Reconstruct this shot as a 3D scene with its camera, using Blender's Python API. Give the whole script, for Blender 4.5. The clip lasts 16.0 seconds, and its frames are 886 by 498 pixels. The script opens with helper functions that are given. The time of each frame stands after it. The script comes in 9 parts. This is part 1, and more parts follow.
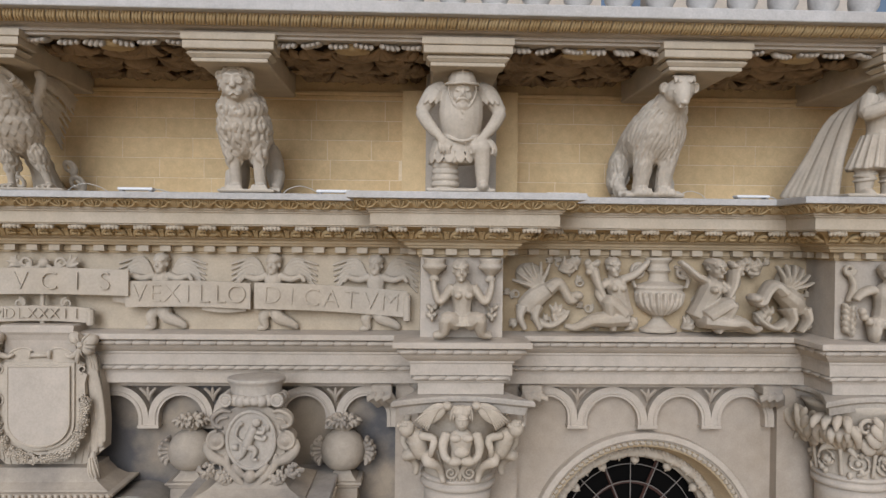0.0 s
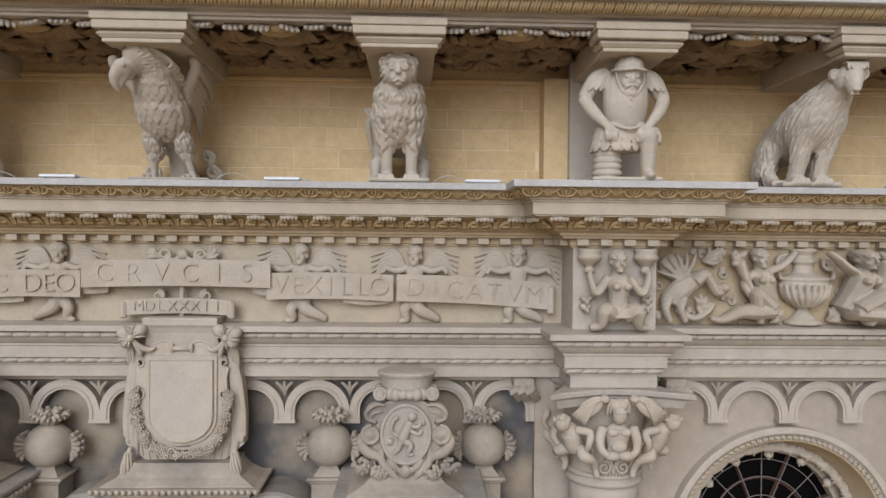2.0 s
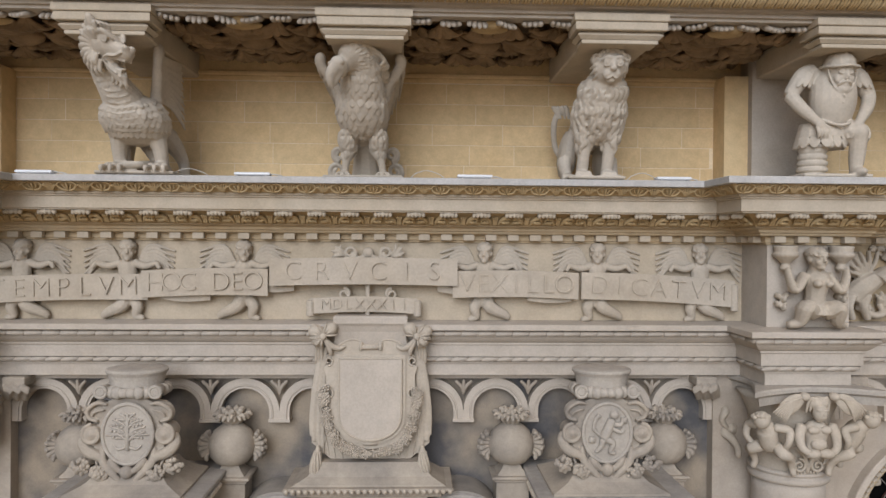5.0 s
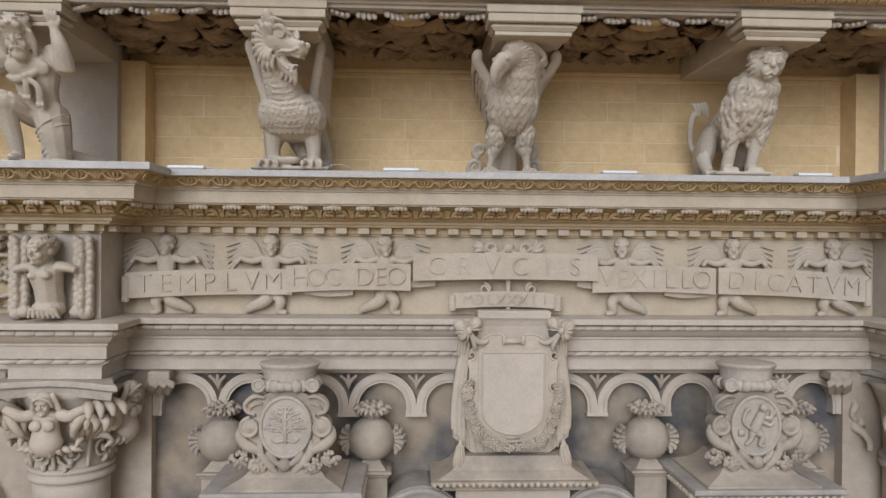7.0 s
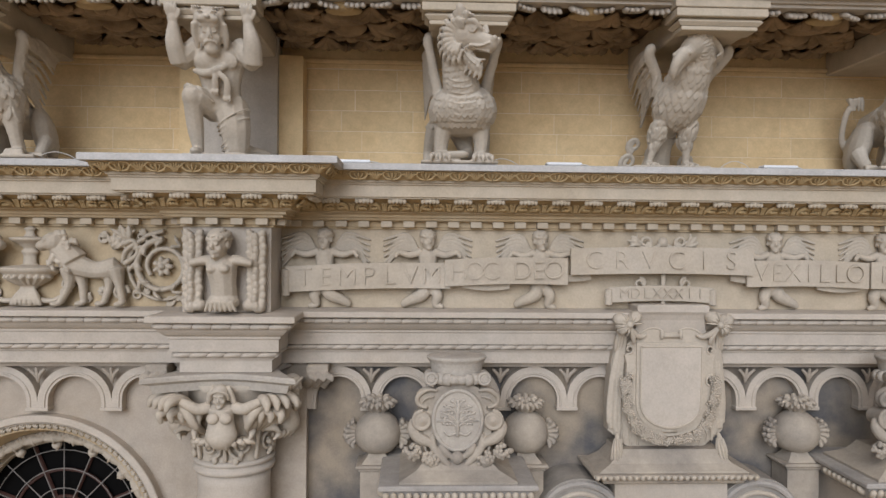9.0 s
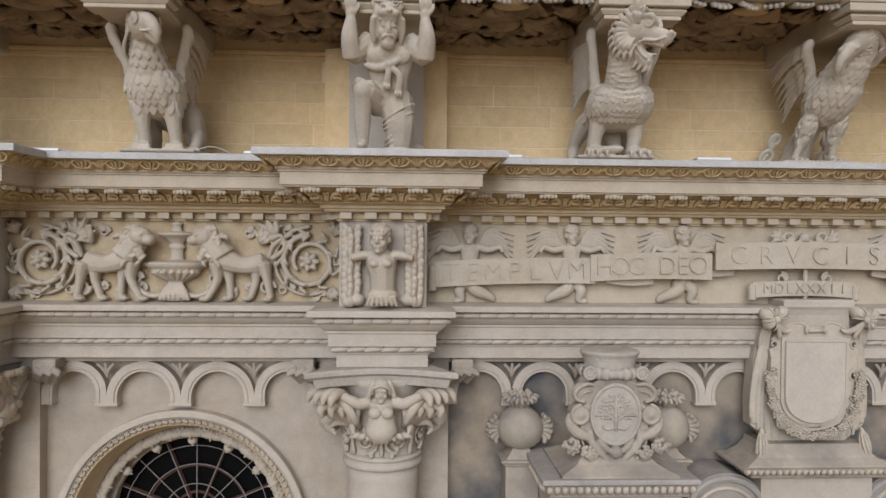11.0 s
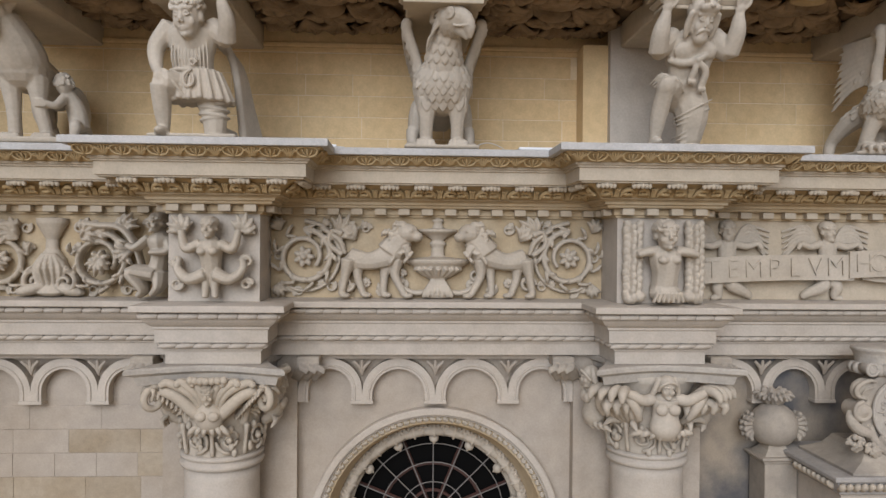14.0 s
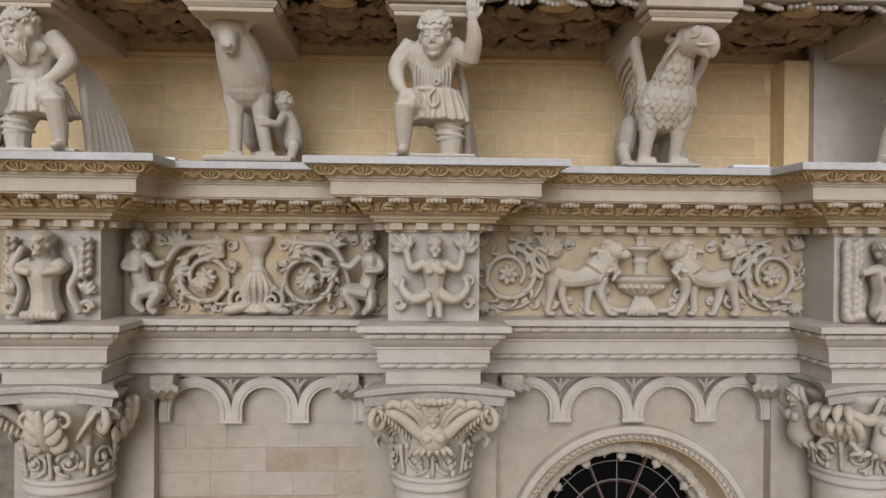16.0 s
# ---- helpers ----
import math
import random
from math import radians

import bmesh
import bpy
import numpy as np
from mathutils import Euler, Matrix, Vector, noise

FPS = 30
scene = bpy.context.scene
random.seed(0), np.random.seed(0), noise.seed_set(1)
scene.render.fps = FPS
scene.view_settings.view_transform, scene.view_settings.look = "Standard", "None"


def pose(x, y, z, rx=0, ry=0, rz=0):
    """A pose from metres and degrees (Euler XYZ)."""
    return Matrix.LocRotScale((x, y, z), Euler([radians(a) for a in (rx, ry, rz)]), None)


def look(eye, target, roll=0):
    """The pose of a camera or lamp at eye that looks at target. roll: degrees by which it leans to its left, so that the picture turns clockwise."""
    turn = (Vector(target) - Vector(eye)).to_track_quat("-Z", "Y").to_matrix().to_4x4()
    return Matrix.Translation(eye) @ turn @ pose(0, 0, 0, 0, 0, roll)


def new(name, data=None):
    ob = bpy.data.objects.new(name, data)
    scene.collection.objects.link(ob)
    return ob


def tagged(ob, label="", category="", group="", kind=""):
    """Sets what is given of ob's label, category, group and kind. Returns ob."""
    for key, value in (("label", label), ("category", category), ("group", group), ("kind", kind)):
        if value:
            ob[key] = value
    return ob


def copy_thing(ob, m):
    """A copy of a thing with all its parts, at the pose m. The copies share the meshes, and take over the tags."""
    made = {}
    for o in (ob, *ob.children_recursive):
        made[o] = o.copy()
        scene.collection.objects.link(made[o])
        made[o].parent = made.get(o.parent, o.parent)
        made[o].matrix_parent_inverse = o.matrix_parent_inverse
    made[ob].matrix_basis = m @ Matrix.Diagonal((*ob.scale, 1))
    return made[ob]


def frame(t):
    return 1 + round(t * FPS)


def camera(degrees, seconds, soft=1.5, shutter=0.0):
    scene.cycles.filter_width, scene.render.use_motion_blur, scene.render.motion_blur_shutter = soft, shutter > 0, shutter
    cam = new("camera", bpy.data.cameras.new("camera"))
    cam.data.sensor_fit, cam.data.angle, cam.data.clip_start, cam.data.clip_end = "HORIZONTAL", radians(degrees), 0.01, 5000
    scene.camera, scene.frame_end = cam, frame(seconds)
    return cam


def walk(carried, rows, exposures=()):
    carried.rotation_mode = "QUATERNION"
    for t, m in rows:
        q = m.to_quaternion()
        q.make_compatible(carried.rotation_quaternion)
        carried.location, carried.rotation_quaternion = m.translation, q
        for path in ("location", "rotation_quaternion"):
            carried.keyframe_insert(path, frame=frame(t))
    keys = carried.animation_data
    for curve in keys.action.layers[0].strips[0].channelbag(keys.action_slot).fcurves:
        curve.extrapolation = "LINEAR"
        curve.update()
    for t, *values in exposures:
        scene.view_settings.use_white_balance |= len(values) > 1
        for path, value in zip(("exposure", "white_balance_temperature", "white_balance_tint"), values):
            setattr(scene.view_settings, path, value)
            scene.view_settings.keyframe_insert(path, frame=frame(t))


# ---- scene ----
from mathutils.bvhtree import BVHTree

cam = camera(62.3, 16.0)
METRES, EYE, TILT, LEAN, TURN = 11.0, 12.0, 0.0, 0.0, -2.1
ROWS = [
    (0.0, 0.0, 0.0, 0.0, 0.01, -0.64, -0.59),
    (0.5, -0.0331, 0.0023, -0.0033, -0.09, -0.55, -0.58),
    (1.0, -0.0654, 0.0053, -0.005, -0.09, -0.64, -0.57),
    (1.5, -0.0921, 0.008, -0.0064, -0.08, -0.68, -0.56),
    (2.0, -0.1197, 0.011, -0.0078, -0.1, -0.71, -0.55),
    (2.5, -0.1437, 0.013, -0.0092, -0.11, -0.67, -0.51),
    (3.0, -0.1696, 0.0145, -0.0094, -0.1, -0.71, -0.49),
    (3.5, -0.1934, 0.0151, -0.0092, -0.09, -0.75, -0.46),
    (4.0, -0.2198, 0.0151, -0.0098, -0.13, -0.71, -0.44),
    (6.5, -0.3533, 0.0089, -0.0179, -0.29, -0.32, -0.44),
    (7.0, -0.3863, 0.0079, -0.0194, -0.43, -0.31, -0.44),
    (7.5, -0.4163, 0.0071, -0.0204, -0.44, -0.35, -0.46),
    (8.0, -0.4501, 0.0065, -0.0217, -0.44, -0.38, -0.48),
    (8.5, -0.4811, 0.0064, -0.0218, -0.45, -0.49, -0.48),
    (9.0, -0.5123, 0.0065, -0.0226, -0.39, -0.55, -0.51),
    (11.5, -0.6625, 0.0066, -0.0284, -0.64, -0.56, -0.5),
    (12.0, -0.6958, 0.0067, -0.0294, -0.69, -0.55, -0.5),
    (12.5, -0.7281, 0.007, -0.0312, -0.7, -0.49, -0.5),
    (13.0, -0.7643, 0.0078, -0.0326, -0.72, -0.48, -0.48),
    (13.5, -0.7996, 0.0093, -0.0331, -0.73, -0.49, -0.48),
    (14.0, -0.839, 0.0106, -0.0328, -0.72, -0.45, -0.48),
    (14.5, -0.8765, 0.0122, -0.031, -0.7, -0.44, -0.48),
    (15.0, -0.9171, 0.0139, -0.0272, -0.64, -0.41, -0.48),
    (15.5, -0.9558, 0.015, -0.0235, -0.65, -0.42, -0.48),
    (16.0, -0.9976, 0.0165, -0.0204, -0.66, -0.45, -0.46),
]
walk(cam, [(t, pose(0, 0, EYE, TILT, LEAN, TURN) @ pose(METRES * x, METRES * y, METRES * z, 90 + pitch, roll, yaw)) for t, x, y, z, yaw, pitch, roll in ROWS])

# ---- light ----
world = bpy.data.worlds.new("world")
scene.world = world
world.use_nodes = True
wn = world.node_tree.nodes
sky = wn.new("ShaderNodeTexSky")
sky.sky_type = "NISHITA"
sky.sun_disc = False
sky.sun_elevation = radians(58)
sky.sun_rotation = radians(170)
sky.dust_density = 4.0
world.node_tree.links.new(sky.outputs[0], wn["Background"].inputs[0])
wn["Background"].inputs[1].default_value = 0.085
sun = new("sun", bpy.data.lights.new("sun", "SUN"))
sun.data.energy, sun.data.angle, sun.data.color = 2.46, radians(40), (0.91, 0.955, 1.06)
sun.matrix_world = look((-2.6, -10, 3.8), (0, 0, 0))
scene.view_settings.exposure = 0.0

# ---- materials ----


def stone(name, base, dark, rough=0.85, grain=60.0, patch=1.3, relief=0.25, mix=0.55, island=False, span=(0.38, 0.68)):
    base, dark = ([0.74 * q for q in t] for t in (base, dark))
    m = bpy.data.materials.new(name)
    m.use_nodes = True
    n, l = m.node_tree.nodes, m.node_tree.links
    b = n["Principled BSDF"]
    b.inputs["Roughness"].default_value = rough
    b.inputs["Specular IOR Level"].default_value = 0.25
    g = n.new("ShaderNodeNewGeometry")
    n1, n2, n3 = (n.new("ShaderNodeTexNoise") for _ in range(3))
    for q, s, d in ((n1, patch, 6), (n2, grain, 4), (n3, patch * 6, 5)):
        q.inputs["Scale"].default_value, q.inputs["Detail"].default_value = s, d
        l.new(g.outputs["Position"], q.inputs["Vector"])
    r = n.new("ShaderNodeMapRange")
    r.inputs["From Min"].default_value, r.inputs["From Max"].default_value = span
    r.inputs["To Max"].default_value = mix
    l.new(n1.outputs["Fac"], r.inputs["Value"])
    c = n.new("ShaderNodeMix")
    c.data_type = "RGBA"
    c.inputs["A"].default_value, c.inputs["B"].default_value = (*base, 1), (*dark, 1)
    l.new(r.outputs["Result"], c.inputs["Factor"])
    r2 = n.new("ShaderNodeMapRange")
    r2.inputs["From Min"].default_value, r2.inputs["From Max"].default_value = 0.3, 0.7
    r2.inputs["To Min"].default_value, r2.inputs["To Max"].default_value = 0.91, 1.05
    l.new(n3.outputs["Fac"], r2.inputs["Value"])
    r3 = n.new("ShaderNodeMapRange")
    r3.inputs["From Min"].default_value, r3.inputs["From Max"].default_value = 0.25, 0.75
    r3.inputs["To Min"].default_value, r3.inputs["To Max"].default_value = 0.92, 1.06
    l.new(n2.outputs["Fac"], r3.inputs["Value"])
    mu = n.new("ShaderNodeMath")
    mu.operation = "MULTIPLY"
    l.new(r2.outputs["Result"], mu.inputs[0])
    l.new(r3.outputs["Result"], mu.inputs[1])
    last = mu
    if island:
        oi = n.new("ShaderNodeObjectInfo")
        r4 = n.new("ShaderNodeMapRange")
        r4.inputs["To Min"].default_value, r4.inputs["To Max"].default_value = 0.93, 1.05
        l.new(oi.outputs["Random"], r4.inputs["Value"])
        last = n.new("ShaderNodeMath")
        last.operation = "MULTIPLY"
        l.new(mu.outputs[0], last.inputs[0])
        l.new(r4.outputs["Result"], last.inputs[1])
    v = n.new("ShaderNodeVectorMath")
    v.operation = "SCALE"
    l.new(c.outputs["Result"], v.inputs[0])
    l.new(last.outputs[0], v.inputs["Scale"])
    l.new(v.outputs[0], b.inputs["Base Color"])
    bp = n.new("ShaderNodeBump")
    bp.inputs["Strength"].default_value, bp.inputs["Distance"].default_value = relief, 0.006
    l.new(n2.outputs["Fac"], bp.inputs["Height"])
    b2 = n.new("ShaderNodeBump")
    b2.inputs["Strength"].default_value, b2.inputs["Distance"].default_value = relief, 0.012
    l.new(n3.outputs["Fac"], b2.inputs["Height"])
    l.new(b2.outputs[0], bp.inputs["Normal"])
    l.new(bp.outputs[0], b.inputs["Normal"])
    return m


def plain(name, color, rough=0.5, metal=0.0):
    m = bpy.data.materials.new(name)
    m.use_nodes = True
    b = m.node_tree.nodes["Principled BSDF"]
    b.inputs["Base Color"].default_value = (*color, 1)
    b.inputs["Roughness"].default_value, b.inputs["Metallic"].default_value = rough, metal
    return m


LIME = stone("limestone", (0.64, 0.565, 0.475), (0.55, 0.46, 0.355))
# greyer stone than LIME; the lower zone's shade is also in its tone
LOWER = stone("smooth_shaded_lower_stone", (0.545, 0.47, 0.385), (0.47, 0.38, 0.28))
CREAM = stone("cream_limestone", (0.67, 0.575, 0.445), (0.57, 0.46, 0.32))
FIELD = stone("pale_frieze_ground", (0.66, 0.555, 0.415), (0.57, 0.455, 0.31))
WARM = stone("honey_limestone", (0.64, 0.515, 0.345), (0.55, 0.40, 0.225), patch=1.6, mix=0.85)
CARVED = stone("carved_limestone", (0.63, 0.55, 0.445), (0.53, 0.435, 0.315), grain=45)
STATUE = stone("statue_limestone", (0.72, 0.64, 0.53), (0.54, 0.45, 0.34), grain=40, relief=0.35)
GOLDEN = stone("golden_block", (0.92, 0.685, 0.385), (0.79, 0.555, 0.285), patch=2.0, island=True)
BROWN = stone("weathered_block", (0.52, 0.43, 0.315), (0.42, 0.33, 0.22), patch=3.0, mix=0.9, island=True)
MORTAR = stone("mortar", (1.02, 0.85, 0.60), (0.92, 0.74, 0.47))
# noise mixes dark grey patches into this stone
MOTTLED = stone("mottled_limestone", (0.43, 0.355, 0.265), (0.105, 0.107, 0.115), patch=1.3, mix=0.92, span=(0.40, 0.58))
BLUISH = stone("blue_grey_weathered_stone", (0.44, 0.40, 0.345), (0.20, 0.19, 0.18), patch=2.2, mix=0.95)
COOL = stone("cool_grey_limestone", (0.50, 0.46, 0.41), (0.34, 0.315, 0.285), patch=3.0, mix=0.8)
WEATHERED = stone("weathered_limestone", (0.54, 0.465, 0.37), (0.31, 0.275, 0.235), patch=2.6, mix=0.85)
TOPS = stone("worn_capital_top", (0.57, 0.51, 0.43), (0.40, 0.36, 0.31), patch=4.0)
# ochre patina, with the shade of sheltered bands put into the colour
OCHRE = stone("shaded_ochre_limestone", (0.63, 0.47, 0.26), (0.50, 0.335, 0.15), patch=2.5, grain=45)
# soffit browns: the balcony's shade is put into the stone colour
SHADE_BROWN = stone("shade_brown_limestone", (0.44, 0.305, 0.18), (0.18, 0.115, 0.06), patch=4.0, mix=0.9)
SOFFIT = stone("shade_dark_soffit", (0.27, 0.185, 0.11), (0.14, 0.09, 0.05), patch=3.0, mix=0.9)
SLAB = stone("grey_ledge_stone", (0.66, 0.64, 0.61), (0.52, 0.49, 0.45), patch=2.5)
RUBBLE = stone("old_masonry", (0.30, 0.25, 0.19), (0.14, 0.11, 0.08), patch=4.0, mix=0.9, island=True)
# colour of the unseen ground, set orange to bounce warmth onto undersides
PAVING = stone("paving", (0.62, 0.46, 0.28), (0.50, 0.36, 0.20), patch=0.5, grain=8)
IRON = plain("painted_iron", (0.22, 0.20, 0.18), 0.6, 0.3)
RUST = plain("red_brown_timber", (0.055, 0.020, 0.013), 0.7)
DARK = plain("unlit_room_black", (0.012, 0.010, 0.009), 0.9)
WHITE = plain("white_enamel", (0.8, 0.8, 0.8), 0.35)
CABLE = plain("grey_cable", (0.55, 0.52, 0.47), 0.6)
# opaque pane; its near-black colour carries the darkness of the room behind
GLASS = plain("window_glass", (0.004, 0.004, 0.004), 0.30)
GLASS.node_tree.nodes["Principled BSDF"].inputs["Specular IOR Level"].default_value = 0.05
LEAFY = stone("foliage", (0.09, 0.11, 0.03), (0.04, 0.06, 0.015), patch=20)

# ---- clay: shapes joined into one mesh ----


def sphere_unit(seg, rings):
    v = [(0, 0, 1)]
    for i in range(1, rings):
        a = math.pi * i / rings
        for j in range(seg):
            b = 2 * math.pi * j / seg
            v.append((math.sin(a) * math.cos(b), math.sin(a) * math.sin(b), math.cos(a)))
    v.append((0, 0, -1))
    f = [(0, 1 + j, 1 + (j + 1) % seg) for j in range(seg)]
    for i in range(rings - 2):
        for j in range(seg):
            a, b = 1 + i * seg + j, 1 + i * seg + (j + 1) % seg
            f.append((a, a + seg, b + seg, b))
    e, o = len(v) - 1, 1 + (rings - 2) * seg
    f += [(o + j, e, o + (j + 1) % seg) for j in range(seg)]
    return np.array(v), f


UNITS = {k: sphere_unit(*k) for k in ((12, 8), (8, 5), (6, 4), (16, 10))}


def spline(pts, sub=5):
    """Points along a smooth line through pts, each with as many numbers as it has."""
    p = np.array(pts, float)
    if len(p) < 3:
        return np.array([p[0] + (p[-1] - p[0]) * i / sub for i in range(sub + 1)])
    e = np.vstack([2 * p[0] - p[1], p, 2 * p[-1] - p[-2]])
    out = []
    for i in range(1, len(e) - 2):
        a, b, c, d = e[i - 1:i + 3]
        for k in range(sub):
            t = k / sub
            out.append(0.5 * (2 * b + (c - a) * t + (2 * a - 5 * b + 4 * c - d) * t * t + (3 * b - a - 3 * c + d) * t ** 3))
    return np.array(out + [p[-1]])


class Clay:
    def __init__(self):
        self.v, self.f, self.n = [], [], 0

    def add(self, v, f, m=None):
        v = np.asarray(v, float)
        if m is not None:
            a = np.array(m)
            v = v @ a[:3, :3].T + a[:3, 3]
        self.v.append(v)
        self.f += [tuple(i + self.n for i in q) for q in f]
        self.n += len(v)
        return self

    def ball(self, c, r, rot=(0, 0, 0), res=(12, 8)):
        r = (r, r, r) if np.isscalar(r) else r
        v, f = UNITS[res]
        return self.add(v * np.array(r), f, pose(*c, *rot))

    def tube(self, pts, radii, seg=10, sub=5, flat=1.0, up=(0, -1, 0), caps=True):
        """A round, tapering limb; flat squeezes it along up."""
        pts = [tuple(p) for p in pts]
        radii = [radii] * len(pts) if np.isscalar(radii) else radii
        q = spline([(*p, r) for p, r in zip(pts, radii)], sub)
        p, rr = q[:, :3], np.maximum(q[:, 3], 0.002)
        t = np.gradient(p, axis=0)
        t /= np.linalg.norm(t, axis=1)[:, None] + 1e-9
        u0 = np.array(up, float)
        v, f = [], []
        for i in range(len(p)):
            s = np.cross(t[i], u0)
            if np.linalg.norm(s) < 0.1:
                s = np.cross(t[i], (0.3, 0.2, 1.0))
            s /= np.linalg.norm(s)
            w = np.cross(s, t[i])
            for j in range(seg):
                a = 2 * math.pi * j / seg
                v.append(p[i] + rr[i] * (math.cos(a) * s + flat * math.sin(a) * w))
        k = len(p)
        for i in range(k - 1):
            for j in range(seg):
                a, b = i * seg + j, i * seg + (j + 1) % seg
                f.append((a, b, b + seg, a + seg))
        v += [p[0] - t[0] * rr[0] * 0.5, p[-1] + t[-1] * rr[-1] * 0.5]
        f += [(k * seg, (j + 1) % seg, j) for j in range(seg)]
        f += [(k * seg + 1, (k - 1) * seg + j, (k - 1) * seg + (j + 1) % seg) for j in range(seg)]
        return self.add(v, f)

    def box(self, lo, hi, m=None, bev=0.0):
        x0, y0, z0 = lo
        x1, y1, z1 = hi
        if bev <= 0:
            v = [(x, y, z) for z in (z0, z1) for x, y in ((x0, y0), (x1, y0), (x1, y1), (x0, y1))]
            f = [(3, 2, 1, 0), (4, 5, 6, 7)] + [(i, (i + 1) % 4, (i + 1) % 4 + 4, i + 4) for i in range(4)]
            return self.add(v, f, m)
        e = bev
        v, f = [], []
        for z, d in ((z0, e), (z0 + e, 0), (z1 - e, 0), (z1, e)):
            ring = [(x0 + d + e * 0, y0 + d), (x1 - d, y0 + d), (x1 - d, y1 - d), (x0 + d, y1 - d)]
            v += [(x, y, z) for x, y in ring]
        for i in range(3):
            for j in range(4):
                a, b = i * 4 + j, i * 4 + (j + 1) % 4
                f.append((a, b, b + 4, a + 4))
        f += [(3, 2, 1, 0), (12, 13, 14, 15)]
        return self.add(v, f, m)

    def lathe(self, prof, c=(0, 0, 0), seg=32, m=None):
        """Turns (radius, height) pairs round the upright line through c; closed at both ends."""
        v, f = [], []
        for r, z in prof:
            for j in range(seg):
                a = 2 * math.pi * j / seg
                v.append((c[0] + r * math.cos(a), c[1] + r * math.sin(a), c[2] + z))
        k = len(prof)
        for i in range(k - 1):
            for j in range(seg):
                a, b = i * seg + j, i * seg + (j + 1) % seg
                f.append((a, b, b + seg, a + seg))
        f += [tuple(reversed(range(seg))), tuple((k - 1) * seg + j for j in range(seg))]
        return self.add(v, f, m)

    def slab(self, outline, y0, y1):
        """An upright plate with this (x, z) outline, anticlockwise from the front, between the depths y0 (front) and y1."""
        k = len(outline)
        v = [(x, y0, z) for x, z in outline] + [(x, y1, z) for x, z in outline]
        f = [tuple(range(k)), tuple(reversed(range(k, 2 * k)))]
        f += [(i, i + k, (i + 1) % k + k, (i + 1) % k) for i in range(k)]
        return self.add(v, f)

    def scroll(self, c, r0, r1, turns, start=0.0, thick=0.02, hand=1, y=None, seg=8, taper=0.6):
        """A spiral rib in the upright plane, from radius r0 inwards to r1."""
        k = max(8, int(turns * 12))
        pts, rad = [], []
        for i in range(k + 1):
            t = i / k
            a = start + hand * 2 * math.pi * turns * t
            r = r0 + (r1 - r0) * t
            pts.append((c[0] + r * math.cos(a), c[1], c[2] + r * math.sin(a)))
            rad.append(thick * (1 - (1 - taper) * t))
        return self.tube(pts, rad, seg=seg, sub=2)

    def leaf(self, base, tip, w, lift=0.02, lobes=3, thick=0.012):
        """A lobed leaf in the upright plane, from base to tip, bulging towards the viewer by lift."""
        b, t = np.array(base, float), np.array(tip, float)
        d = t - b
        ln = np.linalg.norm(d)
        d /= ln
        s = np.cross(d, (0, -1, 0))
        s /= np.linalg.norm(s) + 1e-9
        ang = math.degrees(math.atan2(d[2], d[0]))
        for i in range(lobes):
            q = (i + 0.6) / lobes
            ww = w * (1.0 - 0.55 * q)
            for sd in (-1, 1):
                c = b + d * ln * q * 0.9 + s * sd * ww * 0.45 + np.array((0, -lift * math.sin(math.pi * q), 0))
                self.ball(c, (ln * 0.26, thick * 1.6, ww * 0.34), (0, -(ang - sd * 38), 0), (8, 5))
        self.tube([b, b + d * ln * 0.5 + np.array((0, -lift * 1.3, 0)), t + np.array((0, -lift * 0.6, 0))], [w * 0.22, w * 0.2, w * 0.1], seg=6, sub=3)
        return self

    def mesh(self, name, smooth=True):
        me = bpy.data.meshes.new(name)
        me.from_pydata(np.vstack(self.v).tolist(), [], self.f)
        if smooth:
            me.polygons.foreach_set("use_smooth", [True] * len(me.polygons))
        return me


def put(name, clay, material, parent=None, smooth=False, label="", category="", group="", kind="", at=None, fuse=0.0, soft=1, thin=1.0):
    """Links a clay (or a mesh) as one object; fuse: the grain at which its shapes are melted into one skin."""
    me = clay if isinstance(clay, bpy.types.Mesh) else clay.mesh(name, smooth or fuse > 0)
    if material and not me.materials:
        me.materials.append(material)
    ob = new(name, me)
    if parent:
        ob.parent = parent
    if at is not None:
        ob.matrix_basis = at
    if fuse > 0:
        r = ob.modifiers.new("fuse", "REMESH")
        r.mode, r.voxel_size, r.use_smooth_shade = "VOXEL", fuse, True
        if thin < 1:
            d = ob.modifiers.new("thin_out", "DECIMATE")
            d.ratio = thin
        if soft:
            s = ob.modifiers.new("soften", "SMOOTH")
            s.factor, s.iterations = 0.5, soft
    return tagged(ob, label, category, group, kind)


def thing(name, label, category, at=None, group="", kind=""):
    ob = new(name)
    if at is not None:
        ob.matrix_basis = at
    return tagged(ob, label, category, group, kind)


def sweep(path, prof):
    """A moulding: the (out, height) profile drawn along the plan path, mitred; out is to the right of the way."""
    p = [Vector(q) for q in path]
    dirs = [(p[i + 1] - p[i]).normalized() for i in range(len(p) - 1)]
    c = Clay()
    v, f = [], []
    k = len(prof)
    for i, q in enumerate(p):
        a, b = dirs[max(0, i - 1)], dirs[min(len(dirs) - 1, i)]
        na, nb = Vector((a.y, -a.x)), Vector((b.y, -b.x))
        mit = (na + nb) / (1 + na.dot(nb))
        v += [(q.x + mit.x * o, q.y + mit.y * o, z) for o, z in prof]
    for i in range(len(p) - 1):
        for j in range(k):
            a, b = i * k + j, i * k + (j + 1) % k
            f.append((a, b, b + k, a + k)[::-1])
    f += [tuple(range(k))[::-1][::-1], tuple(range((len(p) - 1) * k, len(p) * k))[::-1]]
    return c.add(v, f)


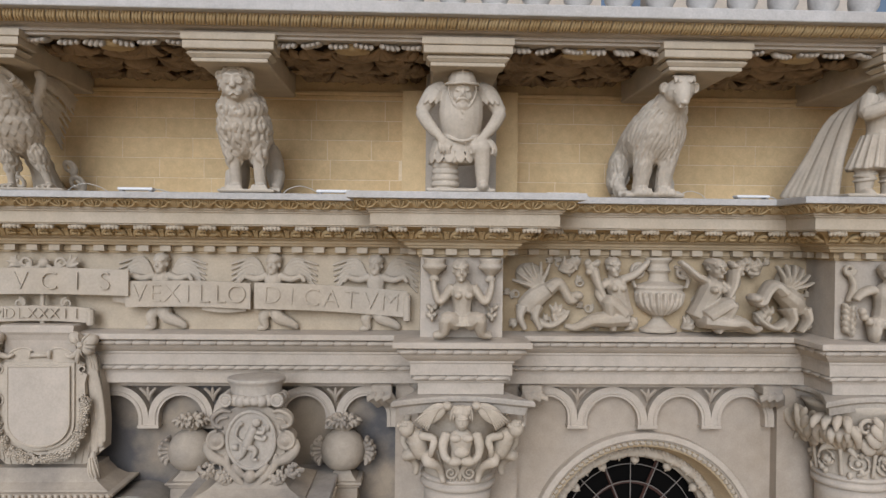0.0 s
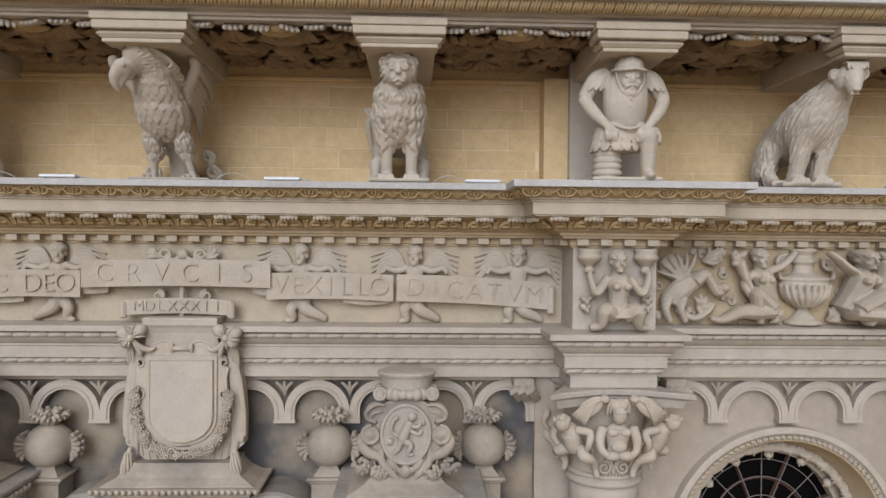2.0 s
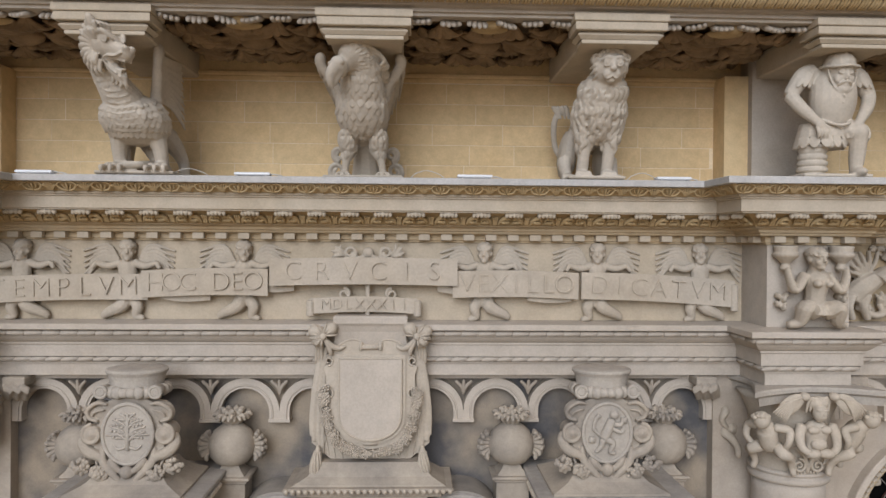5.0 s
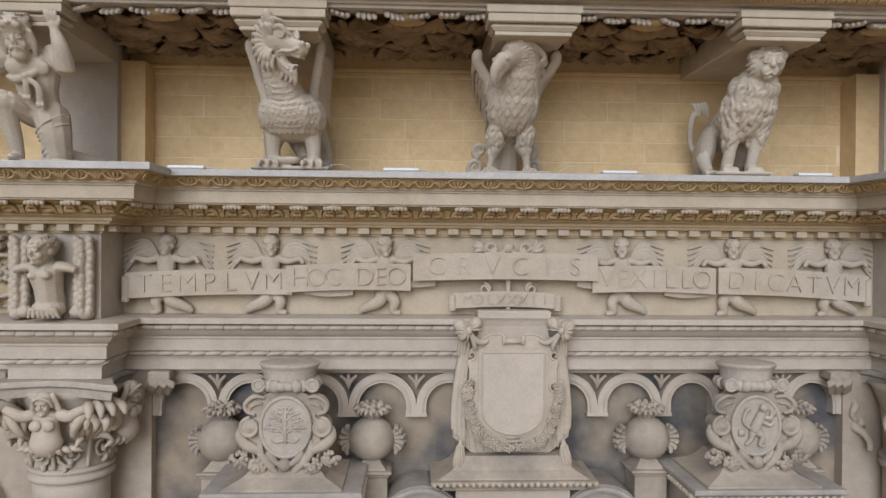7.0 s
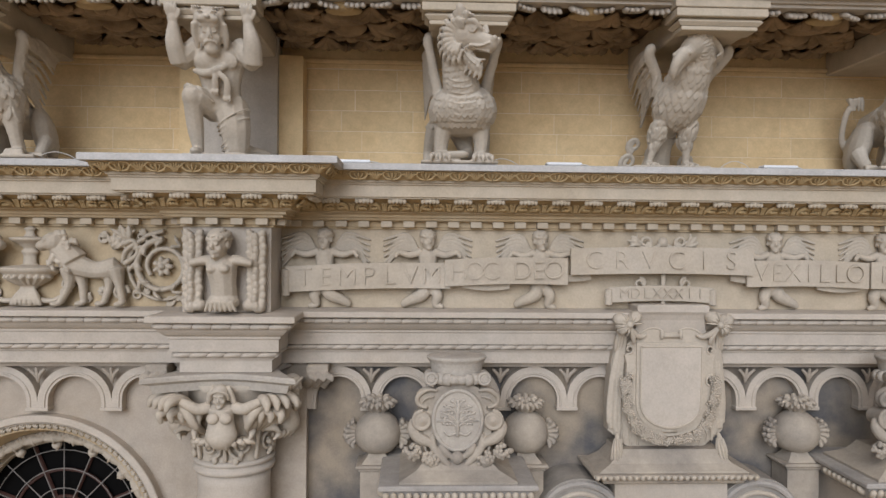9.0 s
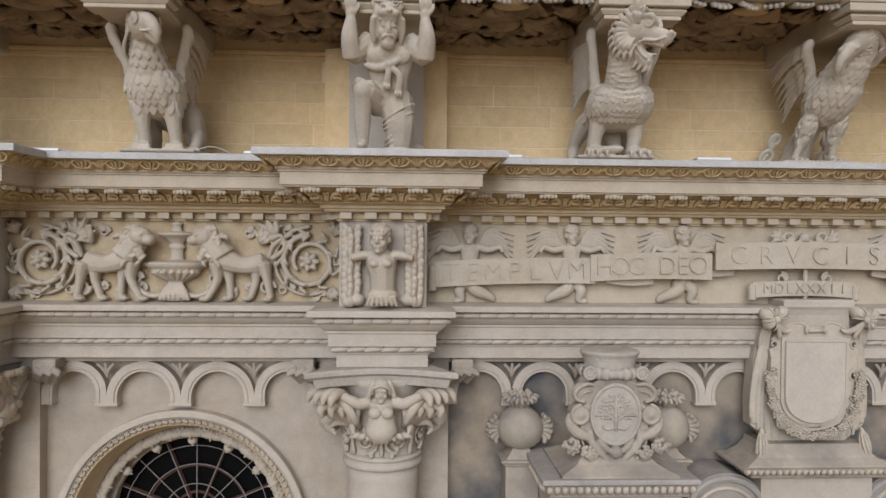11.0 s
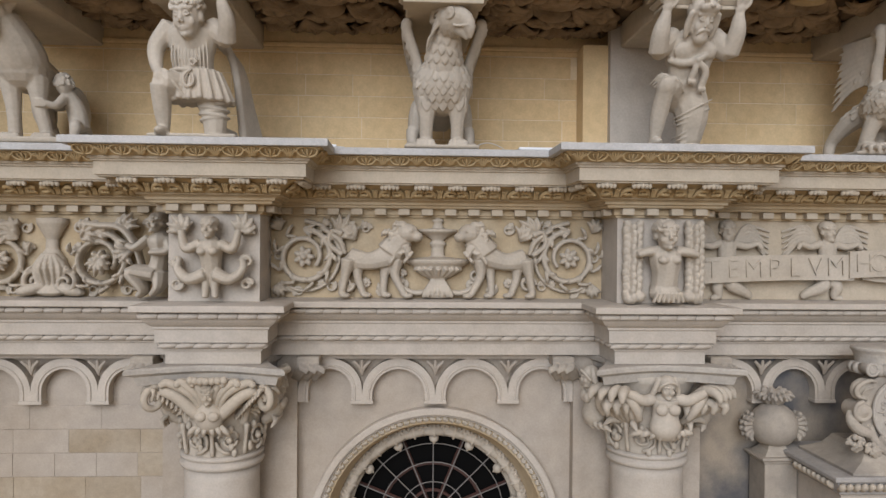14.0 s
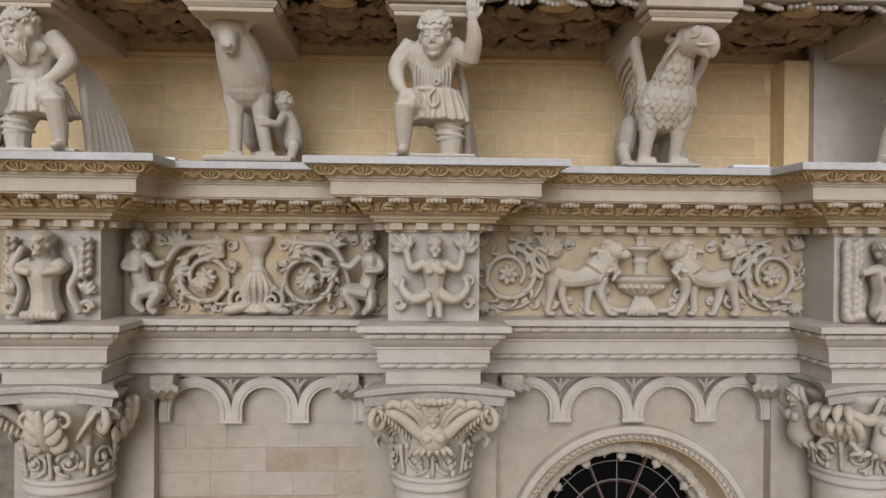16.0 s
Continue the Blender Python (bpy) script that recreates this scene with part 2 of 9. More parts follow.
def stations(path, out, pitch, edge=0.0):
    """Evenly spaced places on the mitred offset of a plan path: (x, y, turn in degrees)."""
    p = [Vector(q) for q in path]
    dirs = [(p[i + 1] - p[i]).normalized() for i in range(len(p) - 1)]
    o = []
    for i, q in enumerate(p):
        a, b = dirs[max(0, i - 1)], dirs[min(len(dirs) - 1, i)]
        na, nb = Vector((a.y, -a.x)), Vector((b.y, -b.x))
        o.append(q + (na + nb) / (1 + na.dot(nb)) * out)
    res = []
    for i in range(len(p) - 1):
        a, b = o[i], o[i + 1]
        ln = (b - a).length - 2 * edge
        n = max(1, round(ln / pitch))
        d = (b - a).normalized()
        for j in range(n):
            q = a + d * (edge + ln * (j + 0.5) / n)
            res.append((q.x, q.y, math.degrees(math.atan2(d.y, d.x))))
    return res


def row(name, me, material, parent, places, z):
    if material and not me.materials:
        me.materials.append(material)
    for x, y, a in places:
        ob = new(name, me)
        ob.parent = parent
        ob.matrix_basis = pose(x, y, z, 0, 0, a)

# ---- plan ----
AXES = {"a": -13.69, "b": -10.75, "c": -7.14, "d": 0.40, "e": 4.08}
BAY, FRONT, HALF = 6.86, 6.38, 0.355
LEFT, RIGHT = -14.35, 6.6
WALL, RECESS, UPPER = 7.0, 7.07, 7.1
LEDGE = 12.39

plan = [(LEFT, BAY)]
for c in AXES.values():
    plan += [(c - HALF, BAY), (c - HALF, FRONT), (c + HALF, FRONT), (c + HALF, BAY)]
plan.append((RIGHT, BAY))

# ---- setting: entablature ----
BACK = -0.30
architrave = put("architrave", sweep(plan, [
    (BACK, 10.665), (0.02, 10.665), (0.02, 10.768), (0.035, 10.772), (0.035, 10.785), (0.05, 10.79), (0.05, 10.838), (0.085, 10.842), (0.085, 10.945),
    (0.10, 10.950), (0.10, 10.968), (0.125, 10.985), (0.15, 11.01), (0.165, 11.03), (0.165, 11.085), (0.225, 11.088), (0.235, 11.094), (0.235, 11.135), (0.228, 11.142), (0.0, 11.160), (BACK, 11.160)]),
    LIME, kind="structure", label="pale limestone architrave with stepped mouldings", category="architrave")
frieze = put("frieze", sweep(plan, [(BACK, 11.16), (0.0, 11.16), (0.0, 11.86), (BACK, 11.86)]), WARM, kind="structure",
             label="flat limestone frieze band behind the carvings", category="frieze")
for c in AXES.values():
    put("trim_frieze_block", Clay().box((c - HALF - 0.004, FRONT - 0.004, 11.161), (c + HALF + 0.004, BAY - 0.001, 11.859)), LIME, kind="structure", label="pale limestone block projecting from the frieze", category="frieze")
put("trim_frieze_field", Clay().box((AXES["c"] + HALF + 0.005, BAY - 0.004, 11.161), (AXES["d"] - HALF - 0.005, BAY + 0.02, 11.859)), FIELD, kind="structure", label="pale limestone ground behind the ribbon bearers", category="frieze")
cornice = put("cornice", sweep(plan, [
    (BACK, 11.86), (0.025, 11.86), (0.025, 11.876), (0.04, 11.88), (0.04, 11.931), (0.11, 11.934), (0.12, 11.944), (0.12, 11.958), (0.145, 11.962), (0.145, 11.982),
    (0.165, 11.994), (0.195, 12.0), (0.195, 12.012), (BACK, 12.012)]), WARM, kind="structure", label="limestone cornice base with a row of dentils", category="cornice")
ovolo = put("cornice_leaf_band", sweep(plan, [
    (BACK, 12.013), (0.205, 12.013), (0.212, 12.028), (0.225, 12.045), (0.25, 12.068), (0.285, 12.092), (0.325, 12.107), (0.33, 12.111), (BACK, 12.111)]),
    OCHRE, kind="structure", label="ochre limestone band carved with acanthus leaves", category="cornice")
corona = put("cornice_corona", sweep(plan, [
    (BACK, 12.112), (0.40, 12.112), (0.40, 12.122), (0.42, 12.126), (0.42, 12.222), (0.435, 12.226), (0.435, 12.240), (0.452, 12.243), (0.455, 12.262), (BACK, 12.262)]),
    CREAM, kind="structure", label="smooth projecting limestone face of the cornice", category="cornice")
cyma = put("cornice_crown_band", sweep(plan, [(BACK, 12.263), (0.460, 12.263), (0.468, 12.272), (0.495, 12.288), (0.525, 12.306), (0.545, 12.324), (0.55, 12.332), (BACK, 12.332)]),
    OCHRE, kind="structure", label="ochre limestone crowning band carved with palmettes", category="cornice")
ledge = put("ledge", sweep(plan, [(BACK, 12.333), (0.595, 12.333), (0.60, 12.337), (0.60, 12.383), (0.594, 12.389), (0.0, 12.391), (BACK, 12.391)]), SLAB, kind="structure",
            label="weathered white capping slab along the cornice top", category="ledge")

dentil = Clay().box((-0.048, -0.066, 0), (0.048, 0.0, 0.054), bev=0.005).mesh("dentil", False)
row("dentil", dentil, CREAM, cornice, stations(plan, 0.045, 0.197, 0.0), 11.877)

cl = Clay()
cl.ball((0, -0.012, 0.012), (0.074, 0.058, 0.020), (12, 0, 0), (12, 8))
for i in range(5):
    q = (i - 2) * 0.031
    cl.ball((q, -0.048 + abs(i - 2) * 0.010, 0.0), (0.019, 0.026, 0.024), (25, 0, 0), (8, 5))
shell = cl.mesh("shell")
row("shell", shell, CREAM, corona, stations(plan, 0.335, 0.275, 0.0), 12.092)
# one acanthus sprig to each shell: a ribbed stem and a curled leaf to each side
cl = Clay()
for q in (-1, 0, 1):
    cl.tube([(q * 0.012, -0.004, -0.045), (q * 0.013, -0.025, -0.015), (q * 0.018, -0.06, 0.014)], [0.008, 0.009, 0.008], seg=6, sub=3)
for sd in (-1, 1):
    cl.tube([(sd * 0.036, -0.002, -0.046), (sd * 0.045, -0.03, -0.016), (sd * 0.075, -0.064, 0.008), (sd * 0.115, -0.07, 0.006), (sd * 0.118, -0.045, -0.012)], [0.008, 0.015, 0.018, 0.016, 0.009], seg=8, sub=3)
    for k in range(3):
        cl.tube([(sd * (0.055 + 0.024 * k), -0.025, -0.026), (sd * (0.066 + 0.022 * k), -0.045 + 0.006 * k, -0.022), (sd * (0.082 + 0.02 * k), -0.034 + 0.010 * k, -0.038)], [0.012, 0.015, 0.008], seg=6, sub=2)
acanthus = cl.mesh("acanthus_leaf")
row("acanthus_leaf", acanthus, OCHRE, ovolo, stations(plan, 0.232, 0.275, 0.0), 12.060)

cl = Clay()
for i in range(7):
    q = (i - 3) * 0.36
    cl.tube([(math.sin(q) * 0.012, 0.016, -0.034), (math.sin(q) * 0.04, -0.012, -0.004), (math.sin(q) * 0.066, -0.036, 0.030 - abs(i - 3) * 0.008)], [0.005, 0.0085, 0.006], seg=6, sub=3)
palmette = cl.mesh("palmette")
cl = Clay()
for sd in (-1, 1):
    for g, w in ((1.0, 0.009),):
        cl.tube([(sd * 0.004 * g, 0.012, -0.034), (sd * 0.05 * g, 0.0, -0.026), (sd * 0.074 * g, -0.024, 0.004), (sd * 0.056 * g, -0.040, 0.026 * g), (sd * 0.006, -0.042, 0.028 * g)], [0.006, w, w, w, 0.005], seg=6, sub=3)
cl.tube([(0, 0.014, -0.032), (0, -0.014, -0.006), (0, -0.034, 0.016)], [0.005, 0.010, 0.006], seg=6, sub=3)
for sd in (-1, 1):
    cl.tube([(sd * 0.006, 0.01, -0.03), (sd * 0.028, -0.012, -0.006), (sd * 0.034, -0.03, 0.012)], [0.004, 0.007, 0.005], seg=6, sub=3)
lotus = cl.mesh("lotus_leaf")
cy = stations(plan, 0.512, 0.1375, 0.0)
row("palmette", palmette, OCHRE, cyma, cy[0::2], 12.298)
row("lotus_leaf", lotus, OCHRE, cyma, cy[1::2], 12.298)

def slant_bead(ln, r, lean):
    """A length of half-round moulding cut on the slant at both ends."""
    b = Clay().tube([(-ln / 2, 0, 0), (ln / 2, 0, 0)], r, seg=10, sub=1)
    b.v = [v + np.outer(v[:, 2], (lean, 0, 0)) for v in b.v]
    return b.mesh("bead")


row("bead", slant_bead(0.140, 0.0225, 0.25), LIME, architrave, stations(plan, 0.178, 0.150, 0.0), 11.058)
row("bead", slant_bead(0.128, 0.0215, 1.1), LIME, architrave, stations(plan, 0.058, 0.138, 0.0), 10.815)

# ---- setting: upper wall, loggia soffit, consoles ----
wall_upper = put("wall_upper", Clay().box((LEFT, UPPER - 0.002, 12.3), (RIGHT, UPPER + 0.5, 13.66)), MORTAR, kind="structure",
                 label="recessed golden limestone wall behind the statues", category="wall")
cl = Clay().box((LEFT, UPPER - 0.045, 13.385), (RIGHT, UPPER + 0.008, 13.425), bev=0.008)
cl.box((LEFT, UPPER - 0.022, 13.345), (RIGHT, UPPER + 0.008, 13.385), bev=0.006)
cl.box((LEFT, UPPER - 0.012, 13.425), (RIGHT, UPPER + 0.008, 13.62))
put("trim_wall_head", cl, GOLDEN, kind="structure", label="small moulded band at the head of the wall", category="trim")
ledge_bed = put("ledge_bed", Clay().box((LEFT, BAY - 0.02, 12.30), (RIGHT, UPPER + 0.3, 12.386)), SLAB, kind="structure", label="flat grey stone walkway under the statues", category="ledge")

for c in (AXES["c"], AXES["d"]):
    s = 0.54
    cl = Clay().box((c - s, 6.85, 12.386), (c + s, UPPER + 0.02, 13.40), bev=0.006)
    put("trim_pilaster_strip", cl, GOLDEN, kind="structure", label="plain golden limestone pilaster strip", category="pilaster")
    cl = Clay().box((c - 0.32, 6.77, 12.386), (c + 0.33, 6.86, 13.57), bev=0.012)
    put("trim_pier", cl, LIME, kind="structure", label="smooth limestone pier behind a kneeling statue", category="pier")

CONSOLES = [-13.67, -12.18, -10.78, -8.97, -7.10, -5.22, -3.34, -1.44, 0.385, 2.25, 3.98, 5.7]
soffit = put("ceiling_soffit", Clay().box((LEFT, 5.72, 13.58), (RIGHT, UPPER, 13.66)), SOFFIT, kind="structure", label="limestone soffit of the balcony, coloured dark for shade", category="soffit")
edge = [(LEFT, 5.72), (RIGHT, 5.72)]
balcony = put("balcony_edge", sweep(edge, [
    (-0.10, 13.535), (0.03, 13.535), (0.03, 13.556), (0.06, 13.560), (0.06, 13.585), (0.12, 13.59), (0.125, 13.606), (0.16, 13.612), (0.20, 13.64), (0.23, 13.672), (-0.10, 13.672)]),
    LIME, kind="structure", label="moulded limestone edge of the balcony", category="balcony")
put("balcony_slab", sweep(edge, [(-1.4, 13.673), (0.30, 13.673), (0.305, 13.68), (0.305, 13.752), (0.298, 13.76), (-1.4, 13.76)]), SLAB, kind="structure",
    label="white limestone slab of the balcony", category="balcony")
cl = Clay()
for q in (-1, 0, 1):
    cl.tube([(q * 0.023 - 0.008, 0.03, -0.04), (q * 0.023, -0.020, -0.01), (q * 0.023 + 0.012, -0.033, 0.028)], [0.010, 0.014, 0.010], seg=6, sub=3, flat=0.8)
gad = cl.mesh("leaf_tongue")
row("leaf_tongue", gad, OCHRE, balcony, stations(edge, 0.19, 0.078), 13.64)

console = thing("console", "moulded limestone bracket holding up the balcony", "bracket", at=pose(CONSOLES[0], UPPER, 13.355), group="balcony brackets")
put("beam", Clay().box((-0.272, -1.40, 0.0), (0.272, -0.002, 0.222), bev=0.012), CREAM, console)
put("lower_fillet", Clay().box((-0.288, -1.425, -0.004), (0.288, -1.24, 0.026), bev=0.005), CREAM, console)
put("hollow", Clay().box((-0.322, -1.452, 0.028), (0.322, -1.22, 0.082), bev=0.026), CREAM, console)
put("cap", Clay().box((-0.343, -1.480, 0.084), (0.343, -1.21, 0.146), bev=0.006).box((-0.355, -1.492, 0.148), (0.355, -1.20, 0.205), bev=0.006), CREAM, console)
for c in CONSOLES[1:]:
    copy_thing(console, pose(c, UPPER, 13.355))

# ---- setting: lower wall, arcade, oculi ----


def bay_wall(name, x0, x1, hole=None, label=""):
    """A lower wall panel; hole: (x, z, radius) of a round opening right through."""
    z0, z1, y0, y1 = 0.0, 10.70, RECESS, RECESS + 0.6
    c = Clay()
    if not hole:
        c.box((x0, y0, z0), (x1, y1, z1))
    else:
        hx, hz, r = hole
        n = 96
        ring, rect = [], []
        angs = [2 * math.pi * i / n for i in range(n)]
        for cx, cz in ((x0, z0), (x1, z0), (x1, z1), (x0, z1)):
            a = math.atan2(cz - hz, cx - hx) % (2 * math.pi)
            angs[min(range(n), key=lambda i: abs(angs[i] - a))] = a
        for a in angs:
            dx, dz = math.cos(a), math.sin(a)
            t = min(((x1 if dx > 0 else x0) - hx) / dx if abs(dx) > 1e-6 else 1e9, ((z1 if dz > 0 else z0) - hz) / dz if abs(dz) > 1e-6 else 1e9)
            ring.append((hx + r * dx, hz + r * dz))
            rect.append((hx + t * dx, hz + t * dz))
        v = [(x, y0, z) for x, z in ring] + [(x, y0, z) for x, z in rect] + [(x, y1, z) for x, z in ring] + [(x, y1, z) for x, z in rect]
        f = []
        for i in range(n):
            j = (i + 1) % n
            f += [(i, n + i, n + j, j), (2 * n + j, 3 * n + j, 3 * n + i, 2 * n + i), (j, 2 * n + j, 2 * n + i, i), (n + i, 3 * n + i, 3 * n + j, n + j)]
        c.add(v, f)
    return put(name, c, LOWER, kind="structure", label=label, category="wall")


OC_Z, OC_R = 9.04, 1.0
OCULI = (-8.95, 2.235)
wall_ab = bay_wall("wall_west", LEFT + 0.1, AXES["b"], label="limestone wall patched with browner blocks")
bay_wall("wall_side_1", AXES["b"], AXES["c"], (OCULI[0], OC_Z, OC_R), "smooth limestone wall with a round window opening")
wall_mid = bay_wall("wall_middle", AXES["c"], AXES["d"], label="grey-mottled limestone wall behind the coats of arms")
wall_mid.data.materials[0] = MOTTLED
bay_wall("wall_side_2", AXES["d"], AXES["e"], (OCULI[1], OC_Z, OC_R), "smooth limestone wall with a round window opening")
bay_wall("wall_east", AXES["e"], RIGHT, label="smooth limestone wall")
for c in AXES.values():
    put("trim_wall_pilaster", Clay().box((c - 0.58, WALL - 0.06, 0), (c + 0.58, RECESS + 0.02, 10.66), bev=0.006), LOWER, kind="structure", label="flat limestone pilaster behind a column", category="pilaster")


def arch_band(pts_x, z_spring=10.225, z_top=10.612):
    """A hanging arcade between the given pendant places; one plate with round arches cut out of it, and a raised rim."""
    made = thing("blind_arcade", "row of small round limestone arches hanging under the architrave", "arcade", kind="structure")
    for x0, x1 in zip(pts_x[:-1], pts_x[1:]):
        w, cx = x1 - x0, (x0 + x1) / 2
        r = w / 2 - 0.092
        zc = z_top - w / 2
        n = 20
        inner = [(cx + r * math.cos(math.pi * i / n), zc + r * math.sin(math.pi * i / n)) for i in range(n + 1)]
        inner = [(cx + r, z_spring)] + inner + [(cx - r, z_spring)]
        outer = [(x1, z_spring)]
        ro = w / 2
        outer += [(cx + ro * math.cos(math.pi * i / n), min(zc + ro * math.sin(math.pi * i / n) * 1.0, z_top)) for i in range(n + 1)]
        outer += [(x0, z_spring)]
        c = Clay()
        k = len(inner)
        y0, y1 = WALL - 0.035, RECESS + 0.01
        v = [(x, y0, z) for x, z in inner] + [(x, y0, z) for x, z in outer] + [(x, y1, z) for x, z in inner] + [(x, y1, z) for x, z in outer]
        f = []
        for i in range(k - 1):
            f += [(i, k + i, k + i + 1, i + 1), (i + 1, 2 * k + i + 1, 2 * k + i, i), (k + i, 3 * k + i, 3 * k + i + 1, k + i + 1)]
        f += [(0, 2 * k, 3 * k, k), (k - 1, 2 * k - 1, 4 * k - 1, 3 * k - 1)]
        c.add(v, f)
        rim = [(cx + (r + 0.030) * math.cos(math.pi * i / 16), WALL - 0.037, zc + (r + 0.030) * math.sin(math.pi * i / 16)) for i in range(17)]
        c.tube([(cx + r + 0.030, WALL - 0.037, z_spring + 0.01)] + rim + [(cx - r - 0.030, WALL - 0.037, z_spring + 0.01)], 0.010, seg=6, sub=1)
        put("arch", c, LIME, made)
    for x in pts_x[1:-1]:
        c = Clay().box((x - 0.098, WALL - 0.045, z_spring - 0.018), (x + 0.098, RECESS + 0.01, z_spring + 0.016), bev=0.005)
        put("pendant", c, LIME, made)
        c = Clay()
        for a in (-0.6, 0, 0.6):
            c.tube([(x, WALL - 0.01, 10.46), (x + a * 0.03, WALL - 0.03, 10.53), (x + a * 0.12, WALL - 0.05, 10.598 - abs(a) * 0.012)], [0.008, 0.018, 0.013], seg=6, sub=3)
        put("spandrel_leaf", c, LOWER, made, smooth=True)
    put("strip", Clay().box((pts_x[0], WALL - 0.045, 10.613), (pts_x[-1], RECESS + 0.01, 10.70)), LIME, made)
    return made


arch_band([-13.08, -12.468, -11.897, -11.33])
arch_band([-10.17, -9.607, -8.956, -8.304, -7.71])
arch_band([-6.572, -5.98, -5.39, -4.80, -4.18, -3.58, -3.12, -2.50, -1.90, -1.33, -0.75, -0.17])
arch_band([0.98, 1.562, 2.245, 2.867, 3.487])
for x0, x1, m in ((LEFT + 0.1, AXES["c"], LOWER), (AXES["c"], AXES["d"], MOTTLED), (AXES["d"], RIGHT, LOWER)):
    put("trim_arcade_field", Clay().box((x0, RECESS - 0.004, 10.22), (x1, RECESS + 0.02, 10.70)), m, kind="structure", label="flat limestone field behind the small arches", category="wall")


def oculus(cx):
    o = thing("round_window", "dark round window with an iron grille inside a carved stone garland", "window", at=pose(cx, 0, OC_Z), kind="structure")

    def ring(name, r0, r1, y0, y1, mat, steps=72):
        c = Clay()
        v, f = [], []
        for i in range(steps):
            a = 2 * math.pi * i / steps
            for r, y in ((r0, y1), (r0, y0 + 0.008), (r0 + 0.008, y0), (r1 - 0.008, y0), (r1, y0 + 0.008), (r1, y1)):
                v.append((r * math.cos(a), y, r * math.sin(a)))
        for i in range(steps):
            j = (i + 1) % steps
            f += [(i * 6 + k, j * 6 + k, j * 6 + (k + 1) % 6, i * 6 + (k + 1) % 6) for k in range(6)]
        c.add(v, f)
        return put(name, c, mat, o, label="")

    ring("outer_ring", 1.066, 1.130, WALL - 0.045, RECESS + 0.01, LIME)
    ring("outer_fillet", 1.048, 1.067, WALL - 0.02, RECESS + 0.03, LIME)
    ring("leaf_ring", 1.005, 1.049, WALL + 0.005, RECESS + 0.06, OCHRE)
    # plain cove that sinks from the face of the wall to the garland
    c = Clay()
    v, f = [], []
    prof = [(1.012, WALL + 0.0), (1.004, WALL - 0.006), (0.990, WALL + 0.0), (0.975, WALL + 0.05), (0.952, WALL + 0.14), (0.925, WALL + 0.23), (0.905, WALL + 0.29), (0.905, WALL + 0.34), (1.03, WALL + 0.34)]
    for i in range(96):
        a = 2 * math.pi * i / 96
        v += [(r * math.cos(a), y, r * math.sin(a)) for r, y in prof]
    n = len(prof)
    for i in range(96):
        j = (i + 1) % 96
        f += [(i * n + k, j * n + k, j * n + (k + 1) % n, i * n + (k + 1) % n) for k in range(n)]
    put("cove", c.add(v, f), WARM, o, smooth=False)
    ring("inner_ring", 0.772, 0.90, WALL + 0.40, RECESS + 0.58, CARVED)
    # small upright leaves cut into the band between the mouldings
    lf = Clay()
    for sd in (-1, 0, 1):
        lf.tube([(sd * 0.010, 0.0, -0.022), (sd * 0.016, -0.020, 0.0), (sd * 0.020, -0.012, 0.024 - 0.006 * abs(sd))], [0.006, 0.010, 0.005], seg=6, sub=2)
    lf = lf.mesh("leaf_sprig")
    lf.materials.append(CARVED)
    for i in range(110):
        a = 2 * math.pi * i / 110
        put("leaf_sprig", lf, None, o, at=pose(1.028 * math.cos(a), WALL - 0.002, 1.028 * math.sin(a), 0, 90 - math.degrees(a) + 18, 0))
    # garland: bunches of leaves between hanging fruit
    lf = Clay()
    for q in range(7):
        t = (q - 3) / 3
        lf.tube([(0.0, 0.0, 0.04), (0.045 * t, -0.05 + 0.012 * abs(t), 0.015 - 0.01 * abs(t)), (0.125 * t, -0.035 + 0.02 * abs(t), -0.030 + 0.035 * abs(t))], [0.012, 0.024, 0.008], seg=8, sub=3)
        lf.tube([(0.09 * t, 0.02, 0.045), (0.11 * t, -0.03, 0.03), (0.15 * t, -0.05, 0.0)], [0.010, 0.016, 0.006], seg=6, sub=2)
    lf.v = [v * np.array((1.1, 1.35, 1.5)) for v in lf.v]
    lf = lf.mesh("garland_leaf")
    lf.materials.append(CARVED)
    fr = Clay().ball((0, -0.01, -0.015), (0.046, 0.046, 0.044)).ball((0, -0.01, -0.060), (0.012, 0.012, 0.012), res=(8, 5)).tube([(0, 0, 0.01), (0, 0.0, 0.06)], [0.030, 0.016], seg=10, sub=2).mesh("fruit", True)
    fr.materials.append(CARVED)
    for i in range(28):
        a = math.pi / 2 + 2 * math.pi * i / 28
        m = pose(0.838 * math.cos(a), WALL + 0.315, 0.838 * math.sin(a), 0, 90 - math.degrees(a), 0)
        if i % 2 == 0:
            put("fruit", fr, None, o, at=pose(0.785 * math.cos(a), WALL + 0.335, 0.785 * math.sin(a), 0, 90 - math.degrees(a), 0))
        put("garland_leaf", lf, None, o, at=m)
    c = Clay()
    v = [(0.85 * math.cos(2 * math.pi * i / 48), RECESS + 0.46, 0.85 * math.sin(2 * math.pi * i / 48)) for i in range(48)]
    v += [(x, y + 0.006, z) for x, y, z in v]
    c.add(v, [tuple(range(48)), tuple(reversed(range(48, 96)))] + [(i, i + 48, (i + 1) % 48 + 48, (i + 1) % 48) for i in range(48)])
    put("pane", c, GLASS, o)
    for i in range(16):
        a = math.pi / 2 + 2 * math.pi * i / 16
        put("grille_bar", Clay().tube([(0.10 * math.cos(a), RECESS + 0.40, 0.10 * math.sin(a)), (0.84 * math.cos(a), RECESS + 0.40, 0.84 * math.sin(a))], 0.0055, seg=6, sub=1), IRON, o)
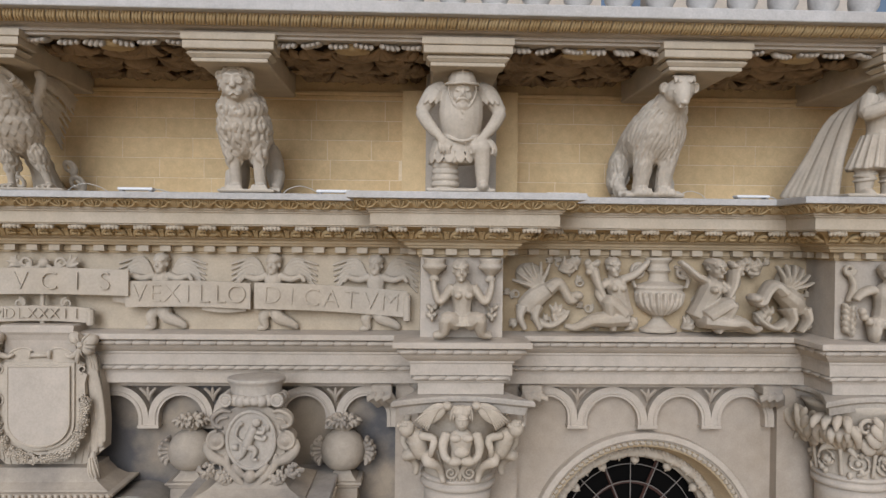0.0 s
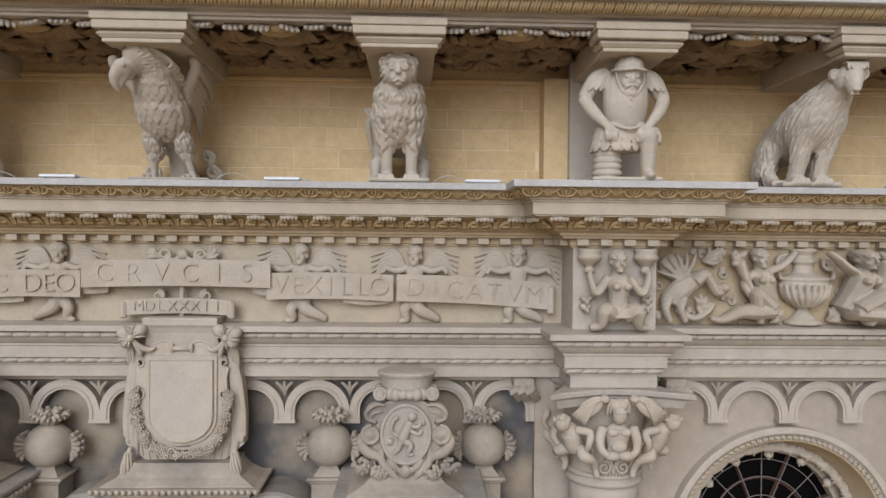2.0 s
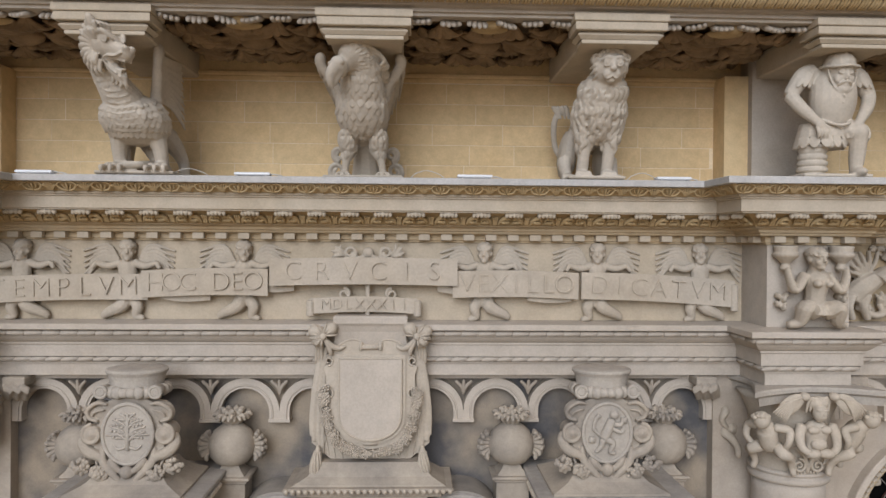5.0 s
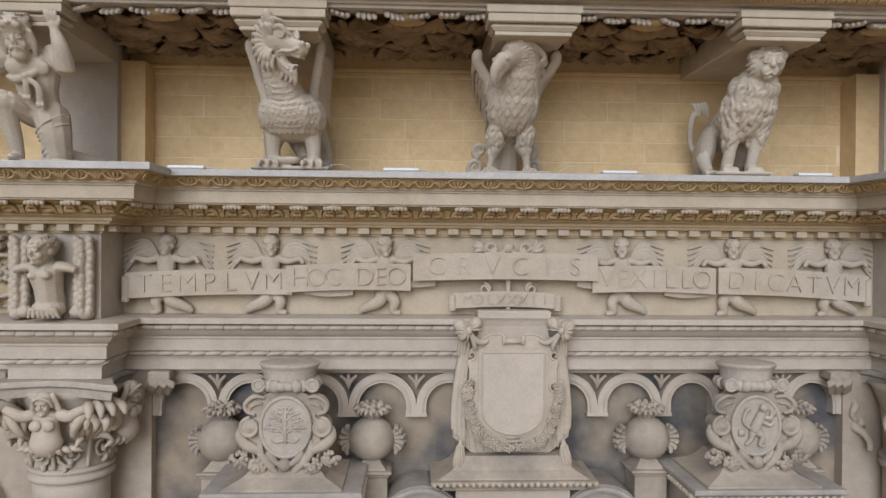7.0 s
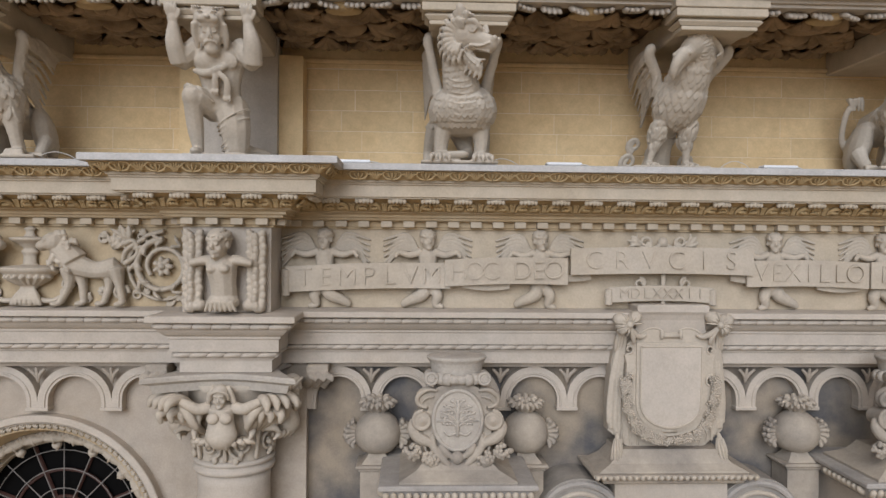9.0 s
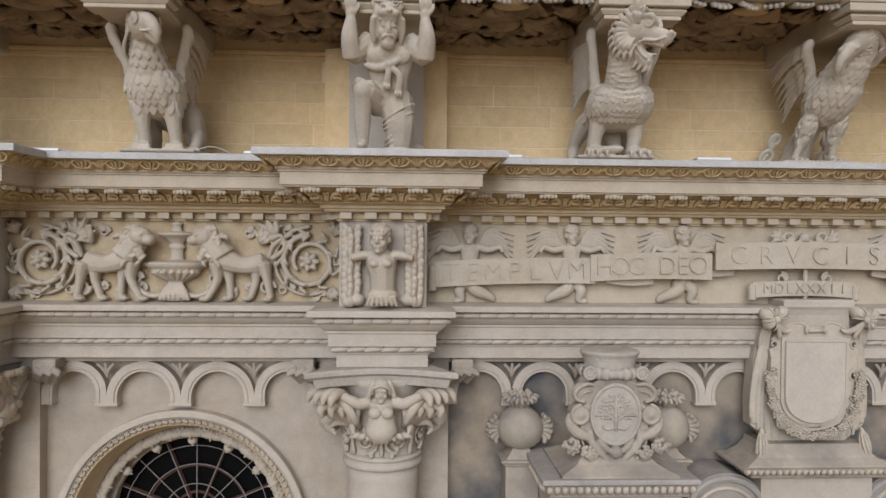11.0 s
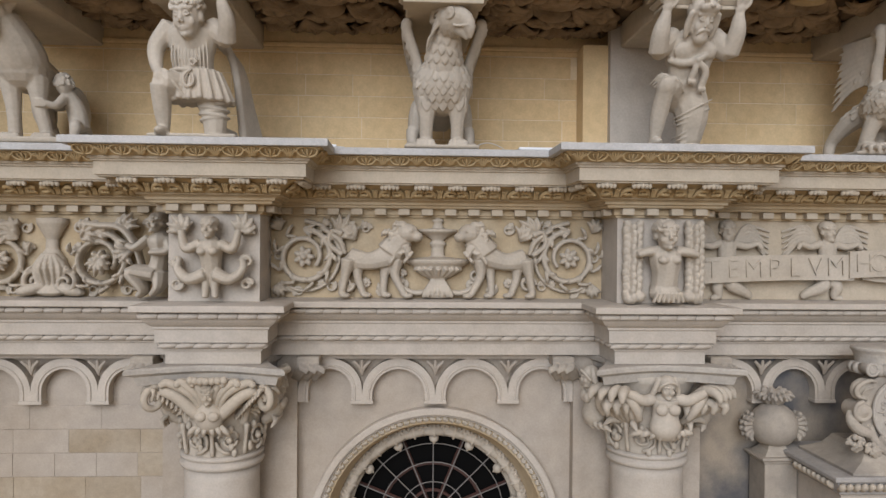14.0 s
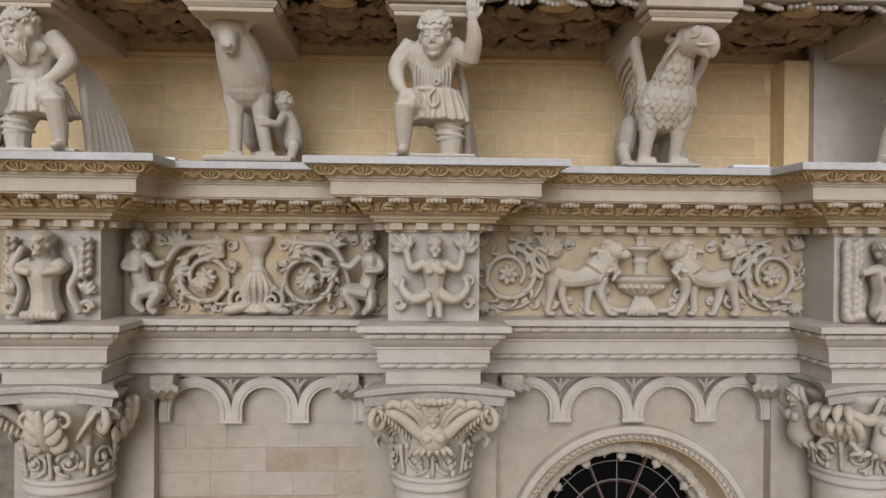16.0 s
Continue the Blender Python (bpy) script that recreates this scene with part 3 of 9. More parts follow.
    for r in (0.11, 0.31, 0.50, 0.68):
        put("grille_ring", Clay().tube([(r * math.cos(2 * math.pi * i / 40), RECESS + 0.398, r * math.sin(2 * math.pi * i / 40)) for i in range(41)], 0.005, seg=6, sub=1), IRON, o)
    for i in range(8):
        a = math.pi / 2 + 2 * math.pi * (i + 0.5) / 8
        put("timber_bar", Clay().tube([(0.0, RECESS + 0.44, 0.0), (0.84 * math.cos(a), RECESS + 0.44, 0.84 * math.sin(a))], 0.018, seg=6, sub=1), RUST, o)
    for r in (0.22, 0.48):
        put("timber_ring", Clay().tube([(r * math.cos(2 * math.pi * i / 40), RECESS + 0.438, r * math.sin(2 * math.pi * i / 40)) for i in range(41)], 0.016, seg=6, sub=1), RUST, o)
    # solid black block added in place of the unlit room
    put("black_backing", Clay().box((-1.0, RECESS + 0.61, -1.0), (1.0, RECESS + 1.6, 1.0)), DARK, o)


for cx in OCULI:
    oculus(cx)

# ---- setting: ground, neighbouring house, surroundings ----
put("ground", Clay().box((-600, -600, -0.3), (600, 600, 0.0)), PAVING, kind="structure", label="unseen warm-toned paving of the street", category="ground")
put("wall_upper_storey", Clay().box((-9.5, 8.6, 13.7), (2.15, 9.2, 24.0)), LIME, kind="structure", label="limestone wall of the upper storey, set back", category="wall")
put("wall_upper_wing", Clay().box((2.80, 8.6, 13.7), (5.2, 9.2, 15.5)), LIME, kind="structure", label="limestone side wing of the upper storey", category="wall")
put("balcony_floor", Clay().box((LEFT, UPPER, 13.662), (RIGHT, 9.3, 13.755)), SLAB, kind="structure", label="stone floor of the balcony", category="floor")

# ---- carved heads ----


def head(c, d, x, y, z, turn=0.0, nod=0.0, beard=False, hair="curls", seed=1, s=1.0):
    """A head; c takes the soft forms, d the sharp ones."""
    f, g, fine = Clay(), Clay(), s > 0.9
    f.ball((0, 0.012, 0.025), (0.084, 0.098, 0.098))
    f.ball((0, -0.022, -0.022), (0.070, 0.072, 0.098))
    f.ball((0, -0.042, -0.088), (0.044, 0.046, 0.036))
    f.tube([(0, 0.02, -0.16), (0, 0.01, -0.06)], [0.055, 0.055], seg=10, sub=2)
    f.tube([(0, -0.084, 0.030), (0, -0.104, -0.022)], [0.010, 0.017], seg=8, sub=2)
    f.tube([(-0.060, -0.070, 0.036), (-0.03, -0.086, 0.043), (0, -0.086, 0.036), (0.03, -0.086, 0.043), (0.060, -0.070, 0.036)], [0.010, 0.013, 0.011, 0.013, 0.010], seg=8, sub=3)
    for e in (-1, 1):
        f.ball((e * 0.043, -0.060, -0.032), (0.026, 0.024, 0.030), res=(8, 5))
        f.ball((e * 0.083, 0.005, -0.005), (0.014, 0.026, 0.032), res=(8, 5))
        g.ball((e * 0.033, -0.078, 0.012), (0.015, 0.010, 0.009), res=(8, 5))
        for up in (1, -1) if fine else ():
            g.tube([(e * 0.013, -0.083, 0.010), (e * 0.033, -0.090, 0.012 + up * 0.010), (e * 0.053, -0.076, 0.010)], [0.003, 0.0045, 0.003], seg=6, sub=3)
        g.ball((e * 0.012, -0.104, -0.030), (0.008, 0.009, 0.007), res=(6, 4))
    if fine:
        g.tube([(-0.028, -0.080, -0.061), (0, -0.092, -0.057), (0.028, -0.080, -0.061)], [0.003, 0.0075, 0.003], seg=8, sub=3)
        g.tube([(-0.024, -0.080, -0.069), (0, -0.090, -0.071), (0.024, -0.080, -0.069)], [0.003, 0.0075, 0.003], seg=8, sub=3)
    f.ball((0, -0.078, -0.098), (0.026, 0.020, 0.018), res=(8, 5))
    r = random.Random(seed)
    if hair == "curls":
        f.ball((0, 0.02, 0.040), (0.089, 0.100, 0.086))
        for i in range(110):
            a, b = i * 2.399, 1.45 - 1.40 * math.sqrt((i + 0.5) / 110)
            p = (0.089 * math.cos(a) * math.cos(b), 0.016 + 0.100 * math.sin(a) * math.cos(b), 0.044 + 0.088 * math.sin(b))
            if p[1] < -0.055 and p[2] < 0.072:
                continue
            g.tube([(p[0] + 0.011 * math.cos(q * 1.3 + i), p[1] - 0.004 + 0.006 * math.sin(q * 1.3 + i), p[2] + 0.011 * math.sin(q * 1.3 + i)) for q in range(5)], [0.005, 0.0085, 0.0085, 0.007, 0.003], seg=6, sub=2)
    if hair == "veil":
        f.ball((0, 0.02, 0.055), (0.100, 0.105, 0.085))
        g.tube([(-0.098, -0.01, -0.03), (-0.088, -0.055, 0.055), (0, -0.085, 0.105), (0.088, -0.055, 0.055), (0.098, -0.01, -0.03)], 0.020, seg=8, sub=4)
    if hair == "helmet":
        f.ball((0, 0.015, 0.060), (0.102, 0.112, 0.098))
        g.tube([(0.113 * math.sin(q * 0.5236), 0.008 - 0.128 * math.cos(q * 0.5236), 0.050 + (0.006 if q in (0, 12) else 0)) for q in range(13)], [0.010] * 13, seg=8, sub=2)
        for e in (-1, 1):
            g.tube([(e * 0.098, -0.02, 0.045), (e * 0.090, -0.045, -0.02), (e * 0.06, -0.065, -0.085), (e * 0.02, -0.08, -0.118)], 0.006, seg=6, sub=3)
        f.tube([(0, -0.06, 0.140), (0, 0.02, 0.165), (0, 0.09, 0.13)], [0.008, 0.012, 0.008], seg=6, sub=3)
    if hair == "skin":
        f.ball((0, 0.012, 0.075), (0.104, 0.112, 0.072))
        f.ball((0, -0.075, 0.082), (0.072, 0.045, 0.038))
        for e in (-1, 1):
            f.ball((e * 0.040, -0.095, 0.078), (0.034, 0.028, 0.024))
            g.ball((e * 0.045, -0.102, 0.112), (0.012, 0.010, 0.009), res=(8, 5))
            g.tube([(e * 0.025, -0.108, 0.112), (e * 0.045, -0.112, 0.124), (e * 0.066, -0.095, 0.115)], 0.005, seg=6, sub=2)
            f.ball((e * 0.090, -0.01, 0.128), (0.024, 0.016, 0.024), res=(8, 5))
            f.tube([(e * 0.096, -0.04, 0.055), (e * 0.100, -0.02, -0.02), (e * 0.090, -0.005, -0.09)], [0.022, 0.024, 0.016], seg=8, sub=3)
        g.ball((0, -0.125, 0.088), (0.018, 0.012, 0.012), res=(8, 5))
        for i in range(11):
            g.tube([((i - 5) * 0.017, -0.045, 0.142), ((i - 5) * 0.020, 0.0, 0.152), ((i - 5) * 0.021, 0.06, 0.130)], [0.004, 0.007, 0.004], seg=6, sub=2)
    if beard:
        f.ball((0, -0.052, -0.096), (0.050, 0.046, 0.040 if beard == "short" else 0.065))
        long = 0.030 if beard == "short" else 0.085
        for e in (-1, 1):
            g.tube([(0, -0.098, -0.046), (e * 0.026, -0.092, -0.052), (e * 0.050, -0.074, -0.075)], [0.008, 0.009, 0.004], seg=6, sub=3)
        for row in range(3 if beard == "long" else 0):
            for i in range(11):
                a = radians(-85 + 17 * i)
                q = 0.060 - 0.012 * row
                g.tube([(q * math.sin(a) * 1.1, -0.030 - q * math.cos(a), -0.070 - 0.018 * row + 0.02 * abs(math.sin(a))), (q * math.sin(a) + r.uniform(-.006, .006), -0.040 - q * math.cos(a), -0.10 - 0.016 * row), (q * 0.8 * math.sin(a) + r.uniform(-.01, .01), -0.034 - q * 0.8 * math.cos(a), -0.085 - long * (0.6 + 0.2 * row))], [0.004, 0.0055, 0.002], seg=6, sub=3)
    m = pose(x, y, z, nod, 0, turn)
    c.add(np.vstack(f.v) * s, f.f, m)
    d.add(np.vstack(g.v) * s, g.f, m)


# ---- columns ----
rnd = random.Random(11)


def capital_body(c):
    c.lathe([(0.31, 0.0), (0.31, 0.03), (0.30, 0.06), (0.315, 0.25), (0.34, 0.45), (0.40, 0.60), (0.44, 0.66)])
    return c


def abacus(z0, z1, tip, mid, m=None):
    """The concave-sided top plate of a capital."""
    c = Clay()
    out = []
    for k in range(4):
        a = math.pi / 2 * k
        for t in np.linspace(-1, 1, 13)[:-1]:
            d = mid + (tip - mid) * abs(t) ** 1.6
            x, y = tip * t * 0.98, -d
            out.append((x * math.cos(a) - y * math.sin(a), x * math.sin(a) + y * math.cos(a)))
    n = len(out)
    v, f = [], []
    h = z1 - z0
    for z, s in ((z0, 0.87), (z0 + h * 0.50, 0.90), (z0 + h * 0.60, 0.955), (z0 + h * 0.68, 1.0), (z1 - 0.014, 1.0), (z1, 0.975)):
        v += [(x * s, y * s, z) for x, y in out]
    for i in range(5):
        for j in range(n):
            a, b = i * n + j, i * n + (j + 1) % n
            f.append((a, b, b + n, a + n))
    f += [tuple(reversed(range(n))), tuple(range(5 * n, 6 * n))]
    return c.add(v, f, m)


def scrollwork(c, r, z0, z1, n=8):
    """Leafy scrolls wrapped round the lower bell."""
    for i in range(n):
        a0 = 2 * math.pi * (i + 0.5) / n
        hand = 1 if i % 2 else -1
        pts, rad = [], []
        for k in range(22):
            t = k / 21
            q = math.pi * 1.5 + hand * t * 2 * math.pi * 1.6
            s = 0.105 * (1 - 0.8 * t)
            a = a0 + s * math.cos(q) / r
            pts.append(((r + 0.02) * math.cos(a), (r + 0.02) * math.sin(a), (z0 + z1) / 2 + s * math.sin(q)))
            rad.append(0.017 * (1 - 0.4 * t))
        c.tube(pts, rad, seg=6, sub=1, up=(0, 0, 1))
        c.ball(((r + 0.03) * math.cos(a0), (r + 0.03) * math.sin(a0), (z0 + z1) / 2), 0.026, res=(8, 5))
        for k in range(3):
            a = a0 + (rnd.random() - 0.5) * 0.55
            z = z0 + (z1 - z0) * rnd.random()
            c.ball(((r + 0.02) * math.cos(a), (r + 0.02) * math.sin(a), z), (0.025, 0.025, 0.035), (rnd.uniform(-30, 30), 0, 0), (8, 5))
        a = 2 * math.pi * i / n
        c.tube([((r + 0.01) * math.cos(a), (r + 0.01) * math.sin(a), z0), ((r + 0.03) * math.cos(a), (r + 0.03) * math.sin(a), (z0 + z1) / 2), ((r + 0.045) * math.cos(a), (r + 0.045) * math.sin(a), z1)], [0.02, 0.016, 0.025], seg=6, sub=3)


def column(axis, style, label):
    col = thing("column", label, "column", at=pose(axis, 6.68, 0), group="facade columns")
    put("shaft", Clay().lathe([(0.36, 0.0), (0.36, 0.5), (0.34, 0.6), (0.335, 3.5), (0.305, 9.70), (0.305, 9.80)], seg=48), LIME, col, smooth=True)
    put("astragal", Clay().lathe([(0.305, 9.79), (0.335, 9.80), (0.345, 9.825), (0.335, 9.85), (0.318, 9.856), (0.318, 9.872), (0.34, 9.878), (0.342, 9.90), (0.32, 9.915), (0.305, 9.915)], seg=48), LIME, col, smooth=True)
    put("abacus", abacus(10.53, 10.662, 0.61, 0.385), TOPS, col)
    c = capital_body(Clay())
    if style != "d":
        scrollwork(c, 0.315, 0.03, 0.27, 8)
    for k in range(4):
        a = math.pi / 4 + math.pi / 2 * k
        ca, sa = math.cos(a), math.sin(a)
        if style in ("b", "a"):
            pts, rad = [], []
            for i in range(26):
                t = i / 25
                q = math.pi * 0.9 - t * 2 * math.pi * 1.5
                s = 0.11 * (1 - 0.85 * t)
                r = 0.60 + s * math.cos(q) * 1.0
                pts.append((r * ca, r * sa, 0.50 + s * math.sin(q)))
                rad.append(0.034 * (1 - 0.4 * t))
            c.tube(pts, rad, seg=8, sub=1, up=(-sa, ca, 0))
            c.tube([(0.30 * ca, 0.30 * sa, 0.26), (0.36 * ca, 0.36 * sa, 0.42), (0.46 * ca, 0.46 * sa, 0.55), (0.62 * ca, 0.62 * sa, 0.62)], [0.04, 0.04, 0.045, 0.04])
            for sd in (-1, 1):
                for i in range(9):
                    t = i / 8
                    r0, z0 = 0.34 + 0.30 * t, 0.36 + 0.25 * t - 0.02 * t * t
                    px, py = -sa * sd, ca * sd
                    c.tube([(r0 * ca + 0.03 * px, r0 * sa + 0.03 * py, z0), (r0 * ca + 0.07 * px, r0 * sa + 0.07 * py, z0 - 0.005), ((r0 + 0.02) * ca + 0.10 * px, (r0 + 0.02) * sa + 0.10 * py, z0 - 0.045)], [0.016, 0.021, 0.007], seg=6, sub=3)
        elif style == "d":
            # crouching child under each corner
            c.ball((0.66 * ca, 0.66 * sa, 0.505), (0.068, 0.068, 0.075))
            for i in range(16):
                q, w = i * 2.4, 0.02 + 0.045 * (i % 5) / 4
                c.ball((0.67 * ca + w * math.cos(q), 0.67 * sa + w * math.sin(q), 0.570 - w * 0.6), 0.021, res=(6, 4))
            c.tube([(0.62 * ca, 0.62 * sa, 0.46), (0.55 * ca, 0.55 * sa, 0.41), (0.50 * ca, 0.50 * sa, 0.30), (0.46 * ca, 0.46 * sa, 0.25)], [0.045, 0.085, 0.08, 0.07])
            for sd in (-1, 1):
                px, py = -sa * sd, ca * sd
                for chain, rad in ((((0.57, 0.075, 0.44), (0.50, 0.165, 0.415), (0.53, 0.175, 0.33), (0.50, 0.13, 0.255)), (0.036, 0.036, 0.028, 0.024)), (((0.46, 0.06, 0.25), (0.53, 0.13, 0.22), (0.44, 0.16, 0.17), (0.385, 0.15, 0.09), (0.38, 0.17, 0.02)), (0.055, 0.05, 0.036, 0.03, 0.026))):
                    c.tube([(u * ca + w * px, u * sa + w * py, z) for u, w, z in chain], list(rad), seg=10, sub=3)
        elif style in ("c", "e"):
            # broad curling leaf under each corner, a small crouching figure bent over it
            for i in range(7):
                w = (i - 3) * 0.048
                px, py = -sa * w, ca * w
                k0 = 1 - 0.10 * abs(i - 3)
                c.tube([(0.33 * ca + 0.5 * px, 0.33 * sa + 0.5 * py, 0.26), (0.44 * ca + px, 0.44 * sa + py, 0.36), (0.60 * k0 * ca + px, 0.60 * k0 * sa + py, 0.47), (0.68 * k0 * ca + px, 0.68 * k0 * sa + py, 0.45), (0.665 * k0 * ca + px, 0.665 * k0 * sa + py, 0.385)], [0.022, 0.036, 0.040, 0.034, 0.018], seg=8, sub=4)
            for i in range(4):
                q = (i - 1.5) * 0.04
                c.tube([(0.42 * ca - sa * q, 0.42 * sa + ca * q, 0.50), (0.56 * ca - sa * q * 1.6, 0.56 * sa + ca * q * 1.6, 0.575), (0.67 * ca - sa * q * 2.2, 0.67 * sa + ca * q * 2.2, 0.56), (0.70 * ca - sa * q * 2.4, 0.70 * sa + ca * q * 2.4, 0.50)], [0.024, 0.042, 0.038, 0.016], seg=8, sub=4)
            for sd in (-1, 1):
                px, py = -sa * sd, ca * sd
                c.tube([(0.52 * ca + 0.05 * px, 0.52 * sa + 0.05 * py, 0.53), (0.53 * ca + 0.13 * px, 0.53 * sa + 0.13 * py, 0.49), (0.50 * ca + 0.17 * px, 0.50 * sa + 0.17 * py, 0.41), (0.44 * ca + 0.16 * px, 0.44 * sa + 0.16 * py, 0.33)], [0.046, 0.044, 0.036, 0.026], seg=10, sub=4)
                c.tube([(0.36 * ca + 0.05 * px, 0.36 * sa + 0.05 * py, 0.27), (0.43 * ca + 0.10 * px, 0.43 * sa + 0.10 * py, 0.29), (0.46 * ca + 0.15 * px, 0.46 * sa + 0.15 * py, 0.24)], [0.02, 0.03, 0.01], seg=8, sub=3)
    for k in (0, 1, 3) if style != "d" else (0,):
        m = pose(0, 0, 0, 0, 0, 90 * k)
        f = Clay()
        if style == "b":
            for i in (0, 1, 2, 4, 5, 6):
                t = (i - 3) / 3
                f.tube([(t * 0.06, -0.40, 0.40), (t * 0.14, -0.46, 0.55), (t * 0.30, -0.47, 0.66 - abs(t) * 0.02), (t * 0.36, -0.50, 0.62)], [0.02, 0.03, 0.035, 0.025], seg=8, sub=3)
            head(f, f, 0, -0.475, 0.545, 0, 8, False, "curls", 5, 0.62)
            for i in range(7):
                f.ball(((i - 3) * 0.042, -0.535 + 0.010 * abs(i - 3), 0.665), (0.034, 0.030, 0.032), (0, 0, 0), (8, 5))
            f.tube([(0, -0.34, 0.23), (0, -0.42, 0.32), (0, -0.43, 0.40), (0, -0.44, 0.47)], [0.05, 0.105, 0.115, 0.05], flat=0.7)
            for sd in (-1, 1):
                f.ball((sd * 0.048, -0.505, 0.385), (0.046, 0.030, 0.040))
                for q in range(3):
                    f.tube([(sd * (0.02 + 0.03 * q), -0.42, 0.30), (sd * (0.03 + 0.05 * q), -0.46, 0.265), (sd * (0.04 + 0.06 * q), -0.43, 0.215)], [0.014, 0.022, 0.008], seg=8, sub=3)
            for sd in (-1, 1):
                f.tube([(sd * 0.04, -0.38, 0.33), (sd * 0.13, -0.43, 0.42), (sd * 0.25, -0.44, 0.53), (sd * 0.36, -0.46, 0.58)], [0.045, 0.05, 0.05, 0.04])
        elif style == "c":
            # half figure of a woman, arms laid along the corner leaves
            head(f, f, 0, -0.50, 0.600, 0, 12, False, "veil", 3, 0.70)
            f.tube([(0, -0.43, 0.20), (0, -0.455, 0.27), (0, -0.455, 0.345), (0, -0.45, 0.43), (0, -0.44, 0.50), (0, -0.45, 0.545)], [0.09, 0.128, 0.112, 0.098, 0.112, 0.045], seg=16, flat=0.8)
            for sd in (-1, 1):
                f.ball((sd * 0.050, -0.532, 0.432), (0.050, 0.036, 0.046))
                f.tube([(sd * 0.095, -0.44, 0.505), (sd * 0.18, -0.47, 0.495), (sd * 0.26, -0.49, 0.535), (sd * 0.33, -0.48, 0.565)], [0.050, 0.046, 0.040, 0.030], seg=12, sub=4)
                f.tube([(sd * 0.06, -0.49, 0.68), (sd * 0.085, -0.48, 0.60), (sd * 0.115, -0.45, 0.52)], [0.022, 0.026, 0.018], seg=8, sub=3)
                for q in range(4):
                    f.tube([(sd * (0.02 + 0.035 * q), -0.44 + 0.02 * q, 0.24 - 0.008 * q), (sd * (0.04 + 0.055 * q), -0.50 + 0.028 * q, 0.225), (sd * (0.05 + 0.07 * q), -0.47 + 0.03 * q, 0.165 + 0.01 * q)], [0.016, 0.026, 0.008], seg=8, sub=3)
        elif style == "d":
            # crouching figure, hands on its knees, between two folded wings
            f.ball((0, -0.51, 0.575), (0.060, 0.060, 0.080))
            for sd in (-1, 1):
                f.ball((sd * 0.024, -0.560, 0.592), (0.010, 0.008, 0.007), res=(6, 4))
            f.tube([(-0.022, -0.562, 0.540), (0, -0.568, 0.542), (0.022, -0.562, 0.540)], 0.006, seg=6, sub=2)
            f.ball((0, -0.47, 0.645), (0.086, 0.075, 0.058))
            f.ball((0, -0.558, 0.575), (0.014, 0.018, 0.022), res=(6, 4))
            f.tube([(-0.045, -0.545, 0.605), (0, -0.562, 0.600), (0.045, -0.545, 0.605)], 0.012, seg=6, sub=3)
            f.tube([(0, -0.44, 0.22), (0, -0.45, 0.32), (0, -0.45, 0.42), (0, -0.45, 0.48)], [0.095, 0.088, 0.112, 0.07], flat=0.7)
            f.ball((0, -0.50, 0.31), (0.07, 0.045, 0.05))
            for i in range(9):
                t = (i - 4) / 4
                f.tube([(t * 0.06, -0.50, 0.70), (t * 0.085, -0.535 + abs(t) * 0.05, 0.655), (t * 0.095, -0.53 + abs(t) * 0.06, 0.625 - 0.06 * abs(t))], [0.012, 0.014, 0.010], seg=6, sub=3)
            for sd in (-1, 1):
                f.ball((sd * 0.05, -0.515, 0.43), (0.052, 0.03, 0.034))
                f.tube([(sd * 0.125, -0.46, 0.455), (sd * 0.155, -0.48, 0.37), (sd * 0.145, -0.51, 0.285), (sd * 0.10, -0.54, 0.245)], [0.046, 0.042, 0.033, 0.030], sub=4)
                f.ball((sd * 0.06, -0.515, 0.235), (0.072, 0.055, 0.040))
                f.ball((sd * 0.125, -0.50, 0.705), (0.042, 0.05, 0.036))
                f.ball((sd * 0.245, -0.505, 0.635), (0.135, 0.022, 0.072), (0, sd * 36, 0))
                for q in range(7):
                    t = q / 6
                    f.tube([(sd * (0.15 + 0.05 * t), -0.525, 0.705 - 0.02 * t), (sd * (0.25 + 0.05 * (1 - t)), -0.535, 0.655 - 0.055 * t), (sd * (0.395 - 0.10 * t), -0.515, 0.575 - 0.075 * t)], [0.010, 0.013, 0.009], seg=6, sub=3)
                f.scroll((sd * 0.080, -0.345, 0.085), 0.060, 0.012, 1.6, 1.57, 0.015, sd)
                f.tube([(0.0, -0.33, 0.02), (sd * 0.015, -0.345, 0.11), (sd * 0.06, -0.36, 0.19), (sd * 0.13, -0.37, 0.25)], [0.014, 0.016, 0.018, 0.014], seg=8, sub=4)
                f.tube([(sd * 0.14, -0.33, 0.09), (sd * 0.17, -0.34, 0.17), (sd * 0.20, -0.36, 0.28)], [0.014, 0.012, 0.010], seg=6, sub=3)
            for i in range(7):
                f.tube([((i - 3) * 0.027, -0.325, 0.005), ((i - 3) * 0.027, -0.335, 0.035)], [0.010, 0.009], seg=6, sub=1)
        else:
            f.leaf((0, -0.36, 0.28), (0, -0.50, 0.60), 0.22, 0.05, 4, 0.02)
            f.scroll((0.13, -0.43, 0.5), 0.09, 0.02, 1.4, -1.57, 0.024, -1)
            f.scroll((-0.13, -0.43, 0.5), 0.09, 0.02, 1.4, -1.57, 0.024, 1)
        c.add(np.vstack(f.v), f.f, m)
    put("capital", c, CARVED, col, smooth=True, at=pose(0, 0, 9.90), label="richly carved capital with leaves and small figures")



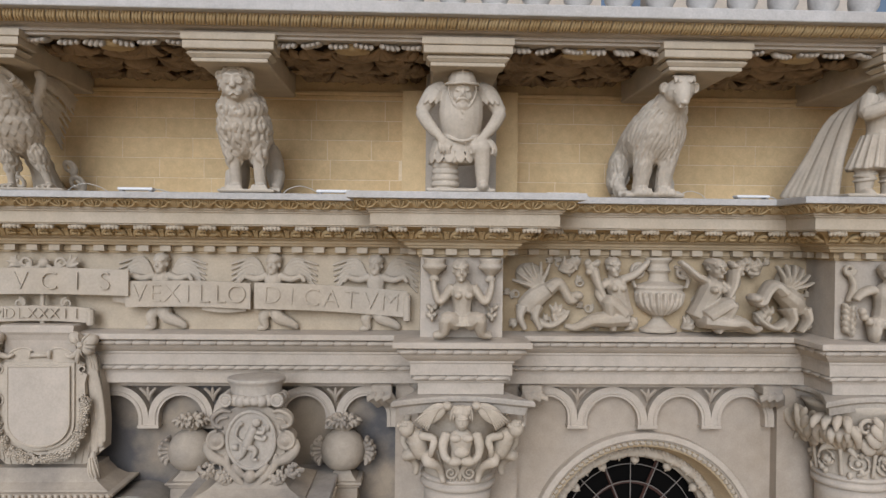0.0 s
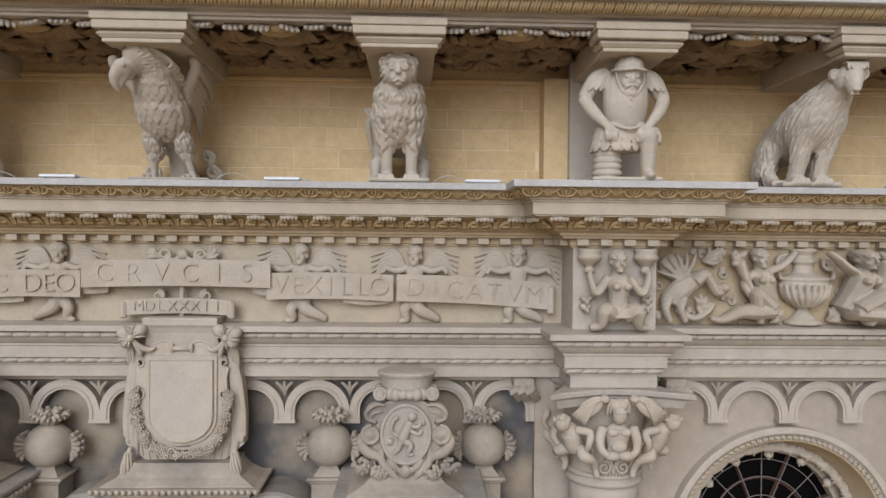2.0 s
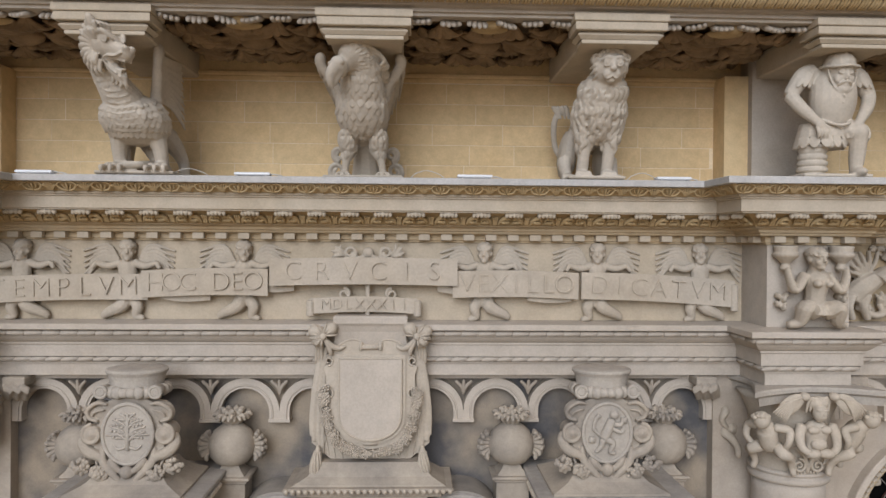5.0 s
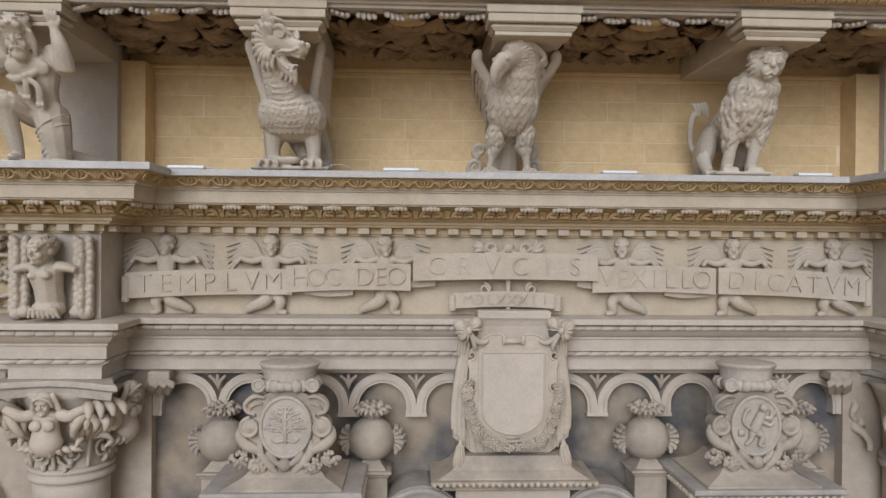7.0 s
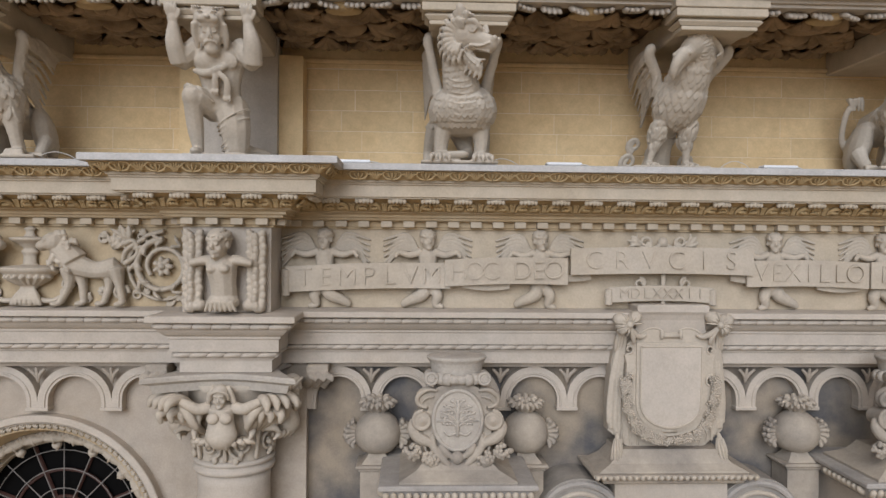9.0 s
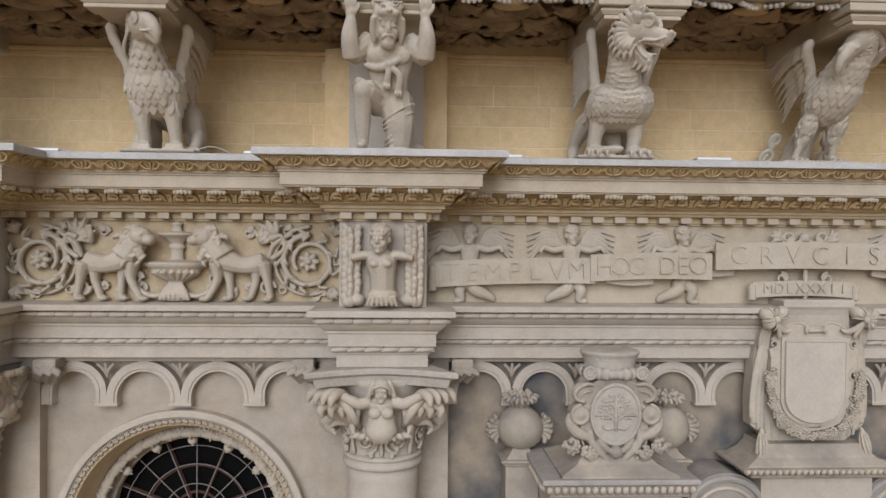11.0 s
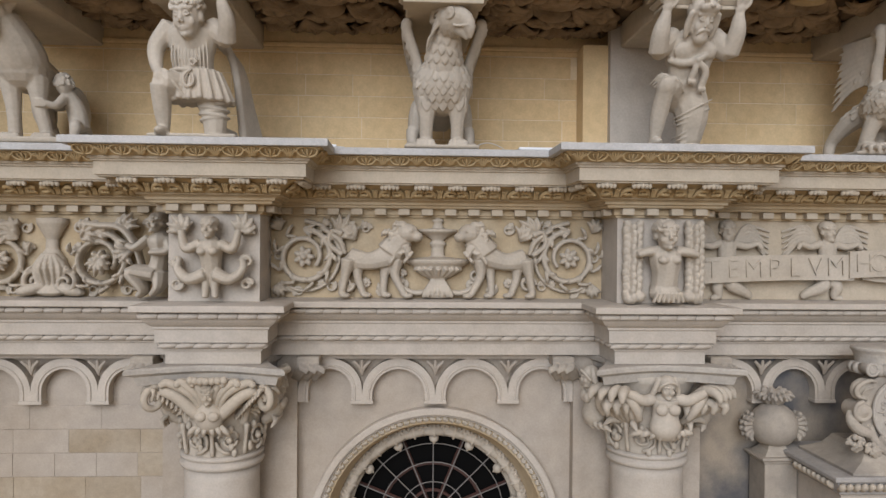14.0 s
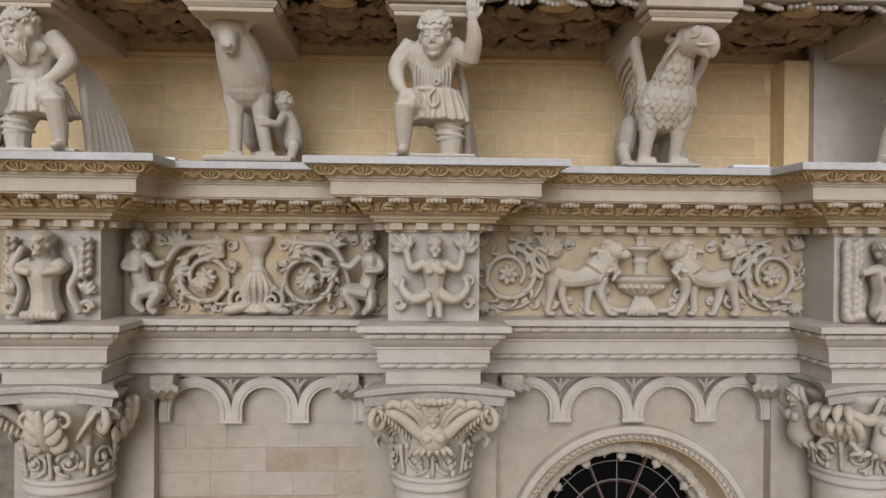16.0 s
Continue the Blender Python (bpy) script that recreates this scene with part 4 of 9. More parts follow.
def pilaster_capital(axis):
    """The weathered capital of the flat pilaster behind a column, showing to both sides of it."""
    k = thing("pilaster_capital", "weathered grey carved capital of the pilaster behind a column", "capital", at=pose(axis, 6.93, 10.66), group="pilaster capitals")
    r = random.Random(int(axis * 10))
    for s in (-1, 1):
        c = Clay()
        c.box((s * 0.70 - 0.10, -0.16, -0.09), (s * 0.70 + 0.09, 0.12, -0.002), bev=0.012)
        for i in range(9):
            x, z = s * (0.60 + 0.024 * i), -0.10 - 0.012 * (i % 3)
            c.tube([(x - s * 0.05, -0.04, z - 0.10), (x, -0.13, z - 0.02), (x + s * 0.03, -0.17, z + 0.02), (x + s * 0.035, -0.185, z - 0.02)], [0.018, 0.024, 0.024, 0.012], seg=8, sub=3)
        put("corner_top", c, WEATHERED, k, fuse=0.008, soft=0)


for axis in AXES.values():
    pilaster_capital(axis)
column(AXES["a"], "a", "pale limestone column with a leafy carved capital")
column(AXES["b"], "b", "pale limestone column with a scrolled eagle-like capital")
column(AXES["c"], "c", "pale limestone column with a carved female bust on its capital")
column(AXES["d"], "d", "pale limestone column with carved winged figures on its capital")
column(AXES["e"], "e", "pale limestone column with a leafy scrolled capital")

# ---- statues under the balcony ----


def fused(clay, grain, soft):
    """The clay's shapes melted into one skin: its points and faces."""
    ob = new("melt", clay.mesh("melt"))
    r = ob.modifiers.new("fuse", "REMESH")
    r.mode, r.voxel_size = "VOXEL", grain
    s = ob.modifiers.new("soften", "SMOOTH")
    s.factor, s.iterations = 0.5, soft
    me = bpy.data.meshes.new_from_object(ob.evaluated_get(bpy.context.evaluated_depsgraph_get()))
    v = np.empty(len(me.vertices) * 3)
    me.vertices.foreach_get("co", v)
    f = [tuple(p.vertices) for p in me.polygons]
    bpy.data.objects.remove(ob)
    bpy.data.meshes.remove(me)
    return v.reshape(-1, 3), f


SHAPE = ((-0.46, 0.0), (-0.52, 0.40), (-0.44, 0.68), (-0.24, 0.90), (0.0, 1.0), (0.24, 0.90), (0.44, 0.68), (0.52, 0.40), (0.46, 0.0))


def shingle(c, p, n, d, w, ln, lift, point=0.0):
    """One carved feather or scale: rooted at p, lying along d, its tip raised off the skin; point: how far it narrows."""
    s = d.cross(n)
    top, low = [], []
    for u, v in SHAPE:
        q = p + s * (u * w * (1 - point * v * v)) + d * (v * ln)
        top.append(q + n * (lift * (0.05 + 0.95 * v) - lift * 0.5 * (2 * u) ** 2 * (1 - v)))
        low.append(q - n * 0.010)
    mid = p + d * (0.55 * ln) + n * (lift * 0.78)
    k = len(SHAPE)
    c.add([tuple(q) for q in top + low + [mid]], [(i, i + 1, 2 * k) for i in range(k - 1)] + [(2 * k, k - 1, 0)] + [(i + 1, i, i + k, i + k + 1) for i in range(k - 1)] + [(0, k - 1, 2 * k - 1, k), tuple(range(k, 2 * k))])


def around(tree, axis, gap, half, wide, turn=0.0):
    """Places on the skin round a spine, row by row from its low end: place, normal, way down, and how far up (0 to 1)."""
    p = spline(axis, 12)
    ln = np.r_[0, np.cumsum(np.linalg.norm(np.diff(p, axis=0), axis=1))]
    rows = max(2, int(ln[-1] / gap))
    for i in range(rows):
        at = ln[-1] * (i + 0.5) / rows
        q = Vector([float(np.interp(at, ln, p[:, k])) for k in range(3)])
        e = Vector([float(np.interp(min(at + 0.02, ln[-1]), ln, p[:, k]) - np.interp(max(at - 0.02, 0), ln, p[:, k])) for k in range(3)]).normalized()
        f = Vector((math.sin(radians(turn)), -math.cos(radians(turn)), -0.15))
        f = (f - e * f.dot(e)).normalized()
        s = e.cross(f)
        hit = tree.ray_cast(q + f * 0.7, -f)
        r = (hit[0] - q).length if hit[0] else 0.15
        st = wide / max(r, 0.04)
        m = int(radians(half) / st)
        for j in range(-m, m + 1):
            a = (j + 0.5 * (i % 2)) * st
            w = f * math.cos(a) + s * math.sin(a)
            place, normal, _, far = tree.ray_cast(q + w * 0.6, -w)
            if place is None or far < 0.2 or normal.dot(w) < 0.1:
                continue
            d = -e - normal * normal.dot(-e)
            if d.length > 0.2:
                yield place, normal, d.normalized(), (i + 0.5) / rows


def coat(c, tree, axis, size, half=150, aspect=1.35, lift=0.013, point=0.25, turn=0.0, grow=0.0, seed=1):
    """Overlapping feathers or scales; grow: how much larger the lowest are than the highest."""
    r = random.Random(seed)
    for place, normal, d, up in around(tree, axis, size * aspect * 0.60, half, size * 0.96, turn):
        g = (1 + grow * (0.5 - up)) * r.uniform(0.94, 1.06)
        d = (d + normal.cross(d) * r.uniform(-0.10, 0.10)).normalized()
        shingle(c, place - d * size * aspect * 0.5, normal, d, size * g, size * aspect * g, lift * r.uniform(0.8, 1.2), point)


def strands(c, tree, axis, gap, ln, thick, wave=0.4, half=150, turn=0.0, seed=1, apart=1.0, droop=0.0):
    """Carved locks of hair that follow the skin, each bending to and fro by wave."""
    r = random.Random(seed)
    for place, normal, d, up in around(tree, axis, gap, half, thick * 2.1 * apart, turn):
        p, k, b = place + d * r.uniform(-0.3, 0.3) * gap, 5, r.choice((-1, 1)) * wave * r.uniform(0.6, 1.2)
        d = (d + Vector((0, 0, -droop))).normalized()
        pts, n = [], normal
        for i in range(k):
            pts.append(tuple(p + n * thick * 0.35))
            side = n.cross(d)
            p = p + (d + side * b * math.cos(i * 1.7)).normalized() * (ln / (k - 1))
            near = tree.find_nearest(p)
            if near[0] is not None:
                p, n = near[0], near[1]
        c.tube(pts, [thick * q for q in (0.35, 0.95, 1.05, 0.85, 0.25)], seg=6, sub=2)


def paw(c, d, x, y, s=1.0, claw=False, toes=4):
    c.ball((x, y, 0.035 * s), (0.055 * s, 0.075 * s, 0.045 * s))
    for i in range(toes):
        o = (i - (toes - 1) / 2) * 0.030 * s * (4 / toes)
        c.tube([(x + o * 0.7, y - 0.02 * s, 0.055 * s), (x + o * 1.05, y - 0.065 * s, 0.048 * s), (x + o * 1.15, y - 0.095 * s, 0.016 * s)], [0.018 * s, 0.020 * s, 0.016 * s], seg=8, sub=3)
        if claw:
            d.tube([(x + o * 1.1, y - 0.085 * s, 0.040 * s), (x + o * 1.3, y - 0.135 * s, 0.036 * s), (x + o * 1.35, y - 0.155 * s, 0.006)], [0.015 * s, 0.014 * s, 0.004], seg=8, sub=3)


def eyes(d, x, y, z, gap, r, turn=0.0):
    """A pair of eyes with rims."""
    a = radians(turn)
    for s in (-1, 1):
        ex, ey = x + s * gap * math.cos(a), y + s * gap * math.sin(a)
        d.ball((ex, ey, z), (r * 0.62, r * 0.55, r * 0.55), res=(8, 5))
        d.tube([(ex + r * math.cos(q * 0.7854) * math.cos(a), ey - r * 0.15 + r * math.cos(q * 0.7854) * math.sin(a), z + r * 0.8 * math.sin(q * 0.7854)) for q in range(9)], r * 0.22, seg=6, sub=2)


def plinth(c, w=0.30, y0=-0.28, y1=0.4, h=0.03):
    c.box((-w, max(y0, -0.26), 0.0), (w, y1, h), bev=0.008)


def feather_wing(c, d, s, root, top, n=10, back=0.42, out=0.10, fall=0.16):
    """Raised wing: a strong front arm like a lifted limb, long blades running back from it and short ones over their roots."""
    arm = spline([root, (root[0] + s * 0.045, root[1] - 0.005, root[2] * 0.6 + top[2] * 0.4), (top[0], top[1] - 0.01, top[2] - 0.05), top, (top[0] + s * 0.005, top[1] + 0.07, top[2] + 0.005)], 8)
    c.tube([tuple(p) for p in arm[::4]], [0.045, 0.042, 0.040, 0.040, 0.042, 0.046, 0.045, 0.040, 0.030][:len(arm[::4])], seg=12, sub=3)
    for i in range(n):
        t = i / (n - 1)
        a = arm[int((1 - t) * (len(arm) - 9)) + 3]
        b = back * (1.0 - 0.52 * t)
        e = (a[0] + s * out * (1 - 0.3 * t), a[1] + b, a[2] - fall * (0.25 + 0.95 * t) - 0.02)
        m = ((a[0] + e[0]) / 2 + s * 0.02, (a[1] + e[1]) / 2, (a[2] + e[2]) / 2 + 0.035 * (1 - 0.4 * t))
        c.tube([tuple(a), m, e], [0.024, 0.027, 0.015], seg=8, sub=5, flat=0.55, up=(1, 0, 0))
        m2 = tuple(a[k] + (e[k] - a[k]) * 0.36 + (s * 0.022 if k == 0 else 0.0) for k in range(3))
        d.tube([tuple(a), tuple(a[k] + (m2[k] - a[k]) * 0.6 + (s * 0.012 if k == 0 else 0.0) for k in range(3)), m2], [0.020, 0.026, 0.010], seg=8, sub=3, flat=0.6, up=(1, 0, 0))


def lion(c, d):
    plinth(c, 0.24, -0.26, 0.42)
    c.ball((0, -0.06, 0.52), (0.215, 0.19, 0.225))
    c.ball((0, -0.10, 0.69), (0.190, 0.175, 0.16))
    c.tube([(0, 0.0, 0.52), (0.0, 0.22, 0.47), (0.0, 0.42, 0.40)], [0.17, 0.155, 0.17])
    for s in (-1, 1):
        c.tube([(s * 0.105, -0.10, 0.42), (s * 0.105, -0.12, 0.24), (s * 0.105, -0.12, 0.05)], [0.080, 0.054, 0.052])
        paw(c, d, s * 0.108, -0.14, 1.05)
        c.ball((s * 0.16, 0.30, 0.24), (0.085, 0.17, 0.22))
        c.tube([(s * 0.20, 0.20, 0.18), (s * 0.205, 0.08, 0.09), (s * 0.20, 0.02, 0.05)], [0.07, 0.05, 0.045])
        paw(c, d, s * 0.205, 0.0, 0.85)
    c.tube([(-0.16, 0.46, 0.22), (-0.25, 0.45, 0.34), (-0.28, 0.42, 0.54), (-0.23, 0.40, 0.64)], [0.028, 0.026, 0.028, 0.03])
    for i in range(9):
        d.tube([(-0.25, 0.41, 0.60), (-0.25 + 0.06 * math.cos(i * 0.7), 0.40 + 0.03 * math.sin(i * 0.7), 0.66), (-0.20 + 0.05 * math.cos(i * 0.7), 0.39, 0.56)], [0.014, 0.018, 0.007], seg=6, sub=3)
    hx, hy, hz = 0.0, -0.235, 0.825
    c.ball((hx, hy, hz), (0.125, 0.11, 0.115))
    c.ball((hx, hy - 0.075, hz - 0.05), (0.062, 0.055, 0.05))
    c.ball((hx - 0.034, hy - 0.10, hz - 0.058), (0.038, 0.030, 0.030))
    c.ball((hx + 0.034, hy - 0.10, hz - 0.058), (0.038, 0.030, 0.030))
    c.ball((hx, hy - 0.085, hz - 0.098), (0.040, 0.034, 0.020))
    c.tube([(hx, hy - 0.095, hz + 0.045), (hx, hy - 0.125, hz - 0.02)], [0.024, 0.026])
    for s in (-1, 1):
        c.tube([(hx, hy - 0.10, hz + 0.055), (hx + s * 0.05, hy - 0.105, hz + 0.062), (hx + s * 0.095, hy - 0.075, hz + 0.045)], [0.016, 0.017, 0.010], seg=8, sub=3)
        c.ball((hx + s * 0.118, hy + 0.01, hz + 0.068), (0.042, 0.026, 0.044), (0, s * 25, 0))
        d.tube([(hx + s * (0.118 + 0.030 * math.cos(q * 0.7854)), hy - 0.018, hz + 0.068 + 0.032 * math.sin(q * 0.7854)) for q in range(9)], 0.009, seg=6, sub=2)
        d.tube([(hx, hy - 0.130, hz - 0.070), (hx + s * 0.03, hy - 0.125, hz - 0.088), (hx + s * 0.06, hy - 0.10, hz - 0.080)], [0.006, 0.006, 0.003], seg=6, sub=3)
    d.ball((hx, hy - 0.140, hz - 0.022), (0.028, 0.018, 0.018), res=(8, 5))
    eyes(d, hx, hy - 0.108, hz + 0.020, 0.052, 0.026)
    tree = yield
    strands(d, tree, [(0, -0.04, 0.30), (0, -0.06, 0.50), (0, -0.08, 0.68), (0, -0.12, 0.78)], 0.060, 0.13, 0.0205, 0.75, 165, 0, 3)
    strands(d, tree, [(0, -0.05, 0.34), (0, -0.06, 0.50), (0, -0.08, 0.68), (0, -0.12, 0.76)], 0.085, 0.10, 0.023, 0.9, 150, 8, 5, 1.5)
    for i in range(17):
        a = radians(-150 + 300 * i / 16)
        d.tube([(hx + 0.085 * math.sin(a), hy - 0.02, hz + 0.09 * math.cos(a) + 0.02), (hx + 0.118 * math.sin(a), hy - 0.035, hz + 0.108 * math.cos(a) + 0.03), (hx + 0.150 * math.sin(a + 0.1), hy + 0.02, hz + 0.12 * math.cos(a + 0.1))], [0.012, 0.019, 0.008], seg=6, sub=3)


def eagle(c, d):
    plinth(c, 0.34, -0.30, 0.40)
    c.ball((0, -0.03, 0.54), (0.218, 0.20, 0.225))
    c.tube([(0, 0.14, 0.36), (0, 0.02, 0.50), (0.01, -0.06, 0.68), (0.02, -0.12, 0.82), (-0.02, -0.20, 0.885), (-0.11, -0.26, 0.85)], [0.11, 0.17, 0.180, 0.140, 0.105, 0.080], seg=14)
    c.ball((-0.145, -0.295, 0.80), (0.078, 0.078, 0.072))
    c.tube([(-0.165, -0.325, 0.79), (-0.205, -0.365, 0.735), (-0.210, -0.375, 0.675), (-0.190, -0.365, 0.630)], [0.054, 0.042, 0.028, 0.008], seg=12)
    c.tube([(-0.15, -0.325, 0.745), (-0.175, -0.35, 0.69), (-0.17, -0.345, 0.66)], [0.032, 0.022, 0.008])
    for s in (-1, 1):
        c.ball((s * 0.125, -0.04, 0.31), (0.078, 0.085, 0.125))
        c.tube([(s * 0.135, -0.06, 0.22), (s * 0.155, -0.08, 0.12), (s * 0.165, -0.08, 0.04)], [0.045, 0.033, 0.034])
        paw(c, d, s * 0.17, -0.11, 0.95, True, 3)
        feather_wing(c, d, s, (s * 0.17, 0.06, 0.62), (s * 0.315, 0.04, 0.92), 12, 0.66, -0.03, 0.20)
        for r0, zz, xx in ((0.075, 0.10, 0.26), (0.060, 0.24, 0.235)):
            d.scroll((s * xx, 0.24, zz), r0, 0.015, 1.5, -1.57, 0.024, s)
    c.tube([(0, 0.16, 0.36), (0, 0.22, 0.20), (0, 0.24, 0.03)], [0.10, 0.11, 0.14])
    d.ball((-0.115, -0.368, 0.815), 0.017, res=(8, 5))
    d.ball((-0.215, -0.305, 0.815), 0.017, res=(8, 5))
    tree = yield
    coat(d, tree, [(0, -0.02, 0.36), (0, -0.03, 0.55), (0.01, -0.06, 0.70), (0.02, -0.12, 0.82)], 0.066, 165, 1.3, 0.012, 0.35, 0, 0.35, 2)
    strands(d, tree, [(0.02, -0.13, 0.83), (-0.01, -0.20, 0.885), (-0.07, -0.27, 0.855)], 0.045, 0.07, 0.010, 0.25, 170, 0, 4, 0.9)
    for s in (-1, 1):
        strands(d, tree, [(s * 0.135, -0.06, 0.20), (s * 0.125, -0.04, 0.31), (s * 0.12, -0.03, 0.42)], 0.045, 0.075, 0.013, 0.5, 175, 0, 6 + s)
    # crest of curled plumes over the bent neck
    for i in range(9):
        t = i / 8
        x0, y0 = -0.14 + 0.03 * t, -0.31 + 0.02 * i
        d.tube([(x0, y0, 0.86 - 0.004 * i), (0.0 + 0.02 * t, -0.27 + 0.022 * i, 0.960 - 0.008 * i), (0.12, -0.19 + 0.026 * i, 0.930 - 0.012 * i), (0.195 + 0.012 * (i % 3), -0.17 + 0.026 * i, 0.87 - 0.014 * i), (0.165, -0.19 + 0.026 * i, 0.835 - 0.012 * i)], [0.008, 0.015, 0.019, 0.019, 0.010], seg=8, sub=4)


def dragon(c, d):
    plinth(c, 0.32, -0.26, 0.42)
    c.ball((0.02, -0.02, 0.43), (0.280, 0.255, 0.200))
    c.tube([(0.02, 0.05, 0.44), (0.0, -0.10, 0.54), (-0.045, -0.17, 0.68), (-0.055, -0.19, 0.80), (-0.03, -0.23, 0.90)], [0.17, 0.155, 0.116, 0.110, 0.108], seg=14)
    h = Clay()
    h.ball((-0.01, 0, 0.01), (0.105, 0.090, 0.095))
    h.ball((0.06, 0, 0.02), (0.075, 0.068, 0.060))
    h.tube([(0.05, 0.0, 0.005), (0.13, 0.0, -0.012), (0.20, 0.0, -0.020), (0.245, 0.0, -0.012)], [0.070, 0.055, 0.048, 0.030], seg=14, sub=4)
    h.ball((0.235, -0.024, 0.008), (0.026, 0.022, 0.020), res=(8, 5))
    h.ball((0.235, 0.024, 0.008), (0.026, 0.022, 0.020), res=(8, 5))
    h.tube([(0.0, 0.0, -0.06), (0.07, 0.0, -0.125), (0.13, 0.0, -0.160), (0.165, 0.0, -0.158)], [0.055, 0.040, 0.034, 0.022], seg=12, sub=4)
    hd = Clay()
    hd.tube([(0.05, 0.0, -0.085), (0.12, 0.0, -0.115), (0.185, 0.0, -0.110)], [0.024, 0.022, 0.010], seg=8, sub=3, flat=0.5, up=(0, 0, 1))
    for s in (-1, 1):
        for i in range(7):
            hd.ball((0.10 + 0.019 * i, s * (0.047 - 0.004 * i), -0.058 - 0.001 * i), (0.007, 0.007, 0.015), res=(6, 4))
            hd.ball((0.07 + 0.015 * i, s * (0.036 - 0.003 * i), -0.098 - 0.006 * i), (0.006, 0.006, 0.013), res=(6, 4))
        hd.ball((0.085, s * 0.062, 0.045), (0.020, 0.012, 0.016), res=(8, 5))
        hd.tube([(0.085 + 0.028 * math.cos(q * 0.7854), s * 0.066, 0.045 + 0.022 * math.sin(q * 0.7854)) for q in range(9)], 0.006, seg=6, sub=2)
        h.tube([(0.03, s * 0.060, 0.075), (0.085, s * 0.068, 0.082), (0.14, s * 0.040, 0.045)], [0.014, 0.018, 0.010], seg=8, sub=3)
        hd.tube([(0.22, s * 0.046, -0.020), (0.16, s * 0.056, -0.045), (0.09, s * 0.062, -0.050), (0.05, s * 0.062, -0.075), (0.08, s * 0.046, -0.115), (0.14, s * 0.036, -0.145)], 0.008, seg=6, sub=3)
        # round ear with a rim
        h.tube([(-0.02, s * 0.055, 0.085), (-0.035, s * 0.070, 0.135), (-0.06, s * 0.070, 0.160)], [0.036, 0.032, 0.012], seg=10, sub=3)
        # mane of pointed locks raying out from the cheek
        for row, (r0, r1, nn) in enumerate(((0.045, 0.105, 11), (0.075, 0.150, 13))):
            for i in range(nn):
                a = radians(75 + 215 * i / (nn - 1))
                hd.tube([(r0 * math.cos(a) + 0.01, s * (0.082 - 0.012 * row), r0 * math.sin(a) - 0.01), (0.6 * (r0 + r1) * math.cos(a) - 0.01, s * (0.098 - 0.016 * row), 0.6 * (r0 + r1) * math.sin(a) - 0.015), (r1 * math.cos(a + 0.12) - 0.02, s * (0.090 - 0.026 * row), r1 * math.sin(a + 0.12) - 0.03)], [0.010, 0.016, 0.005], seg=6, sub=3)
    for i in range(11):
        a = radians(70 + 12 * i)
        for y in (-0.036, -0.012, 0.012, 0.036):
            hd.tube([(0.08 * math.cos(a) - 0.01, y, 0.09 * math.sin(a)), (0.12 * math.cos(a) - 0.02, y * 1.2, 0.125 * math.sin(a)), (0.15 * math.cos(a + 0.25) - 0.02, y * 1.3, 0.135 * math.sin(a + 0.25))], [0.010, 0.014, 0.005], seg=6, sub=2)
    for i in range(7):
        hd.tube([(0.04 + 0.02 * i, 0.0, -0.125 - 0.006 * i), (0.045 + 0.02 * i, 0.01 * (-1) ** i, -0.165 - 0.006 * i), (0.03 + 0.02 * i, 0.016 * (-1) ** i, -0.205 - 0.004 * i)], [0.014, 0.015, 0.005], seg=6, sub=2)
    m = pose(0.0, -0.285, 0.885, 0, 12, -36)
    c.add(np.vstack(h.v) * 1.14, h.f, m)
    d.add(np.vstack(hd.v) * 1.14, hd.f, m)
    for s in (-1, 1):
        c.tube([(s * 0.13 + 0.02, -0.02, 0.38), (s * 0.165 + 0.015, -0.05, 0.20), (s * 0.165 + 0.01, -0.06, 0.05)], [0.100, 0.064, 0.058])
        paw(c, d, s * 0.175 + 0.01, -0.10, 1.4, True, 3)
        c.tube([(s * 0.10, 0.12, 0.40), (s * 0.19, 0.24, 0.30), (s * 0.24, 0.32, 0.16), (s * 0.25, 0.28, 0.03)], [0.11, 0.09, 0.055, 0.045])
        # webbed wing: a thick arm, ribs and a scalloped skin between them
        c.tube([(s * 0.17, 0.04, 0.52), (s * 0.215, 0.04, 0.68), (s * 0.255, 0.03, 0.84), (s * 0.275, 0.05, 0.93), (s * 0.265, 0.11, 0.965), (s * 0.26, 0.17, 0.95)], [0.050, 0.042, 0.036, 0.040, 0.042, 0.030], seg=12)
        for i in range(9):
            t = i / 8
            for k in (0, 1):
                e = 0.92 if k else 1.0
                u = min(1.0, t + 0.06 * k)
                c.tube([(s * (0.205 + 0.04 * (1 - u)), 0.07, 0.60 + 0.32 * (1 - u)), (s * (0.25 + 0.03 * (1 - u)), 0.07 + 0.20 * e, 0.62 + 0.30 * (1 - u) - 0.06 * u), (s * (0.285 + 0.03 * (1 - u)), 0.09 + (0.44 - 0.12 * u) * e, 0.60 + 0.34 * (1 - u) - 0.18 * u)], [0.020, 0.022, 0.013], seg=8, sub=4, flat=0.5, up=(1, 0, 0))
    c.tube([(0.0, 0.20, 0.34), (0.08, 0.15, 0.12), (0.0, -0.04, 0.08), (-0.10, -0.10, 0.075), (-0.07, -0.17, 0.075), (0.03, -0.185, 0.08), (0.055, -0.13, 0.085), (0.0, -0.125, 0.085)], [0.10, 0.06, 0.045, 0.040, 0.034, 0.030, 0.024, 0.012])
    tree = yield
    coat(d, tree, [(0.02, 0.0, 0.31), (0.02, -0.02, 0.45), (0.01, -0.06, 0.57)], 0.050, 175, 1.2, 0.010, 0.15, 0, 0.3, 3)
